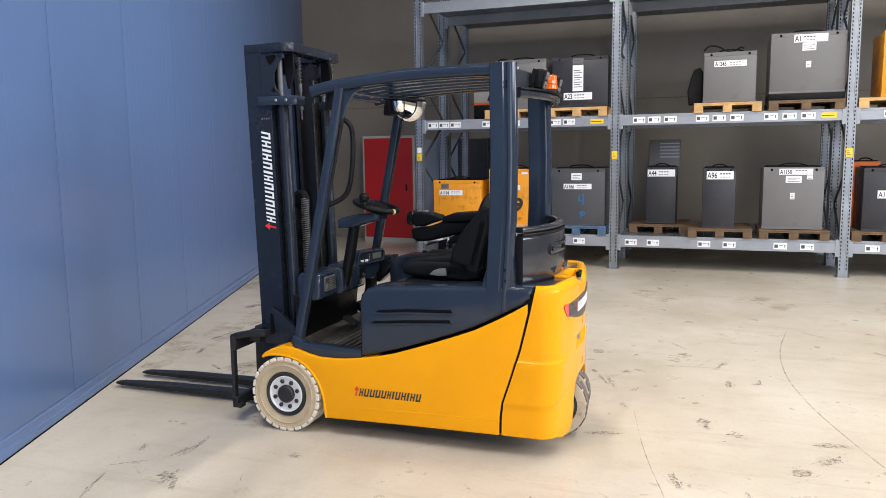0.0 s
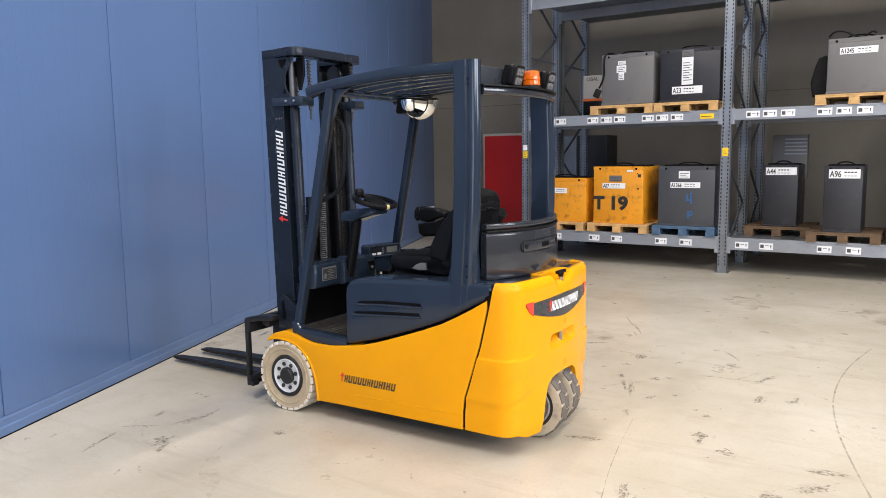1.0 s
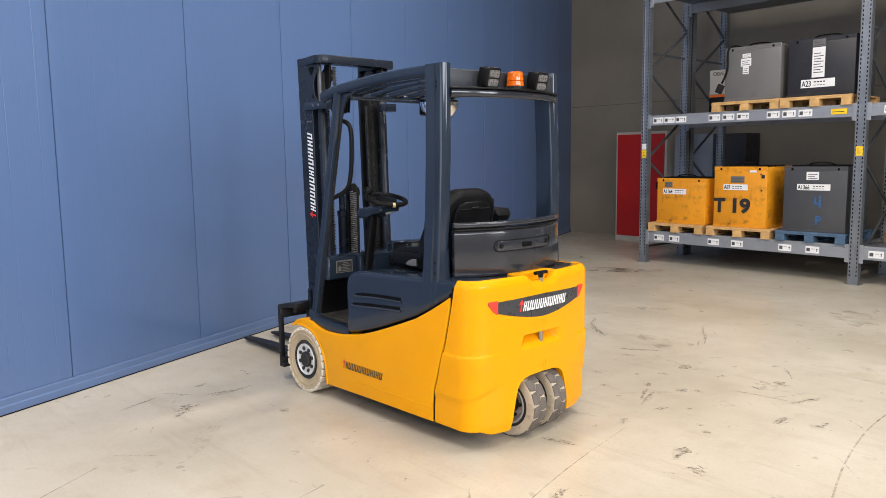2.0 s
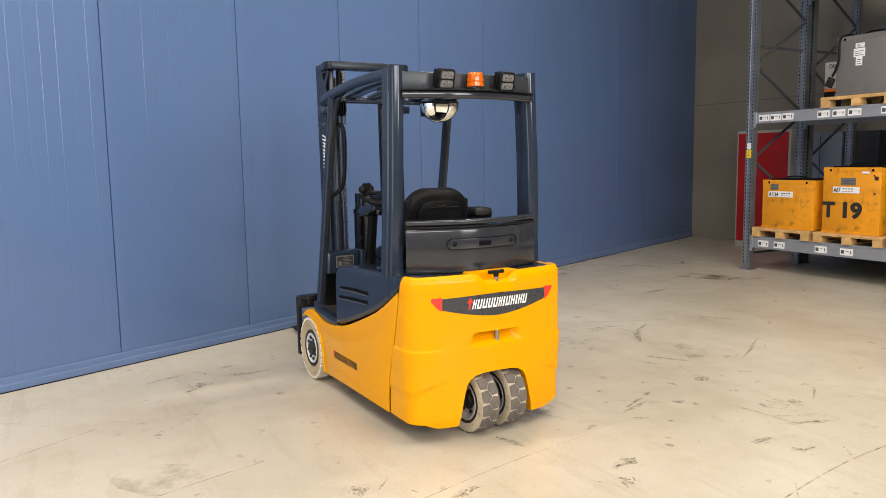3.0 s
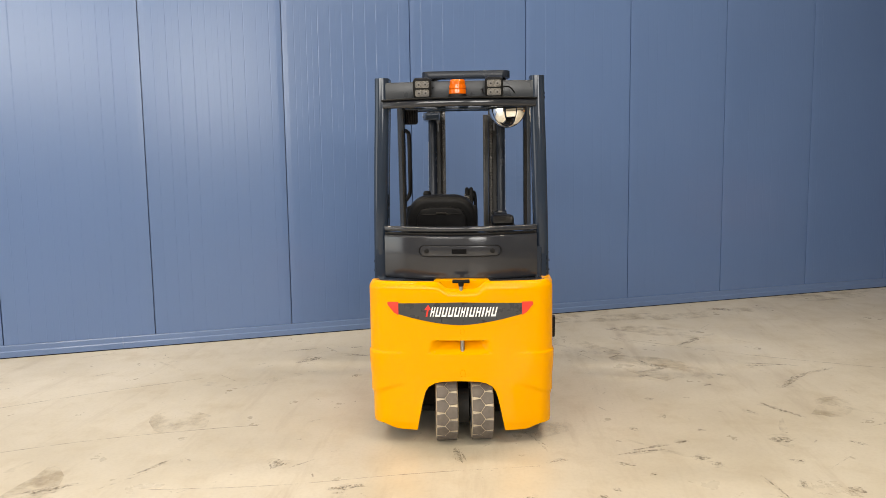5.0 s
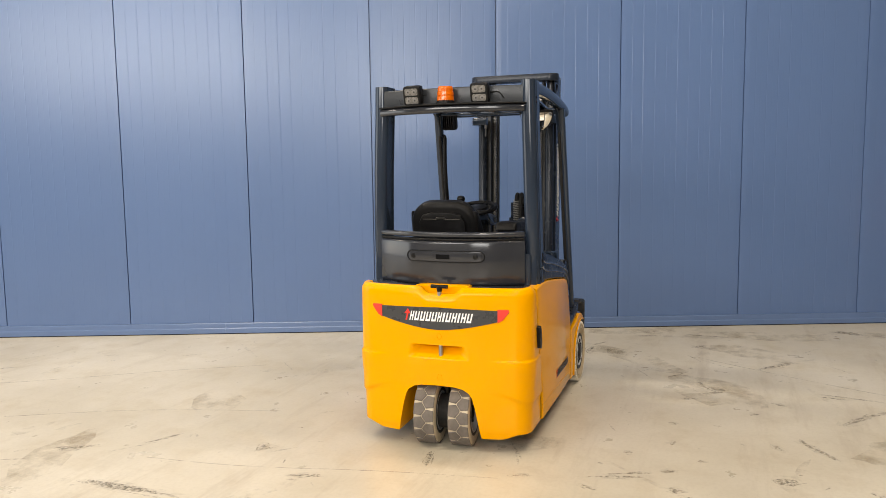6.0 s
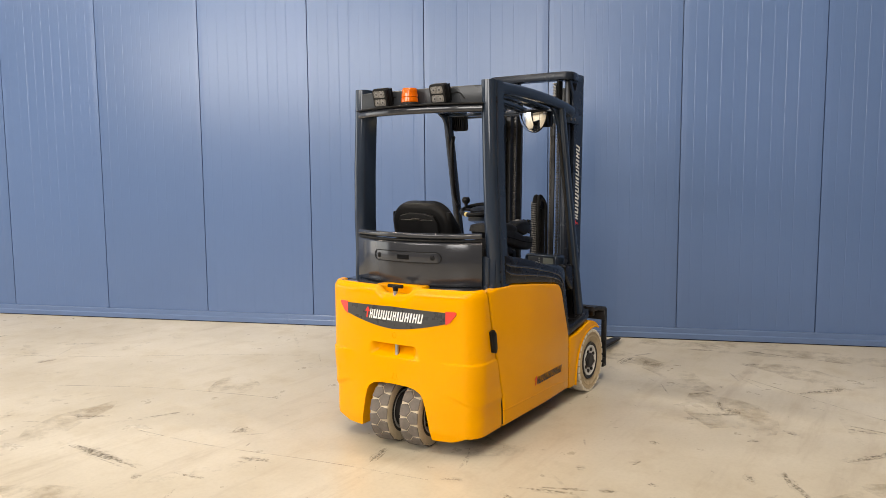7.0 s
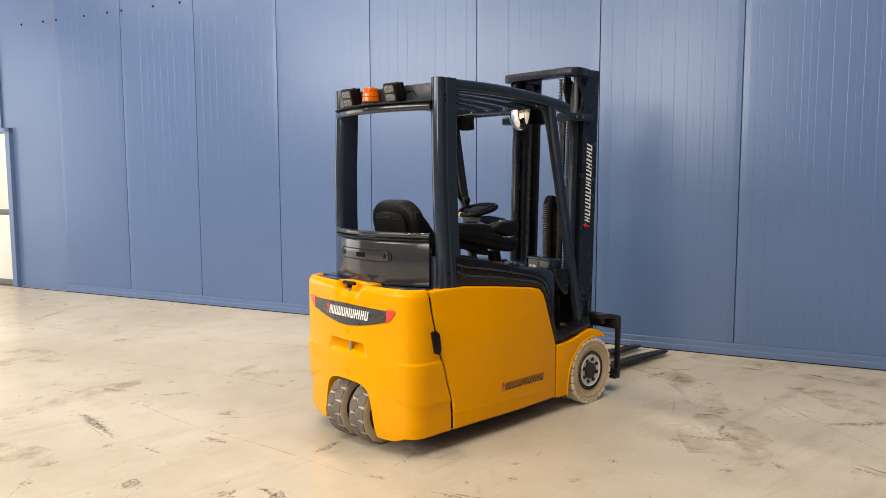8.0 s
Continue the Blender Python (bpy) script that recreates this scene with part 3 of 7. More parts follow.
def wheel(parent, x, y, z, r, width, side, name="front_wheel"):
    """A solid tyre on a bolted rim; side is +1 or -1, the way the dish faces."""
    w = thing(name, "", "")
    w.parent = parent
    w.location = (x, y, z)
    h = width / 2
    prof = [(r * 0.60, -h * 0.86), (r * 0.80, -h * 0.98), (r * 0.905, -h), (r * 0.94, -h * 0.94), (r * 0.95, -h * 0.5),
            (r * 0.95, h * 0.5), (r * 0.94, h * 0.94), (r * 0.905, h), (r * 0.885, h), (r * 0.875, h * 0.965), (r * 0.80, h * 0.96), (r * 0.79, h * 0.985), (r * 0.77, h * 0.985), (r * 0.76, h * 0.95), (r * 0.60, h * 0.86)] if side > 0 else\
           [(r * 0.60, -h * 0.86), (r * 0.76, -h * 0.95), (r * 0.77, -h * 0.985), (r * 0.79, -h * 0.985), (r * 0.80, -h * 0.96), (r * 0.875, -h * 0.965), (r * 0.885, -h), (r * 0.905, -h), (r * 0.94, -h * 0.94), (r * 0.95, -h * 0.5),
            (r * 0.95, h * 0.5), (r * 0.94, h * 0.94), (r * 0.905, h), (r * 0.80, h * 0.98), (r * 0.60, h * 0.86)]
    tyre = part("tyre", bm_lathe(prof, "y", 64, closed=True), TYRE, w, "worn cream non-marking solid tyre", smooth=25)
    # tread lugs on both shoulders
    lug = None
    n = 26
    for s in (-1, 1):
        for k in range(n):
            a = 2 * math.pi * (k + (0.5 if s > 0 else 0)) / n
            b = bm_box(r * 0.90, r * 1.0, min(s * h * 0.10, s * h * 1.005), max(s * h * 0.10, s * h * 1.005), -r * 0.096, r * 0.096, 0.005, 1)
            b.transform(Matrix.Rotation(-a, 4, "Y"))
            lug = b if lug is None else join(lug, b)
    part("tread", lug, LUG, w, "cream tread lugs", smooth=25)
    o = side
    rim = bm_lathe([(r * 0.60, o * h * 0.84), (r * 0.575, o * h * 0.95), (r * 0.490, o * h * 0.87), (r * 0.46, o * h * 0.40), (r * 0.58, o * h * 0.40)], "y", 40, closed=True)
    part("rim", rim, HUBBLACK, w, "black outer rim")
    disc = bm_lathe([(r * 0.475, o * h * 0.50), (r * 0.485, o * h * 0.92), (r * 0.460, o * h * 0.94), (r * 0.435, o * h * 0.86), (r * 0.22, o * h * 0.76), (0.0, o * h * 0.76)], "y", 40)
    part("disc", disc, RIMWHITE, w, "light grey wheel disc")
    hub = bm_lathe([(r * 0.24, o * h * 0.68), (r * 0.235, o * h * 0.95), (r * 0.20, o * h * 1.02), (0.0, o * h * 1.02)], "y", 24)
    part("hub", hub, HUBBLACK, w, "black hub")
    for k in range(8):
        a = 2 * math.pi * k / 8 + 0.3
        nut = bm_lathe([(0.0125, o * h * 0.76), (0.0135, o * h * 0.91), (0.008, o * h * 0.95), (0.0, o * h * 0.95)], "y", 6,
                       centre=(r * 0.345 * math.cos(a), 0, r * 0.345 * math.sin(a)))
        part("wheel_nut", nut, HUBBLACK, w, smooth=20)
    return w


def drive_wheel(parent, x, y, z, r, width, turn):
    """A steered rear wheel: dark worn tread blocks with cream grooves between."""
    w = thing("rear_wheel", "", "")
    w.parent = parent
    w.location = (x, y, z)
    w.rotation_euler = (0, 0, radians(turn))
    h = width / 2
    prof = [(r * 0.58, -h * 0.9), (r * 0.86, -h), (r * 0.95, -h * 0.94), (r * 0.984, -h * 0.84), (r * 0.984, h * 0.84), (r * 0.95, h * 0.94), (r * 0.86, h), (r * 0.58, h * 0.9)]
    part("tyre", bm_lathe(prof, "y", 56, closed=True), WORNCREAM, w, "worn dirty cream solid tyre", smooth=25)
    # two interlocking rows of hexagonal tread blocks
    blocks = None
    n = 15
    half = math.pi * r / n - 0.0024
    for s in (-1, 1):
        for k in range(n):
            a = 2 * math.pi * (k + (0.5 if s > 0 else 0.0)) / n
            poly = [(-half * 0.80, s * h * 0.93), (half * 0.80, s * h * 0.93), (half * 0.90, s * h * 0.50), (half * 0.97, s * 0.0145), (half * 0.12, -s * 0.0092), (-half * 0.12, -s * 0.0092), (-half * 0.97, s * 0.0145), (-half * 0.90, s * h * 0.50)]
            b = bm_prism(poly, "z", r * 0.955, r * 1.0, 0.0025, 1, True)
            b.transform(Matrix.Rotation(a, 4, "Y"))
            blocks = b if blocks is None else join(blocks, b)
    part("tread", blocks, TREAD, w, "dark worn hexagonal tread blocks", smooth=0)
    for o in (-1, 1):
        part("bead", bm_lathe([(r * 0.70, o * h * 0.955), (r * 0.62, o * h * 0.97), (r * 0.60, o * h * 0.80), (r * 0.70, o * h * 0.80)], "y", 36, closed=True), HUBBLACK, w, "black rim band")
        part("rim", bm_lathe([(r * 0.62, o * h * 0.86), (r * 0.585, o * h * 0.97), (r * 0.55, o * h * 0.95), (r * 0.46, o * h * 0.45), (r * 0.60, o * h * 0.40)], "y", 36, closed=True), RIMGREY, w, "grey rim")
        part("disc", bm_lathe([(r * 0.48, o * h * 0.44), (0.0, o * h * 0.40)], "y", 36), RIMGREY, w, "grey wheel disc")
        part("hub", bm_lathe([(r * 0.30, o * h * 0.42), (r * 0.30, o * h * 0.52), (r * 0.22, o * h * 0.56), (r * 0.20, o * h * 0.74), (0.0, o * h * 0.76)], "y", 28), HUBBLACK, w, "black hub")
        for k in range(6):
            a = math.pi * k / 3
            part("wheel_nut", bm_lathe([(0.011, o * h * 0.5), (0.011, o * h * 0.66), (0.0, o * h * 0.68)], "y", 6, centre=(r * 0.37 * math.cos(a), 0, r * 0.37 * math.sin(a))), HUBBLACK, w, smooth=20)
    return w


def counterweight(parent):
    """The yellow rear casting: a shell wrapped round the rear with an arch for the drive wheels."""
    hw, rc = 0.525, 0.10
    # outline in plan from the left seam round the rear to the right seam
    path = [(1.30 + 0.02 * k, -hw) for k in range(0, 13)]
    # the corner, tangent to the flank and to the bowed rear
    slope = 2 * BOW * 0.425 / 0.395 ** 2
    cx = rear_x(0.425) - slope * 0.10
    corner = []
    for k in range(1, 12):
        u = k / 12
        b0, b1, b2, b3 = (1 - u) ** 3, 3 * u * (1 - u) ** 2, 3 * u * u * (1 - u), u ** 3
        corner.append((b0 * (cx - rc) + b1 * (cx - 0.42 * rc) + b2 * (cx + 0.58 * slope * rc) + b3 * rear_x(0.425),
                       b0 * hw + b1 * hw + b2 * (hw - 0.42 * rc) + b3 * (hw - rc)))
    path += [(x, -y) for x, y in corner]
    ys = [-0.425, -0.41, -0.395, -0.37, -0.345, -0.32, -0.30, -0.28, -0.262, -0.252, -0.248, -0.238, -0.228, -0.220, -0.212, -0.205, -0.198, -0.192, -0.186, -0.18, -0.172, -0.16, -0.145,
          -0.13, -0.115, -0.10, -0.08, -0.06, -0.04, -0.02]
    ys = ys + [0.0] + [-v for v in ys[::-1]]
    path += [(rear_x(y), y) for y in ys]
    path += corner[::-1]
    path += [(1.30 + 0.02 * k, hw) for k in range(12, -1, -1)]
    arch_tab = [(-0.252, 0.088), (-0.248, 0.095), (-0.215, 0.26), (-0.198, 0.318), (-0.18, 0.345), (-0.145, 0.366), (-0.10, 0.376), (0.0, 0.380),
                (0.10, 0.376), (0.145, 0.366), (0.18, 0.345), (0.198, 0.318), (0.215, 0.26), (0.248, 0.095), (0.252, 0.088)]
    rows = [0.088, 0.098, 0.115, 0.14, 0.17, 0.20, 0.23, 0.26, 0.285, 0.30, 0.31, 0.32, 0.33, 0.34, 0.35, 0.36, 0.37, 0.385, 0.40, 0.43, 0.46, 0.49, 0.51, 0.522, 0.530, 0.533, 0.536, 0.540, 0.548,
            0.56, 0.585, 0.600, 0.606, 0.612, 0.62, 0.64, 0.67, 0.70, 0.74, 0.78, 0.82, 0.86, 0.885, 0.90, 0.915, 0.928, 0.938]

    def seam_x(z):
        return lerp_table([(0.1, 1.362), (0.22, 1.364), (0.30, 1.375), (0.45, 1.425), (0.60, 1.472), (0.80, 1.520), (0.92, 1.545)], z)
    bm = bmesh.new()
    grid = []
    m = len(path)
    for i, (x, y) in enumerate(path):
        p0, p1 = Vector(path[max(i - 1, 0)]), Vector(path[min(i + 1, m - 1)])
        d = (p1 - p0).normalized()
        nrm = Vector((d.y, -d.x))
        zlo = 0.088
        if x > 1.6 and abs(y) < 0.252:
            zlo = lerp_table(arch_tab, y)
        elif abs(y) > 0.45:
            zlo = 0.118
        elif x > 1.5:
            zlo = 0.088 + 0.03 * smoothstep(0.36, 0.47, abs(y))
        ztop = 0.938
        if x > 1.6:
            ztop -= 0.040 * (1 - smoothstep(0.075, 0.140, abs(y - 0.012)))
        col = []
        for z in rows:
            zz = max(zlo, min(z, ztop))
            off = 0.0
            # top edge rolls inward, foot tucks in
            off -= 0.022 * smoothstep(ztop - 0.035, ztop + 0.012, zz)
            off -= 0.010 * (1 - smoothstep(0.09, 0.13, zz))
            side = smoothstep(0.26, 0.45, abs(y))
            line = lerp_table([(0.27, 0.372), (0.36, 0.355), (0.44, 0.325), (0.53, 0.29)], abs(y))
            off -= 0.011 * side * (1 - smoothstep(line - 0.018, line + 0.004, zz))
            ledge = smoothstep(0.30, 0.40, abs(y))
            off += 0.008 * ledge * (1 - smoothstep(0.531, 0.540, zz)) * smoothstep(0.36, 0.50, zz)
            xx, yy = x + nrm.x * off, y + nrm.y * off
            if x > 1.6 and abs(y) < 0.197:
                ramp = max(0.0, min(1.0, (zz - 0.532) / 0.066))
                pocket = ramp * (1 - smoothstep(0.601, 0.611, zz)) * (1 - smoothstep(0.150 - 0.055 * ramp, 0.196 - 0.035 * ramp, abs(y)))
                xx -= 0.075 * pocket
            if x < 1.6:
                xx = max(xx, seam_x(zz))
            col.append(bm.verts.new((xx, yy, zz)))
        grid.append(col)
    for a, b in zip(grid, grid[1:]):
        for j in range(len(rows) - 1):
            vs = []
            for v in (a[j], b[j], b[j + 1], a[j + 1]):
                if v not in vs:
                    vs.append(v)
            bm.faces.new(vs)
    # the rolled top rim: two more rings inward, then down behind
    top = [c[-1] for c in grid]
    prev = top
    for inset, drop in ((0.010, -0.003), (0.035, 0.0), (0.045, 0.012), (0.046, 0.10)):
        ring = []
        for i, (x, y) in enumerate(path):
            p0, p1 = Vector(path[max(i - 1, 0)]), Vector(path[min(i + 1, m - 1)])
            d = (p1 - p0).normalized()
            nrm = Vector((d.y, -d.x))
            v = top[i].co
            ring.append(bm.verts.new((max(v.x - nrm.x * inset, 1.545), v.y - nrm.y * inset, v.z - drop)))
        for i in range(m - 1):
            bm.faces.new((prev[i], prev[i + 1], ring[i + 1], ring[i]))
        prev = ring
    # the inner side of the arch and the foot
    foot = [c[0] for c in grid]
    ring = [bm.verts.new((min(v.co.x, 1.44) if abs(v.co.y) < 0.30 else v.co.x - 0.04, v.co.y * (1 if abs(v.co.y) < 0.3 else 0.9), v.co.z)) for v in foot]
    for i in range(m - 1):
        bm.faces.new((foot[i + 1], foot[i], ring[i], ring[i + 1]))
    bmesh.ops.remove_doubles(bm, verts=bm.verts[:], dist=2e-5)
    bmesh.ops.dissolve_degenerate(bm, edges=bm.edges[:], dist=1e-5)
    bmesh.ops.recalc_face_normals(bm, faces=bm.faces[:])
    cw = part("counterweight", bm, YELLOW, parent, "glossy yellow rear counterweight with a wheel arch", smooth=50)
    return cw


def side_panel_left(parent):
    top = [(0.27, 0.469), (0.36, 0.466), (0.45, 0.471), (0.55, 0.484), (0.66, 0.502), (0.76, 0.528), (0.86, 0.560), (0.96, 0.594), (1.09, 0.640), (1.22, 0.690), (1.32, 0.740), (1.42, 0.795), (1.505, 0.846)]
    seam = [(1.506, 0.80), (1.459, 0.60), (1.413, 0.45), (1.363, 0.30), (1.352, 0.22), (1.350, 0.122)]
    foot = [(1.20, 0.120), (0.80, 0.117), (0.55, 0.113)]
    poly = FENDER + top + seam + foot + ARCH
    p = part("side_panel", bm_prism(poly, "y", -0.527, -0.40, 0.012, 3, True), YELLOW, parent, "yellow side skirt with wheel fender", smooth=50)
    ridge = bm_prism([(0.50, 0.168), (0.60, 0.196), (0.96, 0.202), (1.355, 0.206), (1.355, 0.20), (0.96, 0.194), (0.60, 0.188)], "y", -0.5285, -0.52, 0.0012, 1, True)
    part("crease", ridge, YELLOW, p, smooth=30)
    part("arch_lip", bm_sweep([(x, -0.5245, z) for x, z in ARCH], circle(0.0085, 8), up=(0, 1, 0), smooth=1), YELLOW, p, "rolled edge of the wheel arch", smooth=60)
    brand_bars(p, frame_axes((0.508, -0.5283, 0.262), (1, 0, -0.0), (0, 0, 1)), 0.40, 0.046, BLACKPRINT)
    return p


def side_panel_right(parent):
    poly = [(1.527, 0.925), (1.40, 0.934), (1.24, 0.930), (1.0, 0.905), (0.80, 0.880), (0.66, 0.862), (0.60, 0.848), (0.565, 0.815), (0.54, 0.76), (0.50, 0.65), (0.455, 0.53), (0.437, 0.47),
            (0.432, 0.118), (0.80, 0.112), (1.349, 0.120), (1.351, 0.22), (1.361, 0.30), (1.410, 0.45), (1.456, 0.60), (1.504, 0.80)]
    p = part("side_door", bm_prism(poly, "y", 0.40, 0.527, 0.012, 3, True), YELLOW, parent, "yellow battery door", smooth=50)
    ridge = bm_prism([(0.437, 0.172), (0.62, 0.196), (0.96, 0.206), (1.360, 0.218), (1.36, 0.208), (0.96, 0.198), (0.62, 0.188)], "y", 0.52, 0.5288, 0.0012, 1, True)
    part("crease", ridge, YELLOW, p, smooth=30)
    brand_bars(p, frame_axes((0.948, 0.5283, 0.262), (-1, 0, 0.0), (0, 0, 1)), 0.385, 0.046, BLACKPRINT)
    la = bm_prism([(1.528, 0.705), (1.495, 0.712), (1.472, 0.69), (1.460, 0.60), (1.472, 0.575), (1.502, 0.585)], "y", 0.515, 0.545, 0.006, 2, True)
    part("latch", la, BLACKPLASTIC, p, "black door latch")
    fpoly = FENDER + [(0.27, 0.469), (0.34, 0.462), (0.424, 0.460), (0.424, 0.112)] + ARCH
    ff = part("front_fender", bm_prism(fpoly, "y", 0.40, 0.527, 0.012, 3, True), YELLOW, parent, "yellow front wheel fender", smooth=50)
    part("arch_lip", bm_sweep([(x, 0.5245, z) for x, z in ARCH], circle(0.0085, 8), up=(0, 1, 0), smooth=1), YELLOW, ff, "rolled edge of the wheel arch", smooth=60)
    return p


def build_truck():
    t = thing("forklift", "yellow and dark slate electric three-wheel forklift with lowered mast", "forklift", TRUCK)
    counterweight(t)
    side_panel_left(t)
    side_panel_right(t)
    # rear badge, pocket pin and coupling pin
    n = 16
    bx = []
    for k in range(n + 1):
        y = -0.405 + 0.81 * k / n
        bx.append(y)
    bm = bmesh.new()
    cols = []
    for y in bx:
        z1 = 0.828 - 0.01 * abs(y) / 0.4
        z0 = 0.700 + 0.062 * (abs(y) / 0.36) ** 1.6
        if abs(y) > 0.36:
            z0 = 0.762 + (abs(y) - 0.36) / 0.045 * 0.045
        x = rear_x(y) + 0.0015
        if abs(y) > 0.395:
            x -= 0.001
        cols.append([bm.verts.new((x, y, z)) for z in (z0, (z0 + z1) / 2, z1)])
    for a, b in zip(cols, cols[1:]):
        for j in range(2):
            bm.faces.new((a[j], b[j], b[j + 1], a[j + 1]))
    geo = bmesh.ops.extrude_face_region(bm, geom=bm.faces[:])
    for v in geo["geom"]:
        if isinstance(v, bmesh.types.BMVert):
            v.co.x += 0.003
    bmesh.ops.recalc_face_normals(bm, faces=bm.faces[:])
    badge = part("rear_badge", bm, DECALGREY, t, "dark grey badge plate", smooth=40)
    brand_bars(badge, frame_axes((REAR_X + 0.0048, -0.186, 0.748), (0, 1, 0), (0, 0, 1)), 0.392, 0.053, WHITEPRINT, bend=lambda y: rear_x(y) - REAR_X)
    for s in (-1, 1):
        ys = [s * 0.345, s * 0.372, s * 0.398, s * 0.407]
        bm = bmesh.new()
        cc = []
        for y, z0, z1 in zip(ys, (0.752, 0.768, 0.800, 0.815), (0.8265, 0.8265, 0.8265, 0.824)):
            x = rear_x(y) + 0.0058
            cc.append([bm.verts.new((x - d, y, z)) for d in (0.004, 0) for z in (z0, z1)])
        for a, b in zip(cc, cc[1:]):
            bm.faces.new((a[2], b[2], b[3], a[3]))
            bm.faces.new((a[0], a[1], b[1], b[0]))
            bm.faces.new((a[1], a[3], b[3], b[1]))
            bm.faces.new((a[0], b[0], b[2], a[2]))
        bm.faces.new((cc[0][0], cc[0][2], cc[0][3], cc[0][1]))
        bm.faces.new((cc[-1][0], cc[-1][1], cc[-1][3], cc[-1][2]))
        bmesh.ops.recalc_face_normals(bm, faces=bm.faces[:])
        part("reflector", bm, REDPLASTIC, t, "red reflector", smooth=40)
    part("tow_pin", bm_lathe([(0.0, 0.522), (0.012, 0.522), (0.013, 0.53), (0.013, 0.61), (0.0, 0.612)], "z", 16, centre=(REAR_X - 0.028, 0.012, 0)), STEEL, t, "grey steel tow pin")
    pin = part("coupling_pin", bm_lathe([(0.0, 0.88), (0.012, 0.88), (0.012, 0.922), (0.0, 0.923)], "z", 14, centre=(REAR_X - 0.024, 0.008, 0)), STEEL, t, "steel coupling pin")
    part("pin_handle", join(bm_sweep([(REAR_X - 0.024, -0.040, 0.942), (REAR_X - 0.024, 0.056, 0.942)], rounded(0.024, 0.020, 0.008)), bm_lathe([(0.0, 0.912), (0.014, 0.914), (0.018, 0.942), (0.0, 0.942)], "z", 14, centre=(REAR_X - 0.024, 0.008, 0))), BLACKPLASTIC, pin, "black T handle")
    scoop = join(bm_prism([(1.548, -0.09), (1.575, -0.145), (1.664, -0.150), (1.632, -0.110), (1.614, -0.04), (1.614, 0.06), (1.632, 0.13), (1.664, 0.170), (1.575, 0.165), (1.548, 0.10)], "z", 0.84, 0.943, 0.010, 3, True),
                 bm_prism([(1.56, -0.14), (1.682, -0.14), (1.682, 0.16), (1.56, 0.16)], "z", 0.84, 0.8945))
    part("pin_bracket", scoop, YELLOW, t, "yellow scoop round the coupling pin")
    # embossed lashing marks
    mark = [(REAR_X + 0.0005, 0.012 + 0.013 * math.sin(radians(a)), 0.662 + 0.016 * math.cos(radians(a))) for a in range(0, 360, 30)]
    part("emboss", bm_sweep(mark, circle(0.0016, 6), up=(1, 0, 0), ring=True), YELLOW, t)
    mark = [(REAR_X + 0.0005, 0.012 + y, 0.425 + z) for y, z in ((-0.017, -0.018), (0.017, -0.018), (0.010, 0.018), (-0.010, 0.018))]
    part("emboss", bm_sweep(mark, circle(0.0016, 6), up=(1, 0, 0), ring=True), YELLOW, t)
    # dark plate between the hood and the counterweight
    plate = [(1.44, -0.475), (1.575, -0.465), (1.63, -0.40), (1.652, -0.20), (1.655, -0.145), (1.60, -0.14), (1.57, -0.10), (1.565, 0.0), (1.57, 0.10), (1.60, 0.14), (1.655, 0.145),
             (1.652, 0.20), (1.63, 0.40), (1.575, 0.465), (1.44, 0.475)]
    part("rear_deck", bm_prism(plate, "z", 0.86, 0.932, 0.006, 2, True), GLOSSGREY, t, "glossy dark cover plate")
    # chassis block under the panels and the wheel well
    for s in (-1, 1):
        part("seam_strip", bm_prism([(1.335, 0.13), (1.335, 0.30), (1.385, 0.45), (1.43, 0.60), (1.478, 0.80), (1.50, 0.90), (1.539, 0.90), (1.519, 0.80), (1.471, 0.60), (1.424, 0.45), (1.374, 0.30), (1.363, 0.22), (1.361, 0.13)], "y", min(s * 0.46, s * 0.5155), max(s * 0.46, s * 0.5155)), HOLE, t, "dark seam between panels", smooth=0)
    # the low side plates are added to deepen the shade beneath the truck
    part("chassis", join(bm_box(0.32, 1.36, -0.41, 0.41, 0.125, 0.46, 0.01), bm_box(0.36, 1.37, -0.47, 0.47, 0.090, 0.13, 0.01), bm_box(1.36, 1.62, -0.46, -0.27, 0.100, 0.13, 0.01), bm_box(1.36, 1.62, 0.27, 0.46, 0.100, 0.13, 0.01), bm_box(1.30, 1.50, -0.41, -0.26, 0.10, 0.80), bm_box(1.30, 1.50, 0.26, 0.41, 0.10, 0.80),
                         bm_box(1.26, 1.34, -0.41, 0.41, 0.10, 0.85), bm_box(1.34, 1.60, -0.27, 0.27, 0.40, 0.50), bm_box(-0.06, 0.34, -0.34, 0.34, 0.15, 0.46, 0.02)), RUBBER, t, "black chassis frame")
    # wheels
    wheel(t, AXLE_X, -0.437, AXLE_Z, WHEEL_R, 0.190, -1)
    wheel(t, AXLE_X, 0.437, AXLE_Z, WHEEL_R, 0.190, 1)
    part("front_axle", bm_lathe([(0.06, -0.44), (0.06, 0.44)], "y", 20, centre=(AXLE_X, 0, AXLE_Z)), RUBBER, t, "black front axle")
    drive_wheel(t, 1.572, -0.090, 0.190, 0.190, 0.125, 5)
    drive_wheel(t, 1.556, 0.110, 0.190, 0.190, 0.125, 5)
    part("drive_unit", bm_lathe([(0.10, -0.028), (0.10, 0.045)], "y", 24, centre=(1.564, 0, 0.19)), RUBBER, t, "dark drive unit")

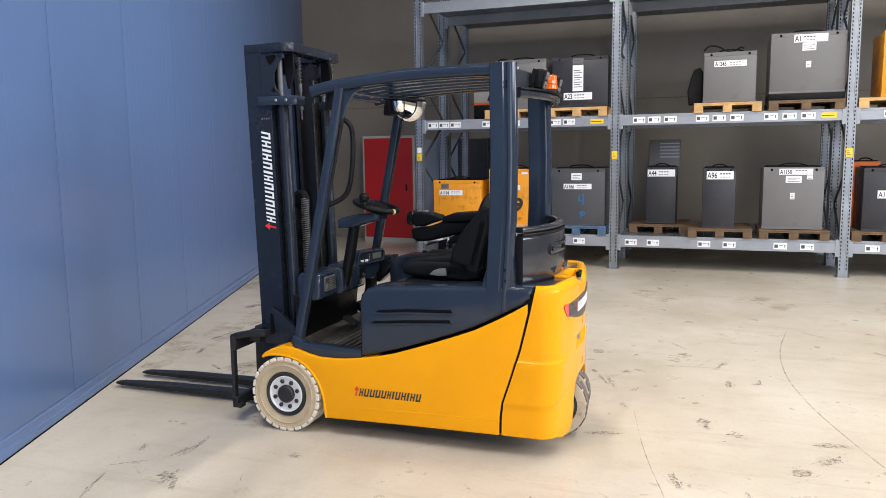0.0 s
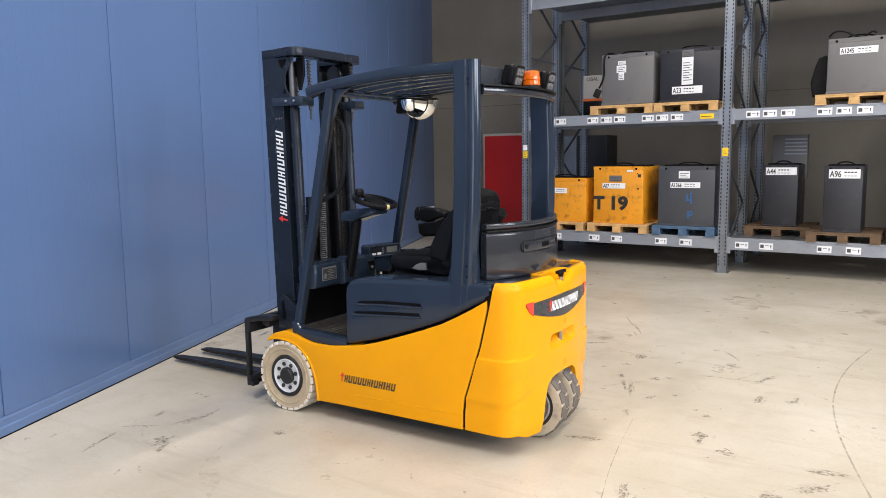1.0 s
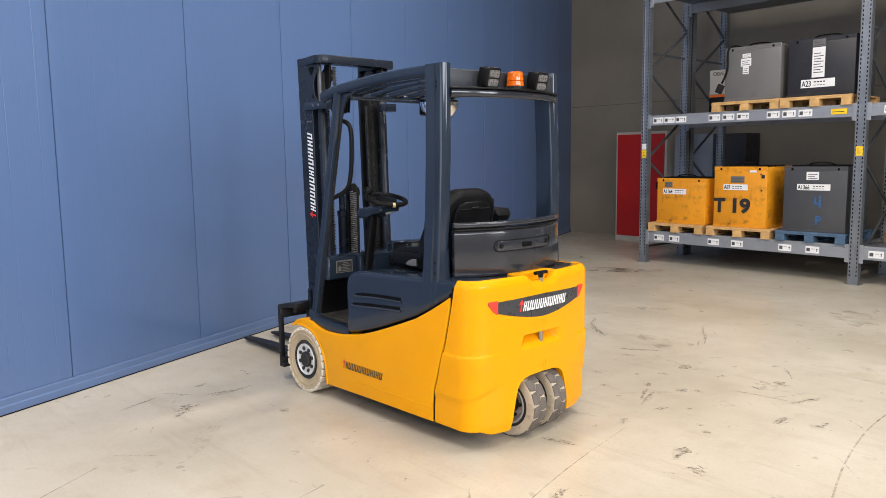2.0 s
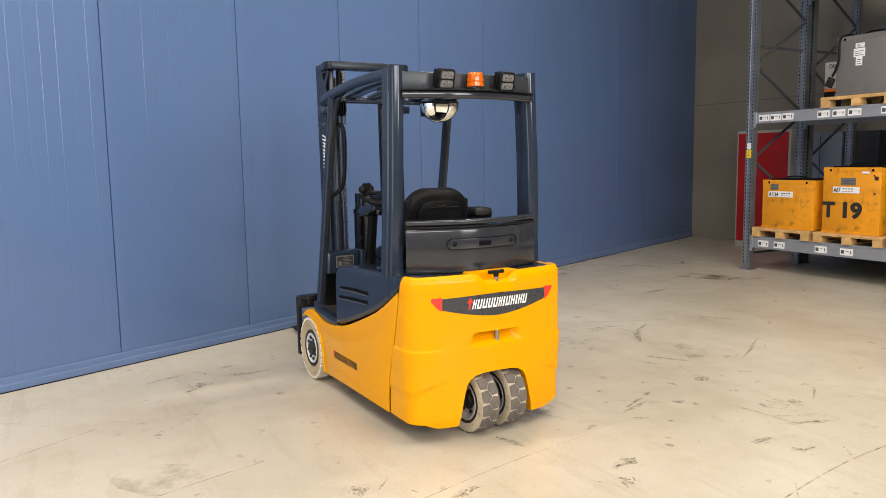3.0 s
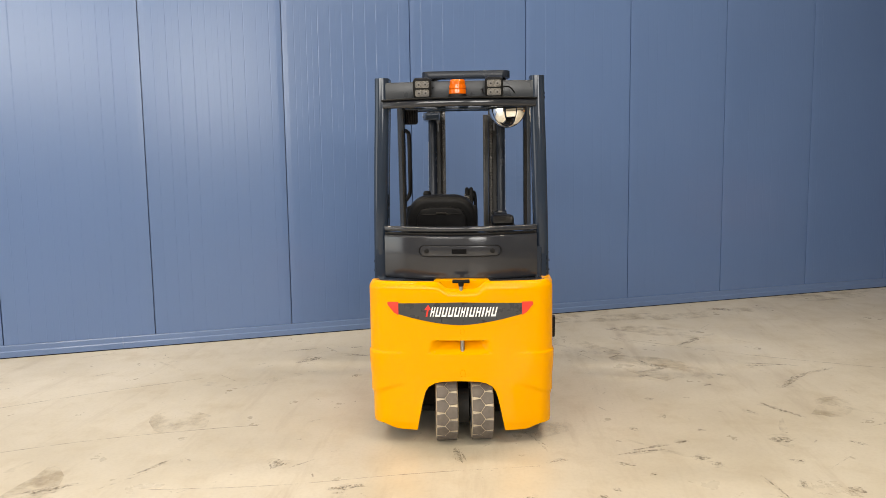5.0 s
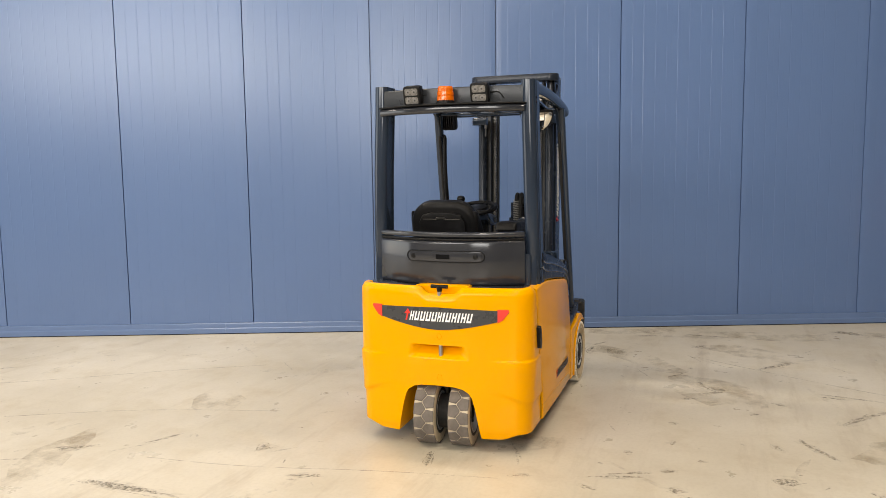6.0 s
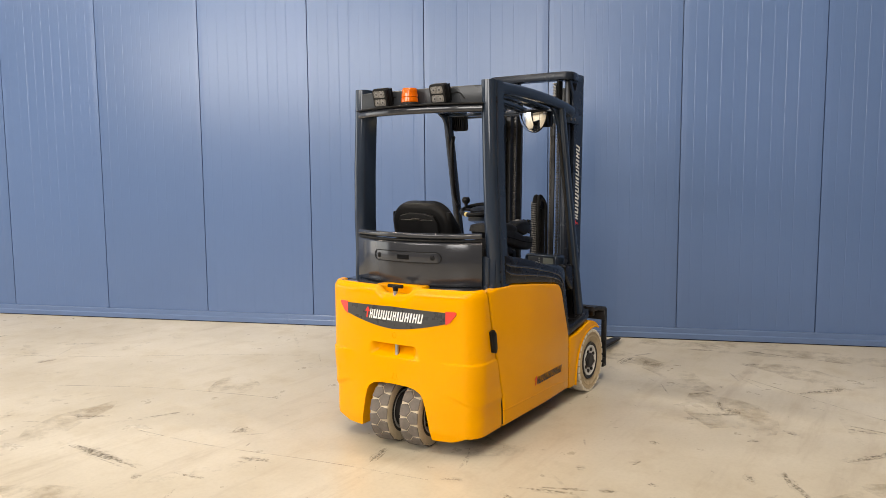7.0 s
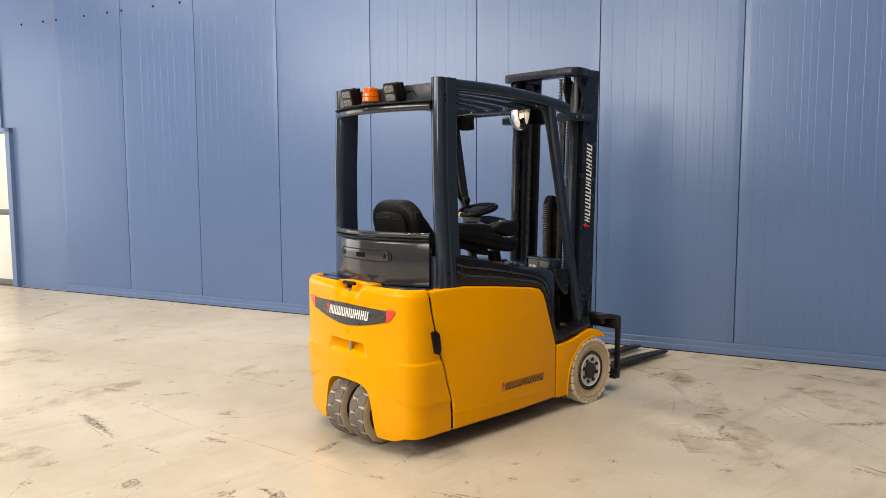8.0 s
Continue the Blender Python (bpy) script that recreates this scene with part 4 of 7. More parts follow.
    # ---- slate coloured bodywork ----
    hood = [(0.535, 0.488), (0.535, 0.800), (0.548, 0.850), (0.585, 0.882), (0.65, 0.898), (0.75, 0.905), (1.0, 0.915), (1.30, 0.930), (1.44, 0.935), (1.535, 0.935), (1.535, 0.862), (1.42, 0.806), (1.32, 0.752),
            (1.22, 0.702), (1.09, 0.652), (0.96, 0.606), (0.86, 0.572), (0.76, 0.541), (0.66, 0.515), (0.60, 0.502)]
    hd = part("seat_hood", bm_prism(hood, "y", -0.517, -0.30, 0.030, 5, True), NAVY, t, "slate step-side hood with two slots", smooth=50)
    for z0, z1, x0, x1 in ((0.752, 0.778, 0.635, 1.085), (0.688, 0.722, 0.605, 1.075)):
        slot = bm_prism([(x0, z0), (x0 + 0.02, z0 + 0.014), (x0 + 0.2, z0 + 0.030), (x1, z1 + 0.012), (x1 + 0.004, z1 - 0.006), (x0 + 0.2, z0 + 0.012), (x0 + 0.03, z0 - 0.002)], "y", -0.5185, -0.50)
        part("slot", slot, HOLE, hd, "dark air slot", smooth=0)
        lip = bm_sweep([(x0 - 0.005, -0.516, z0 - 0.004), (x0 + 0.03, -0.519, z0 - 0.006), (x0 + 0.2, -0.520, z0 + 0.008), (x1 + 0.01, -0.519, z1 - 0.011)], circle(0.006, 8), smooth=2)
        part("slot_lip", lip, NAVY, hd)
    part("battery_hood", bm_prism([(0.545, 0.46), (0.545, 0.80), (0.575, 0.862), (0.65, 0.880), (1.10, 0.893), (1.44, 0.895), (1.44, 0.46)], "y", -0.30, 0.42, 0.015, 3, True), NAVY, t, "slate seat hood", smooth=50)
    part("hood_gap", bm_prism([(0.20, 0.47), (0.28, 0.468), (0.45, 0.475), (0.60, 0.488), (0.76, 0.530), (0.96, 0.597), (1.22, 0.693), (1.42, 0.80), (1.53, 0.858), (1.53, 0.84), (1.42, 0.77), (1.22, 0.66), (0.96, 0.57), (0.60, 0.45), (0.20, 0.44)], "y", -0.505, -0.42), HOLE, t, "dark gap", smooth=0)
    # floor, step and mat
    fp = part("floor_plate", bm_prism([(0.06, 0.470), (0.06, 0.545), (0.16, 0.512), (0.54, 0.498), (0.54, 0.470)], "y", -0.46, 0.40), MAT, t, "black ribbed foot plate, stained and lightened in colour", smooth=0)
    for k in range(9):
        x = 0.175 + 0.04 * k
        part("mat_rib", bm_box(x, x + 0.022, -0.44, 0.30, 0.498, 0.515 - 0.0004 * k, 0.003, 1), MAT, fp)
    part("sill", bm_prism([(0.10, 0.490), (0.10, 0.580), (0.135, 0.575), (0.16, 0.542), (0.54, 0.525), (0.54, 0.478), (0.40, 0.466), (0.28, 0.468), (0.20, 0.484), (0.13, 0.508)], "y", -0.512, -0.45, 0.006, 2, True), NAVY, t, "slate door sill", smooth=40)
    for x, z in ((0.46, 0.600), (0.30, 0.575)):
        part("pedal", moved(bm_box(-0.05, 0.05, -0.04, 0.04, -0.008, 0.008, 0.006), pose(x - 0.06, 0.10 if x > 0.4 else -0.02, z, 0, 30, 0)), RUBBER, t, "black pedal")
    # right-hand console and closed right side
    upper = [(1.33, 1.110), (1.26, 1.098), (1.16, 1.082), (1.02, 1.054), (0.84, 1.012), (0.68, 0.974), (0.585, 0.945), (0.525, 0.906), (0.480, 0.828), (0.455, 0.740), (0.436, 0.650), (0.408, 0.482)]
    lower = [(0.436, 0.470), (0.463, 0.575), (0.502, 0.680), (0.540, 0.775), (0.566, 0.825), (0.60, 0.852), (0.66, 0.866), (0.80, 0.884), (1.0, 0.909), (1.24, 0.934), (1.33, 0.936)]
    part("side_moulding", bm_prism(upper + lower, "y", 0.452, 0.518, 0.010, 2, True), SATINBLACK, t, "satin black edge moulding", smooth=50)
    # ridges take a lighter gloss grey than the moulding to bring out their highlight
    for k in (0.36, 0.66):
        pts = [(1.32, 0.517, 1.110 + (0.938 - 1.110) * k * 0.8)]
        for (x0, z0), (x1, z1) in zip(upper[1:9], ((1.24, 0.934), (1.0, 0.909), (0.88, 0.895), (0.76, 0.88), (0.66, 0.866), (0.60, 0.852), (0.562, 0.82), (0.53, 0.75))):
            pts.append((x0 + (x1 - x0) * k, 0.517, z0 + (z1 - z0) * k))
        part("moulding_ridge", bm_sweep(pts, rounded(0.012, 0.013, 0.004), up=(0, 1, 0), smooth=2), GLOSSGREY, t, "raised moulding line, lightened for its highlight", smooth=50)
    part("side_console", bm_prism([(1.44, 0.86), (0.62, 0.85), (0.56, 0.80), (0.50, 0.66), (0.43, 0.49), (0.37, 0.50), (0.375, 0.61), (0.378, 0.75), (0.378, 0.905), (0.405, 0.942), (0.49, 0.965), (0.70, 0.990), (0.84, 1.005), (1.02, 1.04), (1.16, 1.07), (1.44, 1.11)],
                                  "y", 0.29, 0.475, 0.022, 3, True), NAVY, t, "slate side console", smooth=50)
    # switches let into the console top
    sw = part("switch_base", moved(bm_box(-0.034, 0.034, -0.020, 0.020, -0.012, 0.006, 0.004), pose(0.765, 0.318, 1.000, 0, -9, 0)), BLACKPLASTIC, t, "black switch base")
    part("switch_button", moved(bm_box(-0.026, 0.026, -0.014, 0.014, 0.004, 0.014, 0.004), pose(0.765, 0.318, 1.000, 0, -9, 0)), ORANGEBUTTON, sw, "orange switch button")
    for x, z in ((0.675, 0.990), (0.615, 0.983)):
        part("console_knob", bm_lathe([(0.0, z - 0.01), (0.016, z - 0.01), (0.016, z + 0.006), (0.010, z + 0.012), (0.0, z + 0.012)], "z", 14, centre=(x, 0.345, 0)), BLACKPLASTIC, t, "black console knob")
    part("side_sill", bm_prism([(0.43, 0.470), (0.15, 0.512), (0.055, 0.540), (0.060, 0.600), (0.12, 0.585), (0.22, 0.556), (0.39, 0.545), (0.43, 0.58)], "y", 0.43, 0.515, 0.008, 2, True), SATINBLACK, t, "black sill on the closed side", smooth=40)
    part("wall_pocket", bm_prism([(0.225, 0.765), (0.232, 0.937), (0.375, 0.948), (0.385, 0.90), (0.345, 0.83), (0.27, 0.762)], "y", 0.36, 0.470, 0.016, 3, True), SATINBLACK, t, "moulded pocket", smooth=50)
    part("pod_post", bm_box(0.19, 0.255, 0.30, 0.37, 0.50, 0.84, 0.012), BLACKPLASTIC, t, "black pod support")
    for x, mat_ in ((0.86, REDPLASTIC), (0.78, BLACKPLASTIC), (0.70, BLACKPLASTIC)):
        part("switch", bm_box(x - 0.025, x + 0.025, 0.34, 0.38, 0.972, 0.995, 0.004), mat_, t, "console switch")
    # dashboard across the front
    dash = [(0.11, 0.790), (0.105, 0.915), (0.13, 0.945), (0.232, 0.946), (0.256, 0.932), (0.254, 0.805), (0.240, 0.786), (0.16, 0.775)]
    da = part("dashboard", bm_prism(dash, "y", -0.452, -0.213, 0.016, 4, True), NAVY, t, "slate dashboard", smooth=50)
    cowl = [(0.11, 0.790), (0.105, 0.915), (0.13, 0.944), (0.246, 0.946), (0.276, 0.930), (0.288, 0.805), (0.272, 0.784), (0.16, 0.775)]
    low = [(x, min(z, 0.872)) for x, z in cowl if z != 0.944]
    part("column_cowl", join(bm_prism(cowl, "y", -0.209, -0.176, 0.006, 2, True), bm_prism(low, "y", -0.176, -0.094), bm_prism(cowl, "y", -0.094, 0.118, 0.010, 3, True)), NAVY, da, "slate cowl with a recess for the column", smooth=50)
    part("key_panel", bm_box(0.270, 0.2905, 0.040, 0.100, 0.838, 0.908, 0.003, 1), BLACKPLASTIC, da, "black ignition panel")
    part("key_switch", bm_lathe([(0.013, 0.288), (0.013, 0.297), (0.008, 0.299), (0.008, 0.306), (0.0, 0.306)], "x", 14, centre=(0, 0.066, 0.862)), STEEL, da, "steel ignition switch")
    part("data_plate", moved(bm_box(-0.066, 0.066, -0.0015, 0.0015, -0.042, 0.042), pose(0.2570, -0.325, 0.872, 0, 0, 90)), BOXMID, da, "pale data plate")
    part("plate_field", bm_box(0.2578, 0.2592, -0.384, -0.266, 0.834, 0.904), BLACKPRINT, da, "dark printed field", smooth=0)
    for k in range(6):
        z = 0.840 + 0.0105 * k
        part("plate_line", bm_box(0.2594, 0.2600, -0.345 + 0.010 * (k % 2), -0.275 - 0.012 * (k % 3), z, z + 0.005), BOXMID, da, smooth=0)
    part("plate_mark", bm_prism([(-0.376, 0.842), (-0.352, 0.842), (-0.352, 0.862), (-0.347, 0.862), (-0.364, 0.880), (-0.381, 0.862), (-0.376, 0.862)], "x", 0.2593, 0.2600), BOXMID, da, smooth=0)
    # black panel added to hold the darkness between dashboard and floor
    part("pedestal", bm_prism([(0.05, 0.50), (0.05, 0.80), (0.12, 0.80), (0.08, 0.62), (0.10, 0.50)], "y", -0.42, 0.40, 0.02, 2, True), BLACKPLASTIC, t, "black panel added for the dark footwell", smooth=40)
    # instrument pod right of the column
    pm = pose(0.268, 0.235, 0, 0, 0, -14)
    pod = [(-0.122, 0.925), (-0.112, 0.850), (-0.070, 0.806), (0.060, 0.800), (0.112, 0.842), (0.130, 0.925)]
    pd = part("instrument_pod", moved(join(bm_prism(pod, "x", -0.105, -0.012, 0.014, 3, True), bm_prism([(p + 0.003, q + 0.955) for p, q in rounded(0.284, 0.088, 0.024, 4)], "x", -0.085, 0.0, 0.006, 2, True)), pm), NAVY, t, "slate instrument pod", smooth=40)
    rim_ = [(0.006, p + 0.003, q + 0.955) for p, q in rounded(0.268, 0.072, 0.020, 4)]
    part("pod_bezel", moved(bm_sweep(rim_, circle(0.008, 8), up=(1, 0, 0), ring=True), pm), NAVY, pd, "raised bezel round the display", smooth=60)
    part("display", moved(bm_box(-0.001, 0.003, -0.122, 0.130, 0.924, 0.986, 0.002, 1), pm), GLOSSGREY, pd, "dark display panel")
    part("display_glass", moved(bm_box(0.002, 0.0042, 0.020, 0.112, 0.938, 0.978), pm), material("lcd", (0.12, 0.13, 0.115), 0.2), pd, "grey display glass", smooth=0)
    for k in range(2):
        part("button", moved(bm_box(0.0, 0.006, -0.108 + 0.046 * k, -0.074 + 0.046 * k, 0.928, 0.944, 0.002, 1), pm), WHITEPRINT, pd, "small white button")
    for k in range(3):
        part("button", moved(bm_box(0.0, 0.006, -0.020, -0.008, 0.934 + 0.016 * k, 0.944 + 0.016 * k, 0.002, 1), pm), BOXMID, pd, "small grey button")
    # steering column, head, wheel and knob
    part("steering_column", bm_sweep([(0.262, -0.136, 0.83), (0.288, -0.136, 0.95), (0.340, -0.136, 1.205)], rounded(0.068, 0.062, 0.028, 4), smooth=1), BLACKPLASTIC, t, "black steering column")
    head = [(0.260, 1.188), (0.264, 1.238), (0.285, 1.256), (0.40, 1.276), (0.505, 1.282), (0.532, 1.268), (0.528, 1.240), (0.45, 1.220), (0.37, 1.192)]
    part("steering_head", bm_prism(head, "y", -0.222, -0.050, 0.022, 4, True), NAVY, t, "slate steering head", smooth=60)
    sw = frame_axes((0.487, -0.136, 1.320), (0.97, 0, -0.24), (0, 1, 0))
    R = 0.132
    ring = bm_sweep([sw @ Vector((R * math.cos(a), R * math.sin(a), 0)) for a in [2 * math.pi * k / 40 for k in range(40)]], circle(0.0155, 10), up=sw.to_3x3() @ Vector((0, 0, 1)), ring=True)
    st = part("steering_wheel", ring, VINYL, t, "black steering wheel")
    part("boss", moved(bm_lathe([(0.0, -0.035), (0.055, -0.035), (0.075, -0.012), (0.07, 0.008), (0.03, 0.014), (0.0, 0.014)], "z", 24), sw), BLACKPLASTIC, st)
    for a in (20, 160, 270):
        d = Vector((math.cos(radians(a)), math.sin(radians(a)), 0))
        part("spoke", bm_sweep([sw @ (d * 0.05 + Vector((0, 0, -0.008))), sw @ (d * 0.14)], rounded(0.034, 0.014, 0.006), up=sw.to_3x3() @ Vector((0, 0, 1))), BLACKPLASTIC, st)
    part("tape", bm_sweep([sw @ Vector((R * math.cos(a), R * math.sin(a), 0)) for a in (-0.35, -0.28, -0.21)], circle(0.0162, 10), up=(0, 0, 1)), material("cream_tape", (0.62, 0.5, 0.2), 0.5), st, "cream tape mark")
    kn = sw @ Vector((-0.02, -0.128, 0))
    part("knob", moved(bm_lathe([(0.0, 0.0), (0.012, 0.0), (0.012, 0.03), (0.026, 0.042), (0.03, 0.06), (0.022, 0.078), (0.0, 0.082)], "z", 18), Matrix.Translation(kn)), BLACKPLASTIC, st, "black spinner knob")

    # ---- seat ----
    cush = [(0.72, 0.935), (0.700, 0.965), (0.71, 1.000), (0.75, 1.020), (0.82, 1.026), (0.95, 1.028), (1.05, 1.03), (1.14, 1.04), (1.15, 0.93), (1.10, 0.915), (0.80, 0.918)]
    seat = part("seat_cushion", bm_prism(cush, "y", -0.30, 0.13, 0.035, 4, True), VINYL, t, "black vinyl seat cushion", smooth=60)
    for y in (-0.235, 0.065):
        part("bolster", bm_sweep([(0.725, y, 0.980), (0.78, y, 1.010), (0.95, y, 1.022), (1.10, y, 1.045)], rounded(0.11, 0.06, 0.028, 5), smooth=2), VINYL, seat, smooth=60)
    part("seat_base", bm_box(0.72, 1.17, -0.285, 0.135, 0.870, 0.912, 0.018, 4), VINYL, t, "black seat suspension bellows")
    part("slide_cover", bm_prism([(0.885, 0.945), (0.91, 0.968), (0.945, 0.982), (0.985, 0.984), (0.99, 0.942), (0.94, 0.938)], "y", -0.314, -0.30, 0.004, 2, True), BOXMID, t, "grey recliner cover")
    def shoulder(half, z1, r, z0, cy=-0.118):
        """A backrest outline: straight flanks and broad round shoulders."""
        out = [(cy + half, z0), (cy + half, z1 - r)]
        for k in range(1, 9):
            a = radians(90 * k / 8)
            out.append((cy + half - r * 0.95 * (1 - math.cos(a)), z1 - r + r * math.sin(a)))
        return out + [(2 * cy - y, z) for y, z in out[::-1]]
    back = shoulder(0.218, 1.418, 0.15, 0.98)
    bk = bm_prism(back, "x", -0.045, 0.055, 0.035, 5, True)
    for cy in (-0.308, 0.072):
        wing = [(-0.125, 0.99), (-0.135, 1.06), (-0.11, 1.16), (-0.06, 1.27), (-0.01, 1.35), (0.03, 1.36), (0.045, 1.30), (0.045, 0.99)]
        bk = join(bk, bm_prism(wing, "y", cy - 0.028, cy + 0.028, 0.024, 4, True))
    bk.transform(pose(1.130, 0, 0) @ Matrix.Translation((0, 0, 0.95)) @ Matrix.Rotation(radians(14), 4, "Y") @ Matrix.Translation((0, 0, -0.95)))
    sb = part("backrest", bk, VINYL, t, "black vinyl backrest with rounded top", smooth=60)
    shell = [(0.035, 1.0), (0.030, 1.30), (0.005, 1.345), (-0.06, 1.362), (-0.176, 1.362), (-0.241, 1.345), (-0.266, 1.30), (-0.271, 1.0)]
    sh = bm_prism(shell, "x", 0.052, 0.078, 0.008, 2, True)
    sh.transform(pose(1.130, 0, 0) @ Matrix.Translation((0, 0, 0.95)) @ Matrix.Rotation(radians(14), 4, "Y") @ Matrix.Translation((0, 0, -0.95)))
    part("back_shell", sh, BLACKPLASTIC, sb, "black plastic back shell", smooth=40)
    bag = join(bm_box(0.076, 0.084, -0.235, 0.0, 1.318, 1.324, 0.002, 1), bm_box(0.076, 0.090, -0.15, -0.09, 1.322, 1.334, 0.003, 1))
    bag.transform(pose(1.130, 0, 0) @ Matrix.Translation((0, 0, 0.95)) @ Matrix.Rotation(radians(14), 4, "Y") @ Matrix.Translation((0, 0, -0.95)))
    part("pocket_rod", bag, GREASE, sb, "metal document clip")
    for y0, y1 in ((-0.30, -0.26), (0.16, 0.20)):
        part("hip_guard", bm_prism([(0.96, 0.925), (0.985, 1.00), (1.03, 1.05), (1.10, 1.085), (1.16, 1.075), (1.185, 1.02), (1.175, 0.93), (1.10, 0.912)], "y", y0, y1, 0.016, 3, True), VINYL, t, "black hip guard", smooth=60)
    arm = [(0.572, 1.150), (0.580, 1.088), (0.615, 1.068), (0.70, 1.075), (0.90, 1.122), (1.16, 1.185), (1.19, 1.225), (1.16, 1.245), (0.84, 1.218), (0.77, 1.196), (0.70, 1.168)]
    ar = part("armrest", bm_prism(arm, "y", 0.20, 0.325, 0.020, 3, True), VINYL, t, "black armrest", smooth=60)
    part("armrest_pad", bm_prism([(0.785, 1.198), (0.80, 1.234), (0.86, 1.256), (0.95, 1.264), (1.08, 1.270), (1.17, 1.266), (1.19, 1.226), (1.10, 1.205), (0.86, 1.192)], "y", 0.185, 0.325, 0.022, 4, True), VINYL, ar, "padded arm pad", smooth=60)
    part("arm_seam", bm_sweep([(0.60, 0.3255, 1.115), (0.72, 0.3255, 1.130), (0.92, 0.3255, 1.176), (1.15, 0.3255, 1.214)], circle(0.003, 6), smooth=1), HOLE, ar)
    joy = part("control_lever", bm_prism([(0.795, 1.212), (0.775, 1.240), (0.70, 1.258), (0.63, 1.262), (0.590, 1.255), (0.572, 1.230), (0.575, 1.185), (0.60, 1.168), (0.65, 1.165), (0.72, 1.190)], "y", 0.205, 0.300, 0.022, 4, True), BLACKPLASTIC, t, "black control lever", smooth=60)
    for k in range(3):
        y = 0.214 + 0.031 * k
        part("lever_switch", bm_prism([(0.585, 1.175), (0.560, 1.170), (0.540, 1.190), (0.540, 1.232), (0.556, 1.262), (0.585, 1.266)], "y", y, y + 0.020, 0.006, 2, True), SATINBLACK, joy, "ribbed finger lever", smooth=50)
    part("lever_button", bm_box(0.64, 0.675, 0.235, 0.265, 1.256, 1.268, 0.004), BOXMID, joy, "small grey button")
    part("arm_bracket", join(bm_prism([(1.16, 1.185), (1.16, 1.125), (0.99, 1.104), (0.86, 1.062), (0.81, 1.060), (0.84, 1.105), (0.92, 1.130)], "y", 0.215, 0.30, 0.010, 2, True), bm_prism([(0.80, 1.085), (0.745, 1.07), (0.735, 0.985), (0.775, 0.985)], "y", 0.25, 0.285, 0.008, 2, True), bm_box(1.06, 1.16, 0.22, 0.29, 0.94, 1.14, 0.012)), BLACKPLASTIC, t, "black arm bracket", smooth=40)

    # ---- overhead guard ----
    for s in (-1, 1):
        # rear pillar: a folded profile with a rounded outer edge, leaning slightly inward
        sec = [(-0.075, -0.036), (-0.070, -0.041)] + [(0.040 + 0.036 * math.cos(radians(a)), 0.041 * math.sin(radians(a))) for a in range(-90, 91, 15)] + [(0.030, 0.041), (0.022, 0.033), (0.010, 0.033), (0.002, 0.040), (-0.070, 0.040), (-0.075, 0.036)]
        if s < 0:
            sec = [(a, -b) for a, b in sec][::-1]
        bm = bmesh.new()
        rings = []
        for z, x, y, w in ((0.80, 1.335, 0.478, 0.95), (0.98, 1.345, 0.477, 0.98), (1.30, 1.362, 0.470, 1.0), (1.60, 1.366, 0.462, 1.0), (1.90, 1.360, 0.452, 1.0), (2.05, 1.358, 0.449, 1.0), (2.088, 1.357, 0.448, 1.0)):
            rings.append([bm.verts.new((x + 0.004 + a * w * 0.92, s * y + b, z + 0.0 * a)) for a, b in sec])
        for p, q in zip(rings, rings[1:]):
            for k in range(len(sec)):
                bm.faces.new((p[k], p[(k + 1) % len(sec)], q[(k + 1) % len(sec)], q[k]))
        bm.faces.new(rings[0])
        bm.faces.new(rings[-1])
        bmesh.ops.recalc_face_normals(bm, faces=bm.faces[:])
        rp = part("rear_pillar", bm, NAVY, t, "slate rear guard pillar", smooth=30)
        for z in (1.99, 1.965, 1.02, 0.965):
            part("screw", bm_lathe([(0.007, 0.0), (0.006, 0.003), (0.0, 0.0035)], "y", 10, centre=(1.385, s * (0.519 if z < 1.5 else 0.492), z)), HOLE, rp)
        part("pillar_foot", bm_prism([(1.24, 0.90), (1.27, 1.0), (1.30, 1.10), (1.42, 1.10), (1.43, 0.90)], "y", min(s * 0.44, s * 0.505), max(s * 0.44, s * 0.505), 0.012, 2, True), NAVY, t, "slate pillar foot", smooth=40)
        # front pillar
        lo, hi = Vector((0.105, s * 0.468, 0.50)), Vector((0.425, s * 0.445, 2.00))
        fsec = rounded(0.054, 0.056, 0.014, 2)
        fp_ = bm_sweep([lo, lo.lerp(hi, 0.3) + Vector((0.004, 0, 0)), lo.lerp(hi, 0.7) + Vector((0.004, 0, 0)), hi], fsec, up=(1, 0, 0))
        pil = part("front_pillar", fp_, NAVY, t, "slate slanted front pillar", smooth=30)
        part("pillar_seal", bm_sweep([lo + Vector((0.033, -s * 0.012, 0.05)), hi + Vector((0.031, -s * 0.012, -0.04))], rounded(0.020, 0.016, 0.006), up=(1, 0, 0)), RUBBER, pil, "black seal strip")
        # roof side rail
        rail = [(0.245, s * 0.434, 1.985), (0.33, s * 0.436, 2.005), (0.45, s * 0.438, 2.020), (0.62, s * 0.440, 2.037), (0.85, s * 0.442, 2.053), (1.10, s * 0.444, 2.058), (1.36, s * 0.446, 2.056)]
        part("roof_rail", bm_sweep(rail, rounded(0.07, 0.066, 0.022, 3), smooth=2), NAVY, t, "slate roof side rail", smooth=40)
        gus = [(0.44, 1.99), (0.56, 1.995), (0.50, 1.965), (0.455, 1.90), (0.425, 1.80), (0.405, 1.80), (0.42, 1.92)]
        part("gusset", bm_prism(gus, "y", min(s * 0.425, s * 0.445), max(s * 0.425, s * 0.445), 0.003, 1, True), NAVY, t, "slate corner gusset", smooth=30)
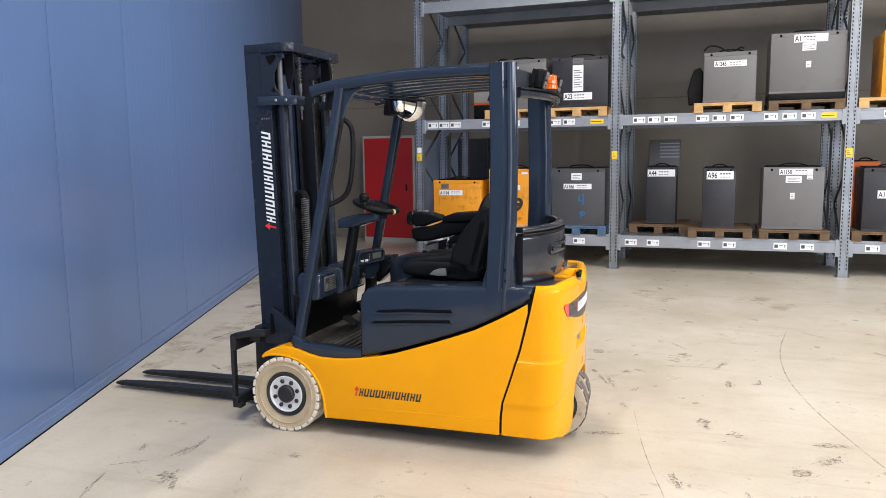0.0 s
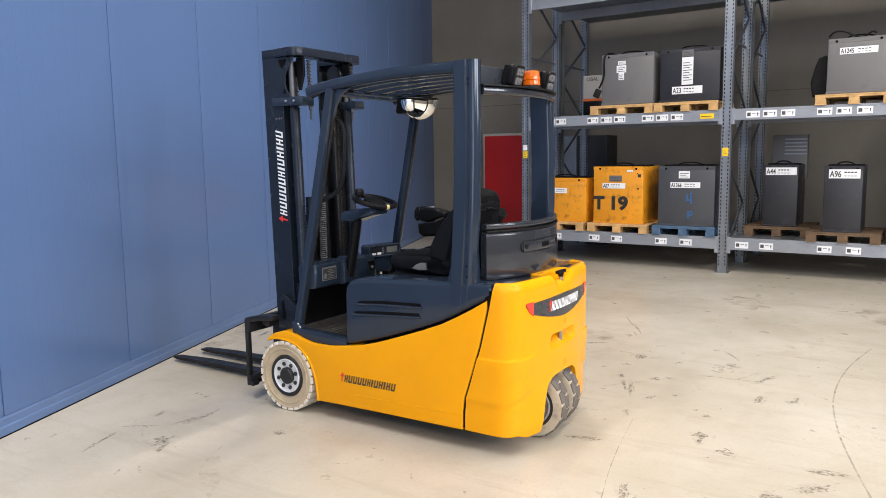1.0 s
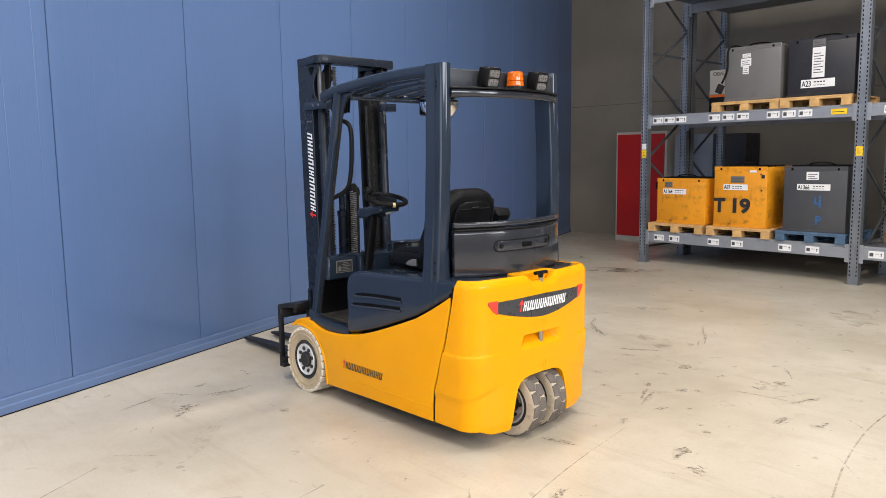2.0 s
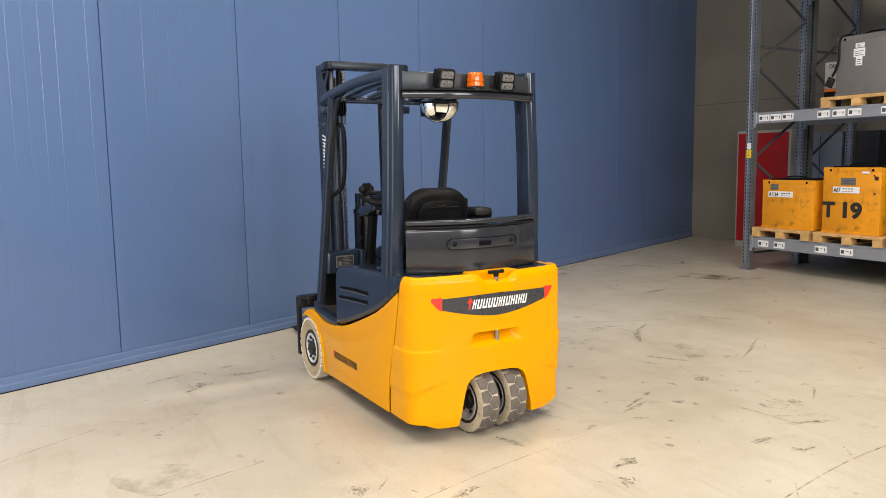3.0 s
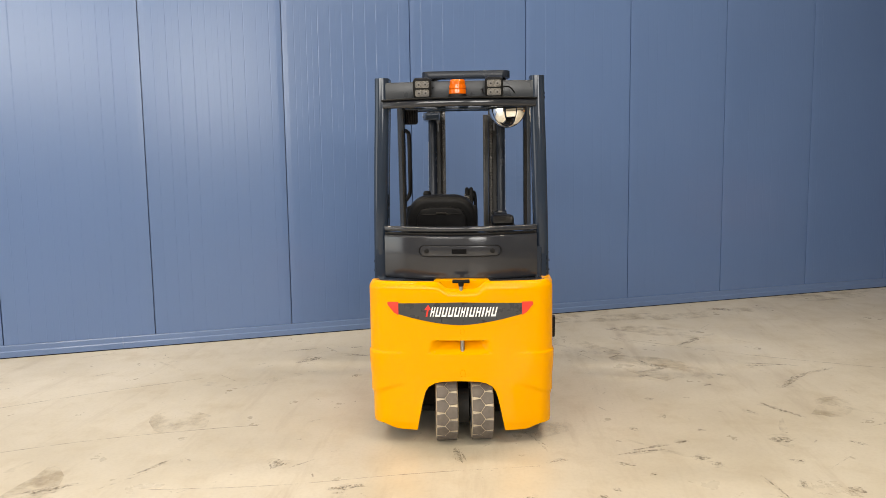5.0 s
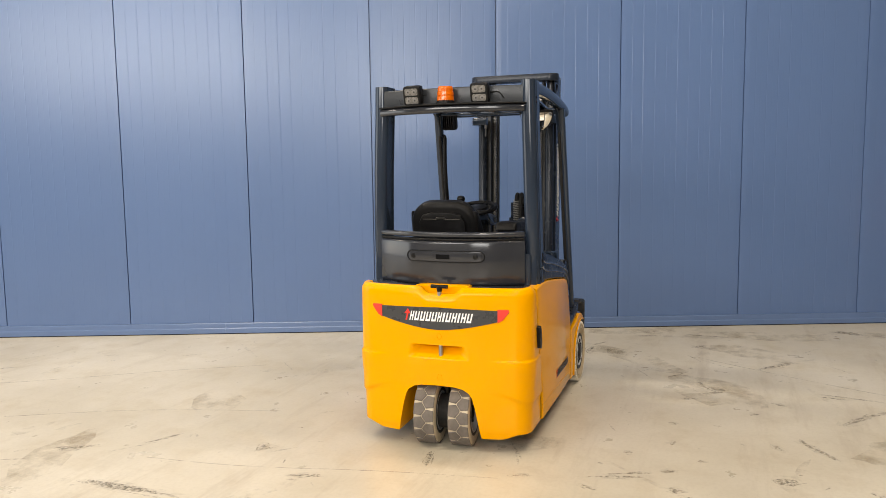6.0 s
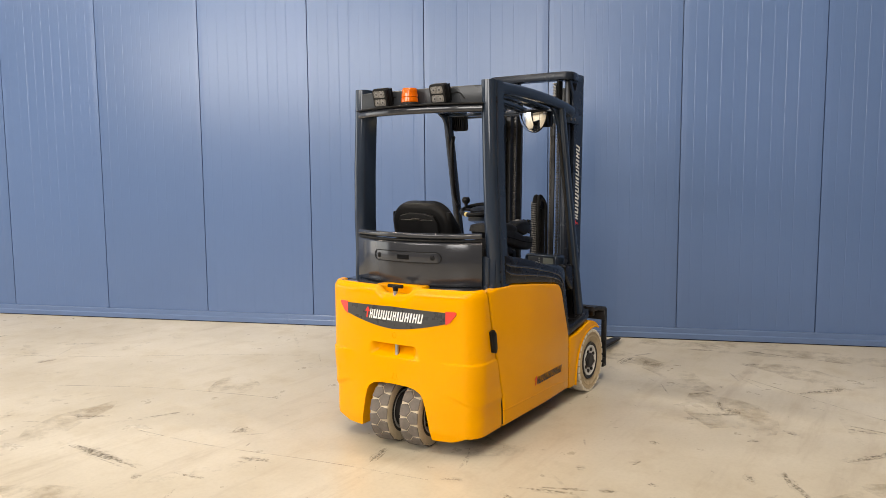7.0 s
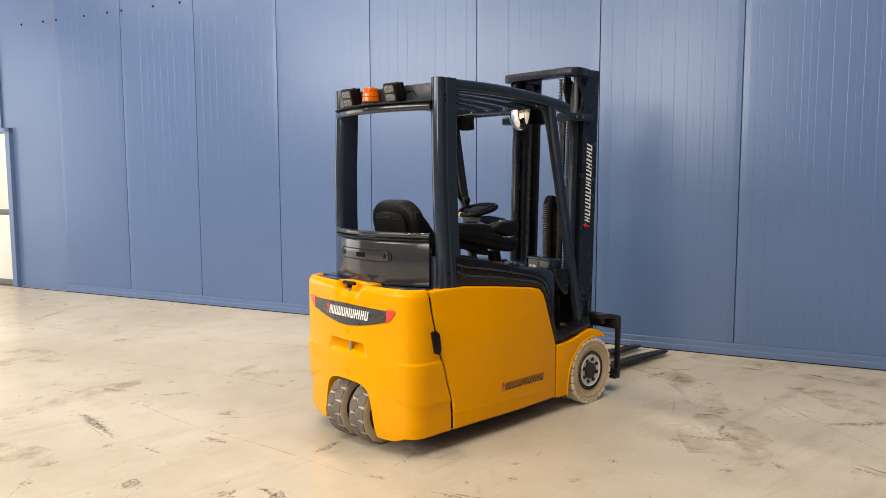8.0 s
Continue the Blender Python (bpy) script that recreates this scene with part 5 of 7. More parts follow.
    grab = [(0.392, -0.415, 1.835), (0.44, -0.39, 1.815), (0.464, -0.385, 1.76), (0.460, -0.385, 1.60), (0.440, -0.385, 1.46), (0.405, -0.390, 1.385), (0.30, -0.43, 1.335)]
    part("grab_handle", tube(grab, 0.0145, 2, 10), BLACKPLASTIC, t, "black grab handle")
    # roof: front and rear cross members, panel and lengthwise bars
    part("front_crossbar", bm_sweep([(0.275, -0.43, 1.995), (0.262, -0.2, 1.998), (0.258, 0, 1.998), (0.262, 0.2, 1.998), (0.275, 0.43, 1.995)], rounded(0.05, 0.045, 0.012)), NAVY, t, "slate front crossbar")
    part("bar_carrier", bm_box(0.43, 0.47, -0.41, 0.41, 1.975, 1.990, 0.004), NAVY, t, "slate bar carrier")
    for k in range(5):
        y = -0.32 + 0.16 * k
        b = part("roof_bar", bm_sweep([(0.42, y, 1.998), (0.62, y, 2.022), (0.85, y, 2.036), (1.10, y, 2.042), (1.32, y, 2.042)], rounded(0.072, 0.030, 0.006, 2), smooth=1), NAVY, t, "slate roof slat")
        part("bolt", bm_lathe([(0.011, -0.006), (0.011, 0.004), (0.006, 0.008), (0.0, 0.008)], "x", 8, centre=(0.414, y, 1.986)), STEEL, b, smooth=20)
    # rear header, gutter and window frame, bowed outwards
    def bow(y, x0, depth):
        return x0 + depth * (1 - (y / 0.43) ** 2)
    ys = [-0.43 + 0.86 * k / 16 for k in range(17)]
    part("rear_header", bm_sweep([(bow(y, 1.415, 0.035), y, 2.012) for y in ys], rounded(0.018, 0.098, 0.006)), HEADERGREY, t, "glossy dark roof header")
    part("gutter", bm_sweep([(bow(y, 1.43, 0.105), y, 1.932) for y in ys], rounded(0.045, 0.042, 0.014, 3)), GLOSSGREY, t, "glossy rounded gutter bar")
    part("gutter_lip", bm_sweep([(bow(y, 1.42, 0.118), y, 1.958) for y in ys], rounded(0.075, 0.010, 0.004)), BLACKPLASTIC, t, "black gutter lip")
    part("window_sill", bm_sweep([(bow(y, 1.44, 0.125), y, 1.222) for y in ys], rounded(0.050, 0.030, 0.010, 3)), GLOSSGREY, t, "glossy curved sill")
    part("sill_lip", bm_sweep([(bow(y, 1.445, 0.130), y, 1.196) for y in ys], rounded(0.045, 0.012, 0.004)), BLACKPLASTIC, t, "black sill lip")
    rh = bm_sweep([(bow(y, 1.438, 0.128), y, 1.062) for y in ys], rounded(0.055, 0.262, 0.02, 3))
    hatch = part("rear_hatch", rh, GLOSSGREY, t, "glossy dark curved rear hatch", smooth=40)
    hy = [-0.215 + 0.43 * k / 12 for k in range(13)]
    part("handle_plate", bm_sweep([(bow(y, 1.468, 0.128), y, 1.100) for y in hy], rounded(0.006, 0.060, 0.0028)), GLOSSGREY, hatch, "long handle recess plate")
    ends = [(0.205 + 0.030 * math.cos(radians(a)), 1.100 + 0.030 * math.sin(radians(a))) for a in range(-90, 91, 30)]
    ends += [(-0.020 - 0.020 * k, 1.130) for k in range(-8, 9)] + [(-0.205 - 0.030 * math.cos(radians(a)), 1.100 - 0.030 * math.sin(radians(a))) for a in range(-90, 91, 30)] + [(-0.180 + 0.020 * k, 1.070) for k in range(0, 19)]
    part("plate_rim", bm_sweep([(bow(y, 1.4705, 0.128), y, z) for y, z in ends], circle(0.0026, 6), up=(1, 0, 0), ring=True), BLACKPLASTIC, hatch)
    part("handle", bm_box(bow(0, 1.462, 0.128), bow(0, 1.473, 0.128), -0.045, 0.038, 1.084, 1.112, 0.003, 1), HOLE, hatch, "dark grip recess")
    for y in (-0.19, 0.185):
        part("lock", bm_lathe([(0.0145, 0.0), (0.0145, 0.004), (0.010, 0.005), (0.0, 0.005)], "x", 16, centre=(bow(y, 1.470, 0.128), y, 1.10)), BLACKPLASTIC, hatch, "round lock")
    # work lamps and beacon on the rear header
    def work_lamp(lm):
        """A square LED lamp facing its own x, with two stacked cells of two lenses and cooling fins behind."""
        lamp = part("work_lamp", moved(bm_box(-0.026, 0.022, -0.050, 0.050, -0.055, 0.055, 0.014, 3), lm), BLACKPLASTIC, t, "square black LED work lamp")
        part("bezel", moved(bm_prism(rounded(0.102, 0.114, 0.020, 4), "x", 0.016, 0.030, 0.004, 2, True), lm), BLACKPLASTIC, lamp, "raised black bezel", smooth=30)
        for c in (-0.0240, 0.0240):
            led = part("led_cell", moved(bm_prism([(p, q + c) for p, q in rounded(0.078, 0.039, 0.009, 3)], "x", 0.0295, 0.0320), lm), LAMPGLASS, lamp, "grey LED reflector cell", smooth=0)
            for a in (-0.0185, 0.0185):
                part("led", moved(bm_lathe([(0.0135, 0.0318), (0.0135, 0.0335), (0.006, 0.0350), (0.0, 0.0350)], "x", 14, centre=(0, a, c)), lm), BOXMID, led, "round LED lens")
                part("led_chip", moved(bm_lathe([(0.0050, 0.0345), (0.0050, 0.0360), (0.0, 0.0362)], "x", 8, centre=(0, a, c)), lm), BOXDARK, led)
        fins = None
        for k in range(6):
            b = bm_box(-0.048, -0.022, -0.044 + 0.016 * k, -0.038 + 0.016 * k, -0.046, 0.046)
            fins = b if fins is None else join(fins, b)
        part("cooling_fins", moved(fins, lm), BLACKPLASTIC, lamp, smooth=0)
        return lamp
    for y in (-0.203, 0.200):
        lamp = work_lamp(pose(1.505, y, 2.020, 0, 15, 0))
        part("lamp_bracket", bm_box(1.44, 1.50, y - 0.012, y + 0.012, 1.955, 1.970, 0.003), BLACKPLASTIC, lamp)
        part("lamp_cable", tube([(1.46, y + 0.03, 2.02), (1.445, y + 0.09, 2.03), (1.44, y + 0.12, 1.99)], 0.004, 2, 6), BLACKPLASTIC, lamp, "thin black cable")
    # front work lamps under the roof
    for x, y in ((0.350, -0.384), (0.405, 0.318)):
        lamp = work_lamp(pose(x, y, 1.936, 0, -8, 180))
        part("lamp_bracket", bm_box(x + 0.0, x + 0.040, y - 0.018, y + 0.018, 1.985, 2.0, 0.003), BLACKPLASTIC, lamp)
    bc = part("beacon_base", bm_lathe([(0.0, 1.952), (0.054, 1.952), (0.055, 1.968), (0.050, 1.980), (0.0, 1.981)], "z", 28, centre=(1.51, -0.005, 0)), BLACKPLASTIC, t, "black beacon base")
    prof = [(0.047, 1.980), (0.049, 1.983)]
    for k in range(2):
        prof += [(0.049 - 0.001 * k, 1.988 + 0.024 * k), (0.0475 - 0.001 * k, 2.006 + 0.024 * k), (0.0445 - 0.001 * k, 2.008 + 0.024 * k)]
    prof += [(0.044, 2.050), (0.040, 2.060), (0.0, 2.062)]
    part("beacon_lens", bm_lathe(prof, "z", 28, centre=(1.51, -0.005, 0)), AMBERCORE, bc, "orange ribbed beacon lens", smooth=20)
    part("beacon_cable", tube([(1.47, 0.14, 1.99), (1.455, 0.13, 2.02), (1.45, 0.12, 1.985), (1.455, 0.10, 1.965)], 0.0035, 2, 6), BLACKPLASTIC, bc, "thin black cable")

    # ---- mirrors ----
    mr, turn = 0.135, pose(0.535, 0.305, 0, 0, 0, -28)         # a quarter dome turned towards the driver
    half = [(mr * math.cos(radians(a)), mr * math.sin(radians(a))) for a in range(-90, 91, 10)]
    cm = part("mirror_housing", moved(join(bm_prism([(x * 0.57, y * 1.02) for x, y in half], "z", 1.968, 1.980, 0.003, 1, True), bm_prism([(y * 1.02, 1.968 - x * 0.97) for x, y in half], "x", -0.010, 0.0, 0.003, 1, True)), turn),
              BLACKPLASTIC, t, "black mirror rim and back")
    bm = bmesh.new()
    rows_ = []
    for i in range(13):
        th = radians(1 + 88 * i / 12)                     # down from the rim
        rows_.append([bm.verts.new((0.55 * mr * math.cos(th) * math.cos(radians(ph)), mr * math.cos(th) * math.sin(radians(ph)), 1.968 - mr * 0.95 * math.sin(th))) for ph in range(-90, 91, 10)])
    for a, b in zip(rows_, rows_[1:]):
        for j in range(len(a) - 1):
            bm.faces.new((a[j], b[j], b[j + 1], a[j + 1]))
    bmesh.ops.recalc_face_normals(bm, faces=bm.faces[:])
    part("mirror_dome", moved(bm, turn), MIRROR, cm, "silvered quarter-dome mirror", smooth=80)
    part("mirror_mount", bm_box(0.445, 0.505, 0.20, 0.30, 1.880, 1.975, 0.010), BLACKPLASTIC, cm, "black mirror mount")
    return t


truck = build_truck()


def leaned(bm):
    """The mast tilts a little forward and stands a hair off the truck's middle."""
    bm.transform(Matrix(((1, 0, -0.027, 0.022), (0, 1, 0, 0.009), (0, 0, 1, 0), (0, 0, 0, 1))))
    return bm


def chain(parent, x, y, z0, z1, name="lift_chain"):
    """A leaf chain as alternating narrow and wide links."""
    out = None
    z, k = z0, 0
    while z < z1:
        w = 0.0075 if k % 2 else 0.0135
        b = leaned(bm_box(x - 0.008, x + (0.005 if k % 2 else 0.009), y - w, y + w, z, z + 0.0100, 0.0016, 1))
        out = b if out is None else join(out, b)
        z += 0.0108
        k += 1
    return part(name, out, CHAIN, parent, "greasy steel leaf chain", smooth=0)


def build_mast(t):
    m = part("mast", leaned(join(bm_box(-0.12, 0.0, -0.16, 0.16, 0.62, 0.70, 0.008), bm_box(-0.12, 0.0, -0.16, 0.16, 0.24, 0.32, 0.008))), MASTGREY, t, "dark grey cross plates of the mast")
    for s in (-1, 1):
        def span(a, b):
            return min(s * a, s * b), max(s * a, s * b)
        # outer channel, open towards the middle
        ch = [(-0.256, 0.300), (-0.256, 0.222), (-0.234, 0.222), (-0.234, 0.280), (-0.112, 0.280), (-0.112, 0.226), (-0.090, 0.226), (-0.090, 0.300)]
        poly = [(x, s * y) for x, y in ch]
        if s < 0:
            poly = poly[::-1]
        oc = part("outer_channel", leaned(bm_prism(poly, "z", 0.16, 2.245, 0.003, 1, False)), MASTGREY, t, "dark grey outer mast channel", smooth=20)
        # inner rail, an I section, nested inside
        ir = [(-0.190, 0.250), (-0.190, 0.170), (-0.166, 0.170), (-0.166, 0.212), (-0.080, 0.212), (-0.080, 0.206), (-0.056, 0.206), (-0.056, 0.250), (-0.080, 0.250), (-0.080, 0.230), (-0.166, 0.230), (-0.166, 0.250)]
        poly = [(x, s * y) for x, y in ir]
        if s < 0:
            poly = poly[::-1]
        part("inner_rail", leaned(bm_prism(poly, "z", 0.22, 2.19)), GREASE, t, "greasy inner mast rail", smooth=20)
        # lift cylinder with bright rod
        cyl = part("lift_cylinder", leaned(bm_lathe([(0.0, 0.22), (0.032, 0.22), (0.032, 1.91), (0.029, 1.925), (0.0, 1.925)], "z", 20, centre=(-0.028, s * 0.262, 0))), MASTGREY, t, "dark lift cylinder")
        part("rod", leaned(bm_lathe([(0.0, 1.92), (0.017, 1.92), (0.017, 2.235), (0.0, 2.235)], "z", 16, centre=(-0.036, s * 0.266, 0))), BRACEGREY, cyl, "bright steel cylinder rod")
        cl = [(-0.165, 0.302), (-0.165, 0.322), (0.050, 0.326), (0.090, 0.306), (0.090, 0.205), (0.045, 0.200), (0.030, 0.235), (-0.060, 0.240), (-0.070, 0.302)]
        cp = part("clamp", leaned(bm_prism([(x, s * y) for x, y in (cl if s > 0 else cl[::-1])], "z", 1.928, 1.984, 0.005, 2, True)), NAVY, t, "slate cylinder clamp", smooth=30)
        for x in (-0.040, 0.030):
            part("bolt", leaned(bm_lathe([(0.010, s * 0.324), (0.010, s * 0.331), (0.005, s * 0.334), (0.0, s * 0.334)], "y", 8, centre=(x, 0, 1.957))), STEEL, cp, smooth=20)
        # threaded chain anchor standing through the clamp
        part("chain_anchor", leaned(bm_lathe([(0.0, 1.84), (0.006, 1.845), (0.006, 1.90), (0.012, 1.905), (0.012, 1.928), (0.008, 1.93), (0.008, 2.01), (0.012, 2.015), (0.012, 2.055), (0.0, 2.06)], "z", 10, centre=(0.066, s * 0.212, 0))), BRACEGREY, t, "steel chain anchor bolt", smooth=40)
        chain(t, 0.066, s * 0.212, 2.055, 2.215, "anchor_chain")
        part("pulley_guard", leaned(bm_prism([(-0.02, 2.236), (0.045, 2.236), (0.045, 2.13), (0.01, 2.03), (-0.01, 2.03), (-0.02, 2.10)], "y", *span(0.218, 0.236), 0.004, 1, True)), BLACKPLASTIC, t, "black pulley guard", smooth=30)
        # head bracket below the crosshead, with a curved cut-out
        hb = part("head_bracket", leaned(bm_prism([(-0.145, 2.238), (0.010, 2.238), (0.004, 2.20), (-0.030, 2.16), (-0.052, 2.12), (-0.056, 2.07), (-0.046, 2.03), (-0.020, 2.0), (-0.020, 1.984), (-0.145, 1.984)], "y", *span(0.296, 0.306), 0.003, 1, True)), MASTGREY, t, "curved head bracket", smooth=30)
        part("bracket_hole", leaned(bm_prism([(-0.110, 2.222), (-0.038, 2.222), (-0.034, 2.208), (-0.070, 2.168), (-0.085, 2.170)], "y", *span(0.3045, 0.3070))), HOLE, hb, smooth=0)
        part("bracket_hole", leaned(bm_lathe([(0.015, s * 0.3045), (0.014, s * 0.3070), (0.0, s * 0.3070)], "y", 14, centre=(-0.062, 0, 2.020))), HOLE, hb, smooth=0)
        chain(t, *((-0.080, -0.177) if s < 0 else (-0.062, 0.189)), 0.62, 2.19)
        part("chain_pulley", leaned(bm_lathe([(0.0, -0.014), (0.052, -0.014), (0.046, -0.005), (0.046, 0.005), (0.052, 0.014), (0.034, 0.016), (0.0, 0.016)], "y", 28, centre=(-0.060, s * 0.182, 2.170))), GREASE, t, "chain pulley")
        tb = part("tilt_bracket", bm_prism([(-0.20, 0.66), (-0.15, 0.70), (-0.08, 0.66), (0.02, 0.58), (0.04, 0.52), (0.03, 0.47), (-0.20, 0.47)], "y", *span(0.298, 0.335), 0.008, 2, True), MASTGREY, t, "mast foot bracket", smooth=40)
        part("bracket_slot", bm_prism([(-0.155, 0.545), (-0.14, 0.53), (-0.125, 0.545), (-0.135, 0.655), (-0.148, 0.665), (-0.16, 0.655)], "y", *span(0.334, 0.3365)), HOLE, tb, smooth=0)
        if s < 0:
            mm = frame_axes((-0.118, -0.2925, 1.192), (-0.027, 0, 1), (-1, 0, -0.027))
        else:
            mm = frame_axes((-0.206, 0.3105, 1.192), (-0.027, 0, 1), (1, 0, 0.027))
        brand_bars(oc, mm, 0.585, 0.062, WHITEPRINT)
    # serial scrawl as short bars
    for k in range(4):
        part("scratch_mark", bm_box(-0.190 + 0.016 * k, -0.182 + 0.016 * k, -0.2930, -0.2905, 1.845 + 0.004 * (k % 2), 1.858), BOXMID, t, "faint white marks", smooth=0)
    # crosshead: a plate bent round the back of both channels, a little wider behind
    half = [(-0.252, 0.302), (-0.14, 0.305), (-0.08, 0.322)]
    half += [(0.080 - 0.07 + 0.07 * math.cos(a), 0.336 - 0.07 + 0.07 * math.sin(a)) for a in [radians(90 - 15 * k) for k in range(7)]]
    outer = [(x, -y) for x, y in half] + half[::-1]
    inner = [(-0.252, 0.222), (-0.030, 0.222), (-0.030, -0.222), (-0.252, -0.222)]
    part("crosshead", leaned(bm_prism(outer + inner, "z", 2.238, 2.293, 0.005, 2, True)), MASTGREY, t, "dark rounded mast crosshead", smooth=40)
    # warning pictograms as plain small tiles
    for k in range(4):
        z = 1.640 + 0.036 * k
        sk = part("sticker", bm_box(-0.0280, -0.0270, 0.258, 0.288, z - 0.016, z + 0.016), BLACKPRINT, t, "small warning sticker", smooth=0)
        part("pictogram", bm_lathe([(0.0115, -0.0272), (0.0115, -0.0262), (0.0, -0.0262)], "x", 10, centre=(0, 0.273, z)), LAMPGLASS, sk, "pale round pictogram", smooth=0)
    # a slim guide bar beside the chain, with a narrow pale strip along its edge
    gb = part("guide_bar", leaned(bm_box(-0.062, -0.044, 0.128, 0.168, 0.66, 1.97, 0.003)), GREASE, t, "greasy black guide bar", smooth=30)
    part("worn_edge", leaned(bm_box(-0.0445, -0.0425, 0.133, 0.141, 0.70, 1.93, 0.0006)), CHAIN, gb, "narrow pale strip along the edge", smooth=0)
    # hose bundle with a spiral guard over its own pulley
    part("hose_pulley", bm_lathe([(0.0, -0.035), (0.044, -0.035), (0.038, 0.0), (0.044, 0.035), (0.0, 0.035)], "y", 22, centre=(-0.120, 0.030, 1.342)), BLACKPLASTIC, t, "black hose pulley")
    for k, y in enumerate((0.008, 0.040)):
        path = [(-0.083, y, 0.70), (-0.083, y, 1.20), (-0.082, y, 1.34), (-0.096, y, 1.385), (-0.120, y, 1.398), (-0.145, y, 1.385), (-0.158, y, 1.34), (-0.158, y, 0.70)]
        hose = part("hose", tube(path, 0.016, 2, 10), RUBBER, t, "black hydraulic hose")
        if k == 0:
            helix = [(-0.083 + 0.0215 * math.cos(math.pi * j / 5), y + 0.0215 * math.sin(math.pi * j / 5), 0.72 + 0.00138 * j) for j in range(460)]
            coils = bm_sweep(helix, rounded(0.009, 0.0085, 0.003, 1))
            part("spiral_guard", coils, GUARD, hose, "black spiral hose guard", smooth=30)
    part("hose", tube([(-0.150, 0.075, 0.70), (-0.150, 0.075, 1.30), (-0.135, 0.070, 1.36), (-0.10, 0.06, 1.375)], 0.012, 2, 8), RUBBER, t, "black hydraulic hose")
    part("centre_cylinder", bm_lathe([(0.0, 0.24), (0.032, 0.24), (0.032, 1.17), (0.037, 1.175), (0.037, 1.21), (0.022, 1.215), (0.022, 1.33), (0.0, 1.33)], "z", 22, centre=(-0.165, -0.035, 0)), MASTGREY, t, "short free-lift cylinder")
    # carriage and forks
    ca = part("fork_carriage", join(bm_box(-0.345, -0.305, -0.50, 0.50, 0.455, 0.535, 0.008), bm_box(-0.345, -0.305, -0.50, 0.50, 0.10, 0.165, 0.008),
                                    bm_box(-0.345, -0.322, -0.500, -0.462, 0.095, 0.545, 0.005), bm_box(-0.345, -0.322, 0.462, 0.500, 0.095, 0.545, 0.005),
                                    bm_box(-0.330, -0.285, -0.500, -0.445, 0.095, 0.125, 0.006), bm_box(-0.330, -0.285, 0.445, 0.500, 0.095, 0.125, 0.006)), FORKSTEEL, t, "black fork carriage")
    for s in (-1, 1):
        part("side_arm", bm_prism([(-0.345, 0.530), (-0.345, 0.552), (-0.20, 0.582), (-0.10, 0.586), (-0.10, 0.556), (-0.22, 0.545), (-0.32, 0.522)], "y", min(s * 0.42, s * 0.495), max(s * 0.42, s * 0.495), 0.006, 2, True), FORKSTEEL, ca, "black side-shift arm")
        part("arm_plate", bm_box(-0.20, -0.16, min(s * 0.40, s * 0.46), max(s * 0.40, s * 0.46), 0.505, 0.560, 0.006), FORKSTEEL, ca, "black stop plate")
        part("carriage_upright", bm_box(-0.305, -0.22, min(s * 0.20, s * 0.29), max(s * 0.20, s * 0.29), 0.08, 0.56, 0.01), FORKSTEEL, ca, "black carriage upright")
    part("carriage_bar", bm_box(-0.265, -0.215, -0.42, 0.42, 0.50, 0.57, 0.006), FORKSTEEL, ca, "black upper bar")
    for y in (-0.120, 0.150):
        heel = [(-0.345, 0.53), (-0.385, 0.53), (-0.385, 0.115), (-0.40, 0.078), (-0.45, 0.066), (-1.20, 0.058), (-1.53, 0.046), (-1.575, 0.040), (-1.575, 0.030), (-1.52, 0.024), (-0.42, 0.024), (-0.365, 0.040), (-0.345, 0.085)]
        f = bm_prism(heel, "y", y - 0.05, y + 0.05, 0.004, 1, True)
        for v in f.verts:
            k = max(0.0, min(1.0, (-1.37 - v.co.x) / 0.205))
            v.co.y = y + (v.co.y - y) * (1 - 0.45 * k)
        part("fork", f, FORKSTEEL, t, "black steel fork", smooth=40)


build_mast(truck)


# ---- pallet racking ----
RACK_Y = 10.65                       # front face of the uprights
POSTS = (-4.22, -1.295, 1.615, 4.53)
LOW, MID, TOP = (0.315, 0.475), (2.005, 2.150), (3.72, 3.88)


def slotted_post(parent, x, y, h, face=-1):
    w, d = 0.115, 0.09
    sec = [(-w / 2, -d / 2), (-0.022, -d / 2), (-0.018, -d / 2 + 0.008), (0.018, -d / 2 + 0.008), (0.022, -d / 2), (w / 2, -d / 2), (w / 2, d / 2), (w / 2 - 0.02, d / 2), (w / 2 - 0.02, d / 2 - 0.004), (w / 2 - 0.004, d / 2 - 0.004),
           (w / 2 - 0.004, -d / 2 + 0.004), (-w / 2 + 0.004, -d / 2 + 0.004), (-w / 2 + 0.004, d / 2 - 0.004), (-w / 2 + 0.02, d / 2 - 0.004), (-w / 2 + 0.02, d / 2), (-w / 2, d / 2)]
    out = bm_prism([(x + a, y + d / 2 + (b if face < 0 else -b)) for a, b in (sec if face < 0 else sec)], "z", 0.008, h)
    post = part("post", out, GALV, parent, "perforated galvanised rack post", smooth=0)
    slots = []
    faces = []
    yy = y - 0.0006 if face < 0 else y + d + 0.0006
    k = 0
    z = 0.10
    while z < h - 0.05:
        for a in (-0.038, 0.038):
            i = len(slots)
            tilt = 0.003 * (1 if a > 0 else -1)
            slots += [(x + a - 0.0065, yy, z), (x + a + 0.0065, yy, z + tilt), (x + a + 0.0065, yy, z + 0.026 + tilt), (x + a - 0.0065, yy, z + 0.026)]
            faces.append((i, i + 1, i + 2, i + 3))
        z += 0.05
    tagged(sheet("slot_pattern", slots, faces, HOLE, post), kind="stuff")
    part("foot_plate", bm_box(x - 0.085, x + 0.085, y - 0.03, y + d + 0.03, 0, 0.008), GALV, post, "steel foot plate", smooth=0)
    return post


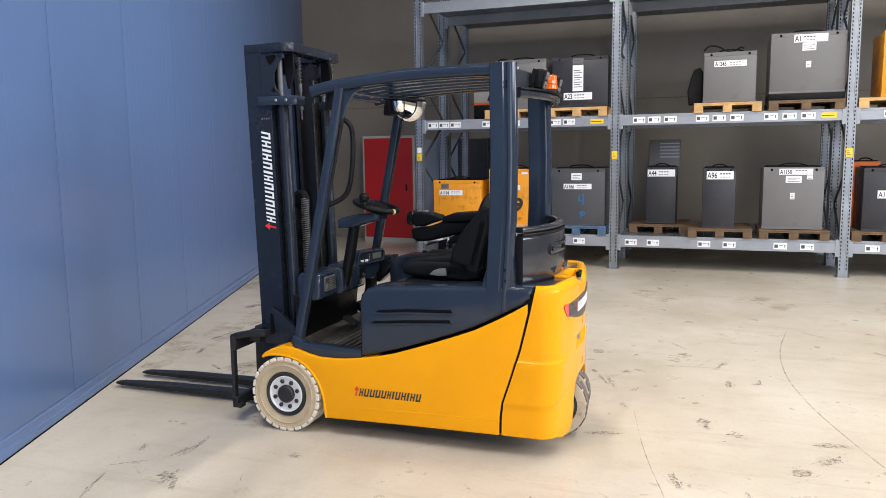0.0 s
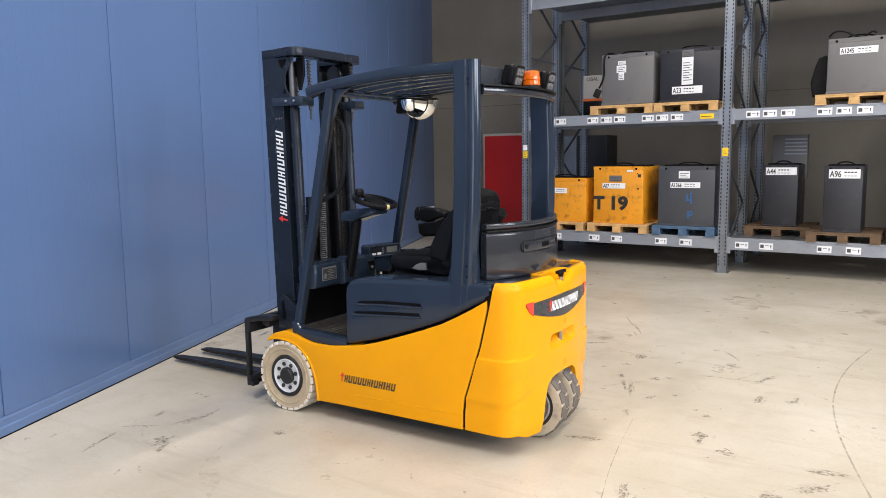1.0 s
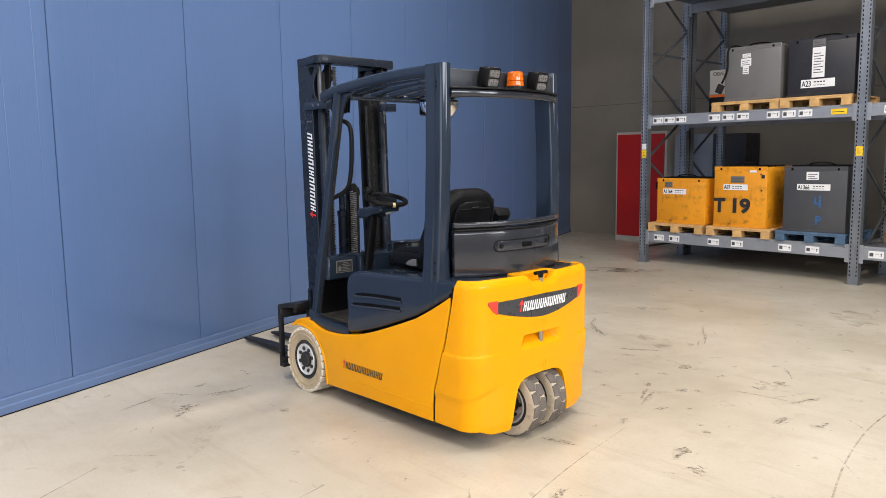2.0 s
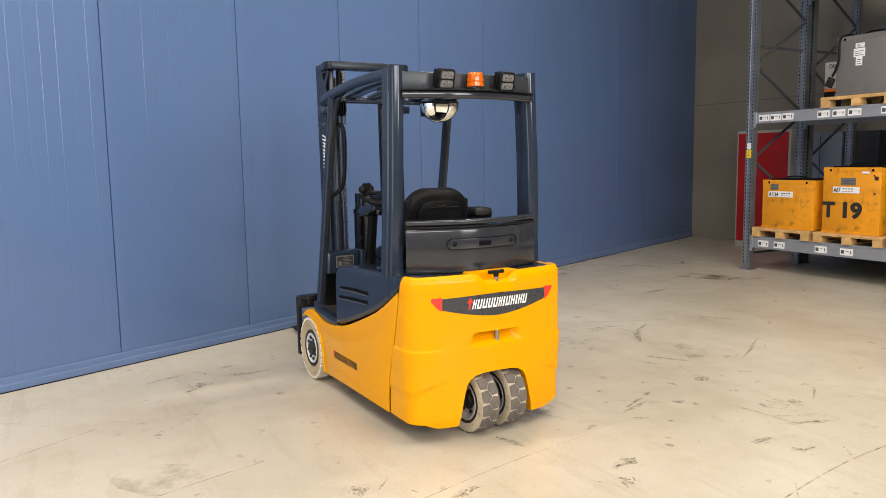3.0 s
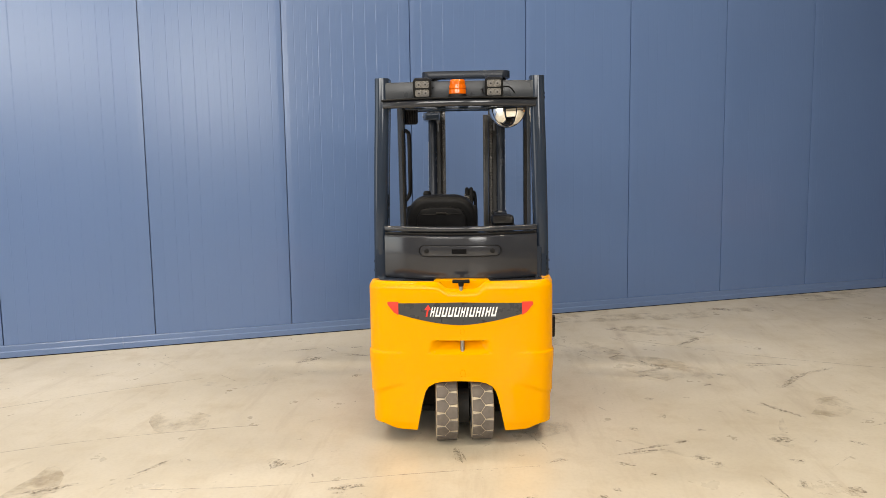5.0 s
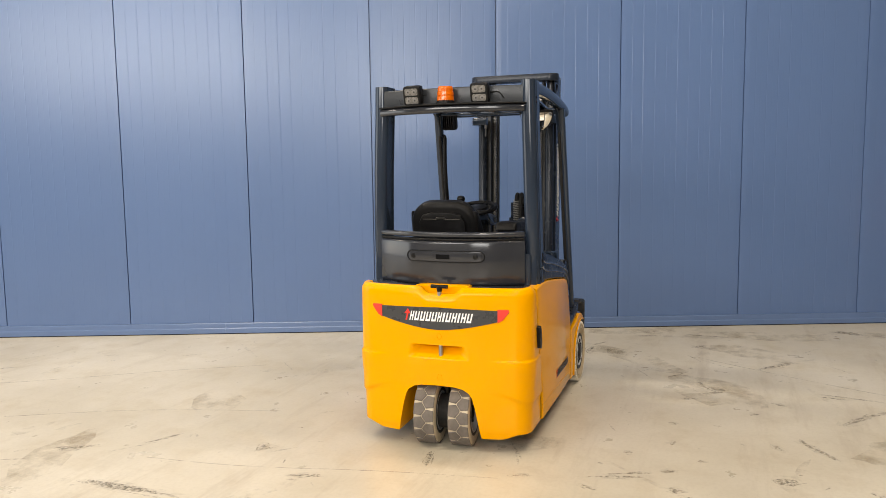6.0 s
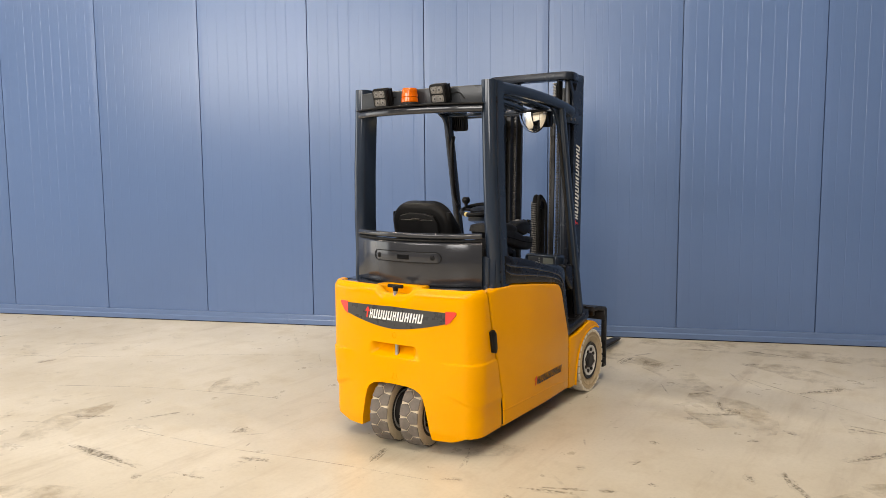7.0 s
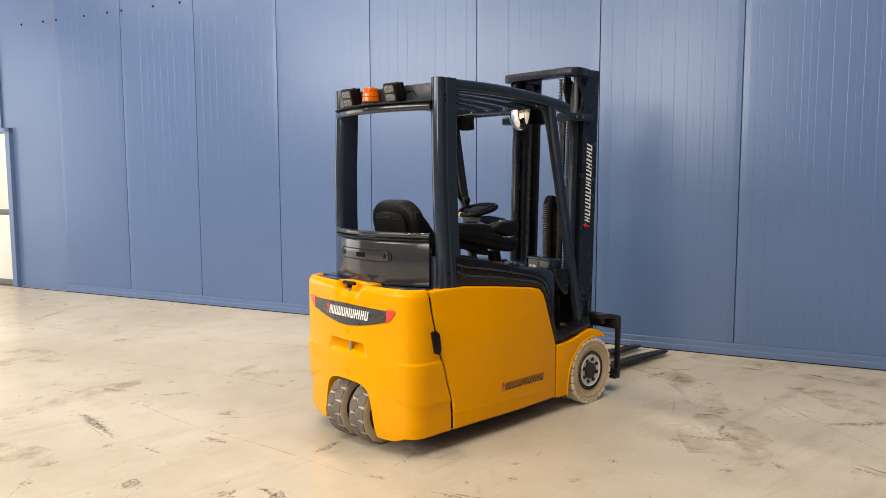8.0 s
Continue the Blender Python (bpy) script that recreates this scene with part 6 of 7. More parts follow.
def brace(parent, x, y0, z0, y1, z1):
    return part("brace", bm_sweep([(x, y0, z0), (x, y1, z1)], [(-0.016, -0.010), (0.016, -0.010), (0.016, 0.010), (-0.016, 0.010)], up=(1, 0, 0)), BRACEGREY, parent, smooth=0)


def beam(parent, x0, x1, y, z, h=0.145, label="grey rack beam"):
    """A stepped box beam with end connectors."""
    sec = [(0, 0), (0.045, 0), (0.045, h), (0.012, h), (0.012, h - 0.028), (0, h - 0.034)]
    b = part("beam", bm_prism([(y + a, z + c) for a, c in sec], "x", x0 + 0.004, x1 - 0.004), BEAMGREY, parent, label, smooth=0)
    for x in (x0, x1 - 0.045):
        part("connector", bm_box(x, x + 0.045, y - 0.006, y + 0.002, z - 0.05, z + h + 0.012, 0.002, 1), BEAMGREY, b, smooth=0)
    return b


def shelf_labels(b, spots, y, z):
    """White location cards: a plain dark square, a small arrow and a few bars."""
    for x in spots:
        part("location_card", bm_box(x, x + 0.165, y - 0.0022, y - 0.0004, z, z + 0.085), WHITEPRINT, b, "white location card", smooth=0)
        q = y - 0.003
        v = [(x + 0.012, q, z + 0.020), (x + 0.054, q, z + 0.020), (x + 0.054, q, z + 0.064), (x + 0.012, q, z + 0.064)]
        f = [(0, 1, 2, 3)]
        ax = x + 0.138
        v += [(ax - 0.004, q, z + 0.02), (ax + 0.004, q, z + 0.02), (ax + 0.004, q, z + 0.045), (ax + 0.012, q, z + 0.045), (ax, q, z + 0.065), (ax - 0.012, q, z + 0.045), (ax - 0.004, q, z + 0.045)]
        f.append((4, 5, 6, 10))
        f.append((7, 8, 9))
        i = len(v)
        v += [(x + 0.068, q, z + 0.05), (x + 0.115, q, z + 0.05), (x + 0.115, q, z + 0.056), (x + 0.068, q, z + 0.056)]
        f.append((i, i + 1, i + 2, i + 3))
        sheet("card_print", v, f, CARDINK, b)


def build_rack():
    rack = thing("pallet_rack", "galvanised pallet rack with grey beams and location cards", "rack")
    H = 5.2
    for x in POSTS:
        for y in (RACK_Y, RACK_Y + 1.06, RACK_Y + 1.20, RACK_Y + 2.22):
            slotted_post(rack, x, y, H, -1)
        for base in (RACK_Y, RACK_Y + 1.20):
            d = 1.06 if base == RACK_Y else 1.02
            z = 0.25
            k = 0
            while z < H - 0.7:
                a, b = (base + 0.07, base + d + 0.02) if k % 2 == 0 else (base + d + 0.02, base + 0.07)
                brace(rack, x + 0.01, a, z, b, z + 0.62)
                z += 0.64
                k += 1
            for z in (0.22, 3.05):
                brace(rack, x - 0.012, base + 0.05, z, base + d + 0.03, z)
        part("load_tag", bm_box(x - 0.038, x + 0.038, RACK_Y - 0.003, RACK_Y - 0.0012, 1.545, 1.655), YELLOWTAG, rack, "yellow warning tag", smooth=0)
        if x == POSTS[0]:
            part("load_tag", bm_box(x - 0.034, x + 0.034, RACK_Y - 0.003, RACK_Y - 0.0012, 1.662, 1.745), WHITEPRINT, rack, "white tag", smooth=0)
        for k in range(3):
            part("tag_print", bm_box(x - 0.024, x + 0.020 - 0.012 * k, RACK_Y - 0.0036, RACK_Y - 0.0031, 1.572 + 0.024 * k, 1.578 + 0.024 * k), CARDINK, rack, smooth=0)
    low_spots = {0: (0.19, 0.44, 1.04, 1.38, 2.02, 2.36), 1: (0.16, 0.46, 1.13, 1.45, 2.08, 2.40), 2: (0.24, 0.5)}
    mid_spots = {0: (0.14, 0.32, 0.50, 1.00, 1.20, 1.40, 1.80, 2.00, 2.20), 1: (0.24, 0.44, 0.65, 1.06, 1.27, 1.49, 1.90, 2.12, 2.34), 2: (0.36, 0.6)}
    for i, (x0, x1) in enumerate(zip(POSTS, POSTS[1:])):
        a, b = x0 + 0.058, x1 - 0.058
        for (z0, z1), spots in ((LOW, low_spots), (MID, mid_spots), (TOP, None)):
            fb = beam(rack, a, b, RACK_Y + 0.005, z0, z1 - z0)
            beam(rack, a, b, RACK_Y + 1.06, z0 - 0.01, z1 - z0)
            if spots:
                shelf_labels(fb, [x0 + s for s in spots[i]], RACK_Y + 0.005, z0 + 0.026)
            # steel deck boards laid across the beams
            n = 22 if z0 < 1 else 14
            for k in range(n):
                w = (b - a) / n
                part("deck_board", bm_box(a + w * k + 0.003, a + w * (k + 1) - 0.003, RACK_Y + 0.02, RACK_Y + 1.09, z1 - 0.028, z1 - 0.006 + 0.002 * (k % 2)), GALV, rack, smooth=0)
                # second-row boards, added to block light and darken the rack
                if z0 != MID[0]:
                    part("deck_board", bm_box(a + w * k + 0.003, a + w * (k + 1) - 0.003, RACK_Y + 1.22, RACK_Y + 2.30, z1 - 0.028, z1 - 0.006 + 0.002 * (k % 2)), GALV, rack, smooth=0)
        yb = part("capacity_tag", bm_box(x1 - 0.34, x1 - 0.16, RACK_Y + 0.0015, RACK_Y + 0.0040, MID[0] + 0.034, MID[0] + 0.10), YELLOWTAG, rack, "yellow capacity tag", smooth=0)
        part("tag_print", bm_box(x1 - 0.33, x1 - 0.19, RACK_Y + 0.0003, RACK_Y + 0.0012, MID[0] + 0.06, MID[0] + 0.068), BLACKPRINT, rack, smooth=0)
    return rack


rack = build_rack()


def pallet(x0, x1, y, z, depth=0.95, wood=None, label="light wooden pallet on the rack shelf", h=0.128):
    """Deck boards, blocks and skids."""
    wood = wood or PALLETWOOD
    p = thing("pallet", label, "pallet", pose(x0, y, z), group="pallets on the rack")
    w = x1 - x0
    t = 0.02
    for k in range(3):
        bx = (0, w / 2 - 0.06, w - 0.12)[k]
        part("skid", bm_box(bx, bx + 0.12, 0, depth, 0, t, 0.002, 1), wood, p, smooth=0)
        for yy in (0, depth / 2 - 0.07, depth - 0.14):
            part("block", bm_box(bx + 0.003, bx + 0.117, yy + 0.002, yy + 0.138, t, h - 2 * t, 0.003, 1), wood, p, smooth=0)
    for yy in (0, depth / 2 - 0.05, depth - 0.10):
        part("stringer", bm_box(0, w, yy, yy + 0.10, h - 2 * t, h - t, 0.002, 1), wood, p, smooth=0)
    n = 6
    bw = depth / n
    for k in range(n):
        part("deck_board", bm_box(0, w, bw * k + 0.006, bw * (k + 1) - 0.014 + 0.006 * (k % 2), h - t, h - 0.001 * (k % 3), 0.002, 1), wood, p, smooth=0)
    return p


def battery(x0, x1, y, z0, z1, depth, mat, label, text="", card=None, lift=True, card_w=0.30, card_h=0.078):
    """A traction battery: steel case with a rolled rim, lifting holes, a number card and cell plugs on top."""
    b = thing("battery", label, "battery", pose(x0, y, z0), group="batteries on the rack")
    w, h = x1 - x0, z1 - z0
    case = join(bm_box(0, w, 0, depth, 0, h, 0.012, 2), bm_box(-0.004, w + 0.004, -0.004, depth + 0.004, 0, 0.03, 0.004, 1))
    part("case", case, mat, b)
    part("top_rim", bm_box(0.0, w, -0.003, 0.018, h - 0.05, h + 0.006, 0.005, 1), mat, b)
    part("top_rim", bm_box(0.0, w, depth - 0.018, depth + 0.003, h - 0.05, h + 0.006, 0.005, 1), mat, b)
    if lift:
        for x in (0.11 * w + 0.02, 0.89 * w - 0.02):
            part("lifting_hole", bm_lathe([(0.016, -0.0045), (0.014, -0.0036), (0.0, -0.0036)], "y", 16, centre=(x, 0, h - 0.028)), HOLE, b, "dark lifting hole")
    for k in range(3):
        part("cell_row", bm_box(0.05 * w, 0.95 * w, depth * (0.18 + 0.27 * k), depth * (0.30 + 0.27 * k), h, h + 0.022, 0.006, 1), BLACKPLASTIC, b, "black cell tops")
    cable = [(0.25 * w, depth * 0.35, h + 0.01), (0.35 * w, depth * 0.25, h + 0.05), (0.6 * w, depth * 0.3, h + 0.055), (0.75 * w, depth * 0.2, h + 0.02)]
    part("cable", tube(cable, 0.009, 2, 8), BLACKPLASTIC, b, "black battery cable")
    if card:
        cx, cz = card
        part("number_card", bm_box(cx, cx + card_w, -0.0062, -0.0042, cz, cz + card_h), WHITEPRINT, b, "white number card", smooth=0)
        if text:
            s = card_h * 0.98
            tw = 0.52 * s * len(text)
            letters(text, s, BLACKPRINT, b, frame_axes((cx + 0.010, -0.0072, cz + card_h * 0.15), (1, 0, 0), (0, 0, 1)) @ Matrix.Diagonal((0.70, 1, 1, 1)), "card_number", bold=0.0015)
            q = -0.0068
            v, f = [], []
            for r in range(2):
                for k in range(4):
                    xx = cx + 0.024 + tw * 0.85 + k * 0.036
                    if xx + 0.026 > cx + card_w:
                        continue
                    i = len(v)
                    zz = cz + card_h * (0.60 - 0.36 * r)
                    v += [(xx, q, zz), (xx + 0.026, q, zz), (xx + 0.026, q, zz + card_h * (0.14 if r == 0 else 0.07)), (xx, q, zz + card_h * (0.14 if r == 0 else 0.07))]
                    f.append((i, i + 1, i + 2, i + 3))
            if f:
                sheet("card_print", v, f, BLACKPRINT, b)
    return b


def sticker(b, x, z, w, h, mat=None, lines=3):
    part("sticker", bm_box(x, x + w, -0.0062, -0.0044, z, z + h), mat or WHITEPRINT, b, "pale sticker", smooth=0)
    v, f = [], []
    for k in range(lines):
        i = len(v)
        zz = z + h * (0.15 + 0.72 * k / max(1, lines))
        v += [(x + 0.12 * w, -0.007, zz), (x + (0.88 - 0.2 * (k % 2)) * w, -0.007, zz), (x + (0.88 - 0.2 * (k % 2)) * w, -0.007, zz + h * min(0.10, 0.22 / lines)), (x + 0.12 * w, -0.007, zz + h * min(0.10, 0.22 / lines))]
        f.append((i, i + 1, i + 2, i + 3))
    if f:
        sheet("sticker_print", v, f, BOXGREY, b)


FY = 10.70
DECK1, DECK2 = 0.472, 2.147
# lower shelf, first bay
pallet(-4.13, -3.27, FY - 0.06, DECK1)
b = battery(-4.02, -3.255, FY, 0.600, 1.243, 0.62, BOXYELLOW, "scuffed yellow forklift battery on a pallet", "A1164", (0.10, 0.42), card_w=0.37)
sticker(b, 0.13, 0.52, 0.12, 0.075, BOXMID)
pallet(-3.21, -2.32, FY - 0.06, DECK1)
b = battery(-3.135, -2.40, FY, 0.600, 1.408, 0.72, BOXYELLOW, "bright yellow forklift battery with black stencilled characters", "A87", (0.14, 0.50), card_w=0.34)
sticker(b, 0.24, 0.60, 0.19, 0.085, BOXMID)
sticker(b, 0.50, 0.735, 0.09, 0.03, None, 1)
# small black squares near the right edge, made as plain stickers
for sx, sz, sw_ in ((0.66, 0.66, 0.045), (0.655, 0.49, 0.022), (0.645, 0.705, 0.018)):
    part("scorch", bm_box(sx, sx + sw_, -0.0058, -0.0046, sz, sz + sw_), BLACKPRINT, b, "small black square", smooth=0)
letters("T", 0.255, BLACKPRINT, b, frame_axes((0.012, -0.0056, 0.205), (1, 0, 0), (0, 0, 1)), "stencil", bold=0.011)
letters("19", 0.255, BLACKPRINT, b, frame_axes((0.235, -0.0056, 0.205), (1, 0, 0), (0, 0, 1)) @ Matrix.Diagonal((1.12, 1, 1, 1)), "stencil", bold=0.011)
pallet(-2.25, -1.40, FY - 0.06, DECK1, wood=BLUEWOOD, label="blue-painted wooden pallet on the rack shelf")
b = battery(-2.185, -1.425, FY, 0.600, 1.410, 0.72, BOXGREY, "grey forklift battery with blue spray marks", "A1366", (0.17, 0.52), card_w=0.40)
sticker(b, 0.28, 0.65, 0.15, 0.10)
letters("P", 0.15, BLUECHALK, b, frame_axes((0.40, -0.0055, 0.10), (1, 0, 0), (0, 0, 1)), "spray_mark", bold=0.006)
part("spray_mark", join(bm_box(0.44, 0.465, -0.0056, -0.0045, 0.30, 0.46), bm_box(0.38, 0.47, -0.0058, -0.0046, 0.345, 0.372), bm_box(0.385, 0.41, -0.0060, -0.0047, 0.36, 0.44)), BLUECHALK, b, "blue spray figure", smooth=0)
# lower shelf, second bay
pallet(-1.13, -0.31, FY + 0.42, DECK1, wood=OLDWOOD, label="old dark pallet set back on the shelf")
battery(-0.905, -0.485, FY + 0.48, 0.605, 1.415, 0.55, BOXDARK, "narrow dark battery set back on the shelf", "A44", (0.02, 0.68), card_w=0.38, card_h=0.10)
pallet(-0.30, 0.52, FY - 0.06, DECK1, wood=OLDWOOD, label="old dark pallet on the rack shelf")
battery(-0.125, 0.295, FY, 0.600, 1.405, 0.62, BOXDARK, "narrow dark grey forklift battery", "A96", (0.05, 0.66), card_w=0.34, card_h=0.11)
pallet(0.60, 1.445, FY - 0.06, DECK1, wood=OLDWOOD, label="old dark pallet on the rack shelf")
b = battery(0.63, 1.36, FY, 0.605, 1.412, 0.70, BOXMID, "mid grey forklift battery with white cards", "A1150", (0.19, 0.715), card_w=0.40)
sticker(b, 0.27, 0.61, 0.19, 0.09)
sticker(b, 0.52, 0.655, 0.07, 0.05, None, 1)
sticker(b, 0.33, 0.395, 0.055, 0.085)
# lower shelf, third bay
pallet(1.69, 2.5, FY - 0.06, DECK1, wood=OLDWOOD, label="old dark pallet on the rack shelf")
battery(1.80, 2.50, FY, 0.600, 1.40, 0.62, BOXDARK, "dark forklift battery in front of an orange one", "A121", (0.165, 0.42), card_w=0.34, card_h=0.10)
battery(1.76, 2.10, FY + 0.66, 0.600, 1.47, 0.25, BOXORANGE, "orange battery behind a dark one", lift=False)
# upper shelf, first bay
pallet(-3.18, -2.27, FY - 0.06, DECK2)
b = battery(-3.03, -2.285, FY, 2.280, 2.972, 0.66, BOXMID, "light grey forklift battery with paper stickers")
for sx, sz, sw_, sh_ in ((0.24, 0.55, 0.11, 0.05), (0.22, 0.44, 0.14, 0.10), (0.25, 0.34, 0.08, 0.10)):
    sticker(b, sx, sz, sw_, sh_)
h_ = 2.972 - 2.280
part("cable", tube([(0.16, 0.20, h_ + 0.02), (0.10, 0.05, h_ + 0.035), (0.045, -0.012, h_ + 0.005), (0.040, -0.022, h_ - 0.12), (0.048, -0.020, h_ - 0.26), (0.010, -0.022, h_ - 0.38), (-0.03, -0.022, h_ - 0.45)], 0.014, 2, 8), BLACKPLASTIC, b, "black charging cable hanging over the edge")
part("plug", moved(bm_box(-0.045, 0.045, -0.03, 0.01, -0.06, 0.06, 0.010), pose(-0.055, -0.012, h_ - 0.52, 0, 25, 0)), RUBBER, b, "dark battery plug")
pallet(-2.26, -1.41, FY - 0.06, DECK2)
b = battery(-2.195, -1.405, FY, 2.280, 2.972, 0.66, BOXDARK, "dark forklift battery with a tall white notice", "A23", (0.17, 0.10), card_w=0.40, card_h=0.10)
sticker(b, 0.295, 0.22, 0.15, 0.36, None, 8)
sticker(b, 0.295, 0.59, 0.15, 0.085, BOXMID, 2)
# small charger box behind
cb = thing("charger_box", "small white and orange charger box on the shelf", "box", pose(-3.52, FY + 0.50, DECK2))
part("lower_case", bm_box(0, 0.30, 0, 0.3, 0, 0.24, 0.01), BLACKPLASTIC, cb, "black lower case")
part("band", bm_box(0, 0.30, -0.002, 0.3, 0.24, 0.275, 0.004), BOXORANGE, cb, "orange band")
part("upper_case", bm_box(0, 0.30, 0, 0.3, 0.275, 0.62, 0.01), CABGREY, cb, "pale upper case")
letters("OBAL", 0.075, BLACKPRINT, cb, frame_axes((0.05, -0.0025, 0.54), (1, 0, 0), (0, 0, 1)), "case_print")
# upper shelf, second bay
pallet(-0.265, 0.575, FY - 0.06, DECK2)
battery(-0.155, 0.495, FY, 2.280, 2.925, 0.60, BOXMID, "grey forklift battery with a looped cable", "A1245", (0.13, 0.46), card_w=0.40)
hose_ = thing("loose_cable", "loose black charging cable over a battery", "cable")
part("cable", tube([(-0.16, 10.80, 2.97), (-0.10, 10.78, 3.03), (0.02, 10.78, 3.02), (0.12, 10.80, 2.95), (0.22, 10.82, 2.945), (0.30, 10.80, 3.00), (0.34, 10.82, 2.98)], 0.010, 2, 8), BLACKPLASTIC, hose_)
sack = thing("black_bag", "black cloth bag hanging beside a battery", "bag", pose(-0.225, FY + 0.25, DECK2 + 0.128))
part("bag_body", bm_prism([(-0.12, 0.0), (-0.14, 0.18), (-0.10, 0.36), (-0.06, 0.47), (0.02, 0.50), (0.06, 0.44), (0.06, 0.0)], "y", 0.0, 0.22, 0.03, 3, True), RUBBER, sack, smooth=60)
pallet(0.655, 1.54, FY - 0.06, DECK2, wood=OLDWOOD, label="old dark pallet on the upper shelf")
b = battery(0.655, 1.535, FY, 2.362, 3.118, 0.70, BOXMID, "large grey forklift battery on a black tray", "A1", (0.27, 0.635), card_w=0.39, card_h=0.10)
sticker(b, 0.37, 0.53, 0.16, 0.10)
sticker(b, 0.42, 0.32, 0.06, 0.08)
tray = thing("battery_tray", "black steel tray under a battery", "tray")
part("tray_body", bm_box(0.65, 1.54, FY - 0.01, FY + 0.72, 2.278, 2.362, 0.008), BLACKPLASTIC, tray)
# upper shelf, third bay
pallet(1.69, 2.55, FY - 0.06, DECK2)
battery(1.937, 2.70, FY, 2.280, 3.08, 0.70, BOXYELLOW, "yellow forklift battery on the upper shelf")

# charger standing behind the narrow battery
ch = thing("wall_charger", "grey louvred charger behind the rack batteries", "charger", pose(-0.92, 11.80, DECK1))
part("charger_body", bm_box(0, 0.45, 0, 0.12, 0.75, 1.35, 0.01), BOXMID, ch)
for k in range(5):
    part("louvre", bm_box(0.16, 0.44, -0.008, 0.0, 1.08 + 0.05 * k, 1.10 + 0.05 * k), BEAMGREY, ch, smooth=0)
part("stand", join(bm_box(0.02, 0.06, 0, 0.05, 0, 0.75), bm_box(0.39, 0.43, 0, 0.05, 0, 0.75)), BOXDARK, ch, "dark stand", smooth=0)


# ---- cabinets at the back wall ----
def red_cabinet():
    c = thing("red_cabinet", "red steel cabinet with a pale grey frame against the wall", "cabinet", pose(-6.25, 12.83, 0))
    part("carcass", bm_box(0, 1.06, 0.02, 0.60, 0, 2.0, 0.004), CABGREY, c, "pale grey carcass", smooth=0)
    d = part("door", bm_box(0.045, 1.015, -0.006, 0.02, 0.10, 1.955, 0.004), CABRED, c, "plain red door", smooth=0)
    part("handle", bm_box(0.885, 0.915, -0.028, -0.006, 0.98, 1.10, 0.006), BLACKPLASTIC, d, "black door handle")
    part("plinth", bm_box(0.02, 1.04, 0.0, 0.02, 0.0, 0.095), CABGREY, c, smooth=0)
    return c


red_cabinet()
g = thing("grey_cabinet", "blue-grey steel cabinet beside the red one", "cabinet", pose(-5.10, 12.95, 0))
part("carcass", bm_box(0, 0.72, 0, 0.5, 0, 1.92, 0.006), CABBLUEGREY, g, smooth=0)
part("door_gap", bm_box(0.352, 0.358, -0.003, 0.0, 0.08, 1.88), HOLE, g, smooth=0)
part("handle", bm_box(0.40, 0.42, -0.02, 0.0, 0.95, 1.07, 0.005), BLACKPLASTIC, g)
k2 = thing("black_locker", "black locker behind the rack", "locker", pose(-4.36, 12.95, 0))
part("carcass", bm_box(0, 0.55, 0, 0.5, 0, 1.92, 0.006), BOXDARK, k2, smooth=0)


# ---- white door in the blue wall ----
def white_door():
    d = thing("door_white", "white panelled door in a dark blue frame", "door", WALL, kind="structure")
    part("frame", join(bm_box(-4.47, -4.375, -0.03, 0.04, 0, 2.235, 0.004), bm_box(-5.75, -4.375, -0.03, 0.04, 2.17, 2.24, 0.004), bm_box(-5.78, -5.70, -0.03, 0.04, 0, 2.235, 0.004)), BLUETRIM, d, "dark blue door frame", smooth=0)
    for z0, z1 in ((0.06, 1.05), (1.07, 2.165)):
        part("leaf_panel", bm_box(-5.70, -4.475, -0.012, 0.02, z0, z1, 0.006), DOORWHITE, d, "white door panel")
    part("rail", bm_box(-5.70, -4.475, -0.016, 0.02, 1.02, 1.10, 0.003), BOXMID, d, "grey middle rail")
    part("kick_rail", bm_box(-5.70, -4.475, -0.014, 0.02, 0.02, 0.10, 0.003), BOXMID, d, "grey foot rail")
    return d


white_door()


# ---- marks on the floor ----
rng = random.Random(7)


def ragged(cx, cy, length, width, angle, z=0.0012):
    """An irregular flat patch with a torn rim."""
    n = 14
    ca, sa = math.cos(angle), math.sin(angle)
    out = []
    for k in range(n):
        a = 2 * math.pi * k / n
        r = 0.7 + 0.5 * rng.random()
        u, v = 0.5 * length * math.cos(a) * r, 0.5 * width * math.sin(a) * r
        out.append((cx + u * ca - v * sa, cy + u * sa + v * ca, z))
    return out


def floor_marks(name, patches, mat, label):
    verts, faces = [], []
    for p in patches:
        i = len(verts)
        verts += p
        faces.append(tuple(range(i, i + len(p))))
    return tagged(sheet(name, verts, faces, mat), label, "stain", kind="stuff")


# scuffs: x, y, length, width in metres, angle in degrees
MARKS_FAR = (
    (-4.69, 6.86, 0.21, 0.05, 65), (-3.33, 6.24, 0.18, 0.03, 124), (-4.02, 9.75, 0.4, 0.14, 88), (-3.62, 8.36, 0.4, 0.05, 99), (-2.47, 6.6, 0.31, 0.02, 78),
    (-1.95, 6.52, 0.25, 0.045, 143), (-2.15, 6.69, 0.27, 0.04, 135), (-2.3, 6.89, 0.23, 0.02, 117), (-2.3, 5.66, 0.24, 0.02, 117), (-2.41, 5.71, 0.14, 0.1, 38),
    (-2.17, 6.11, 0.1, 0.03, 57), (-1.57, 5.47, 0.06, 0.03, 63), (-1.43, 6.21, 0.15, 0.03, 28), (-1.31, 6.3, 0.19, 0.03, 37), (-1.32, 6.06, 0.12, 0.02, 34),
    (-0.84, 6.07, 0.13, 0.09, 98),
)
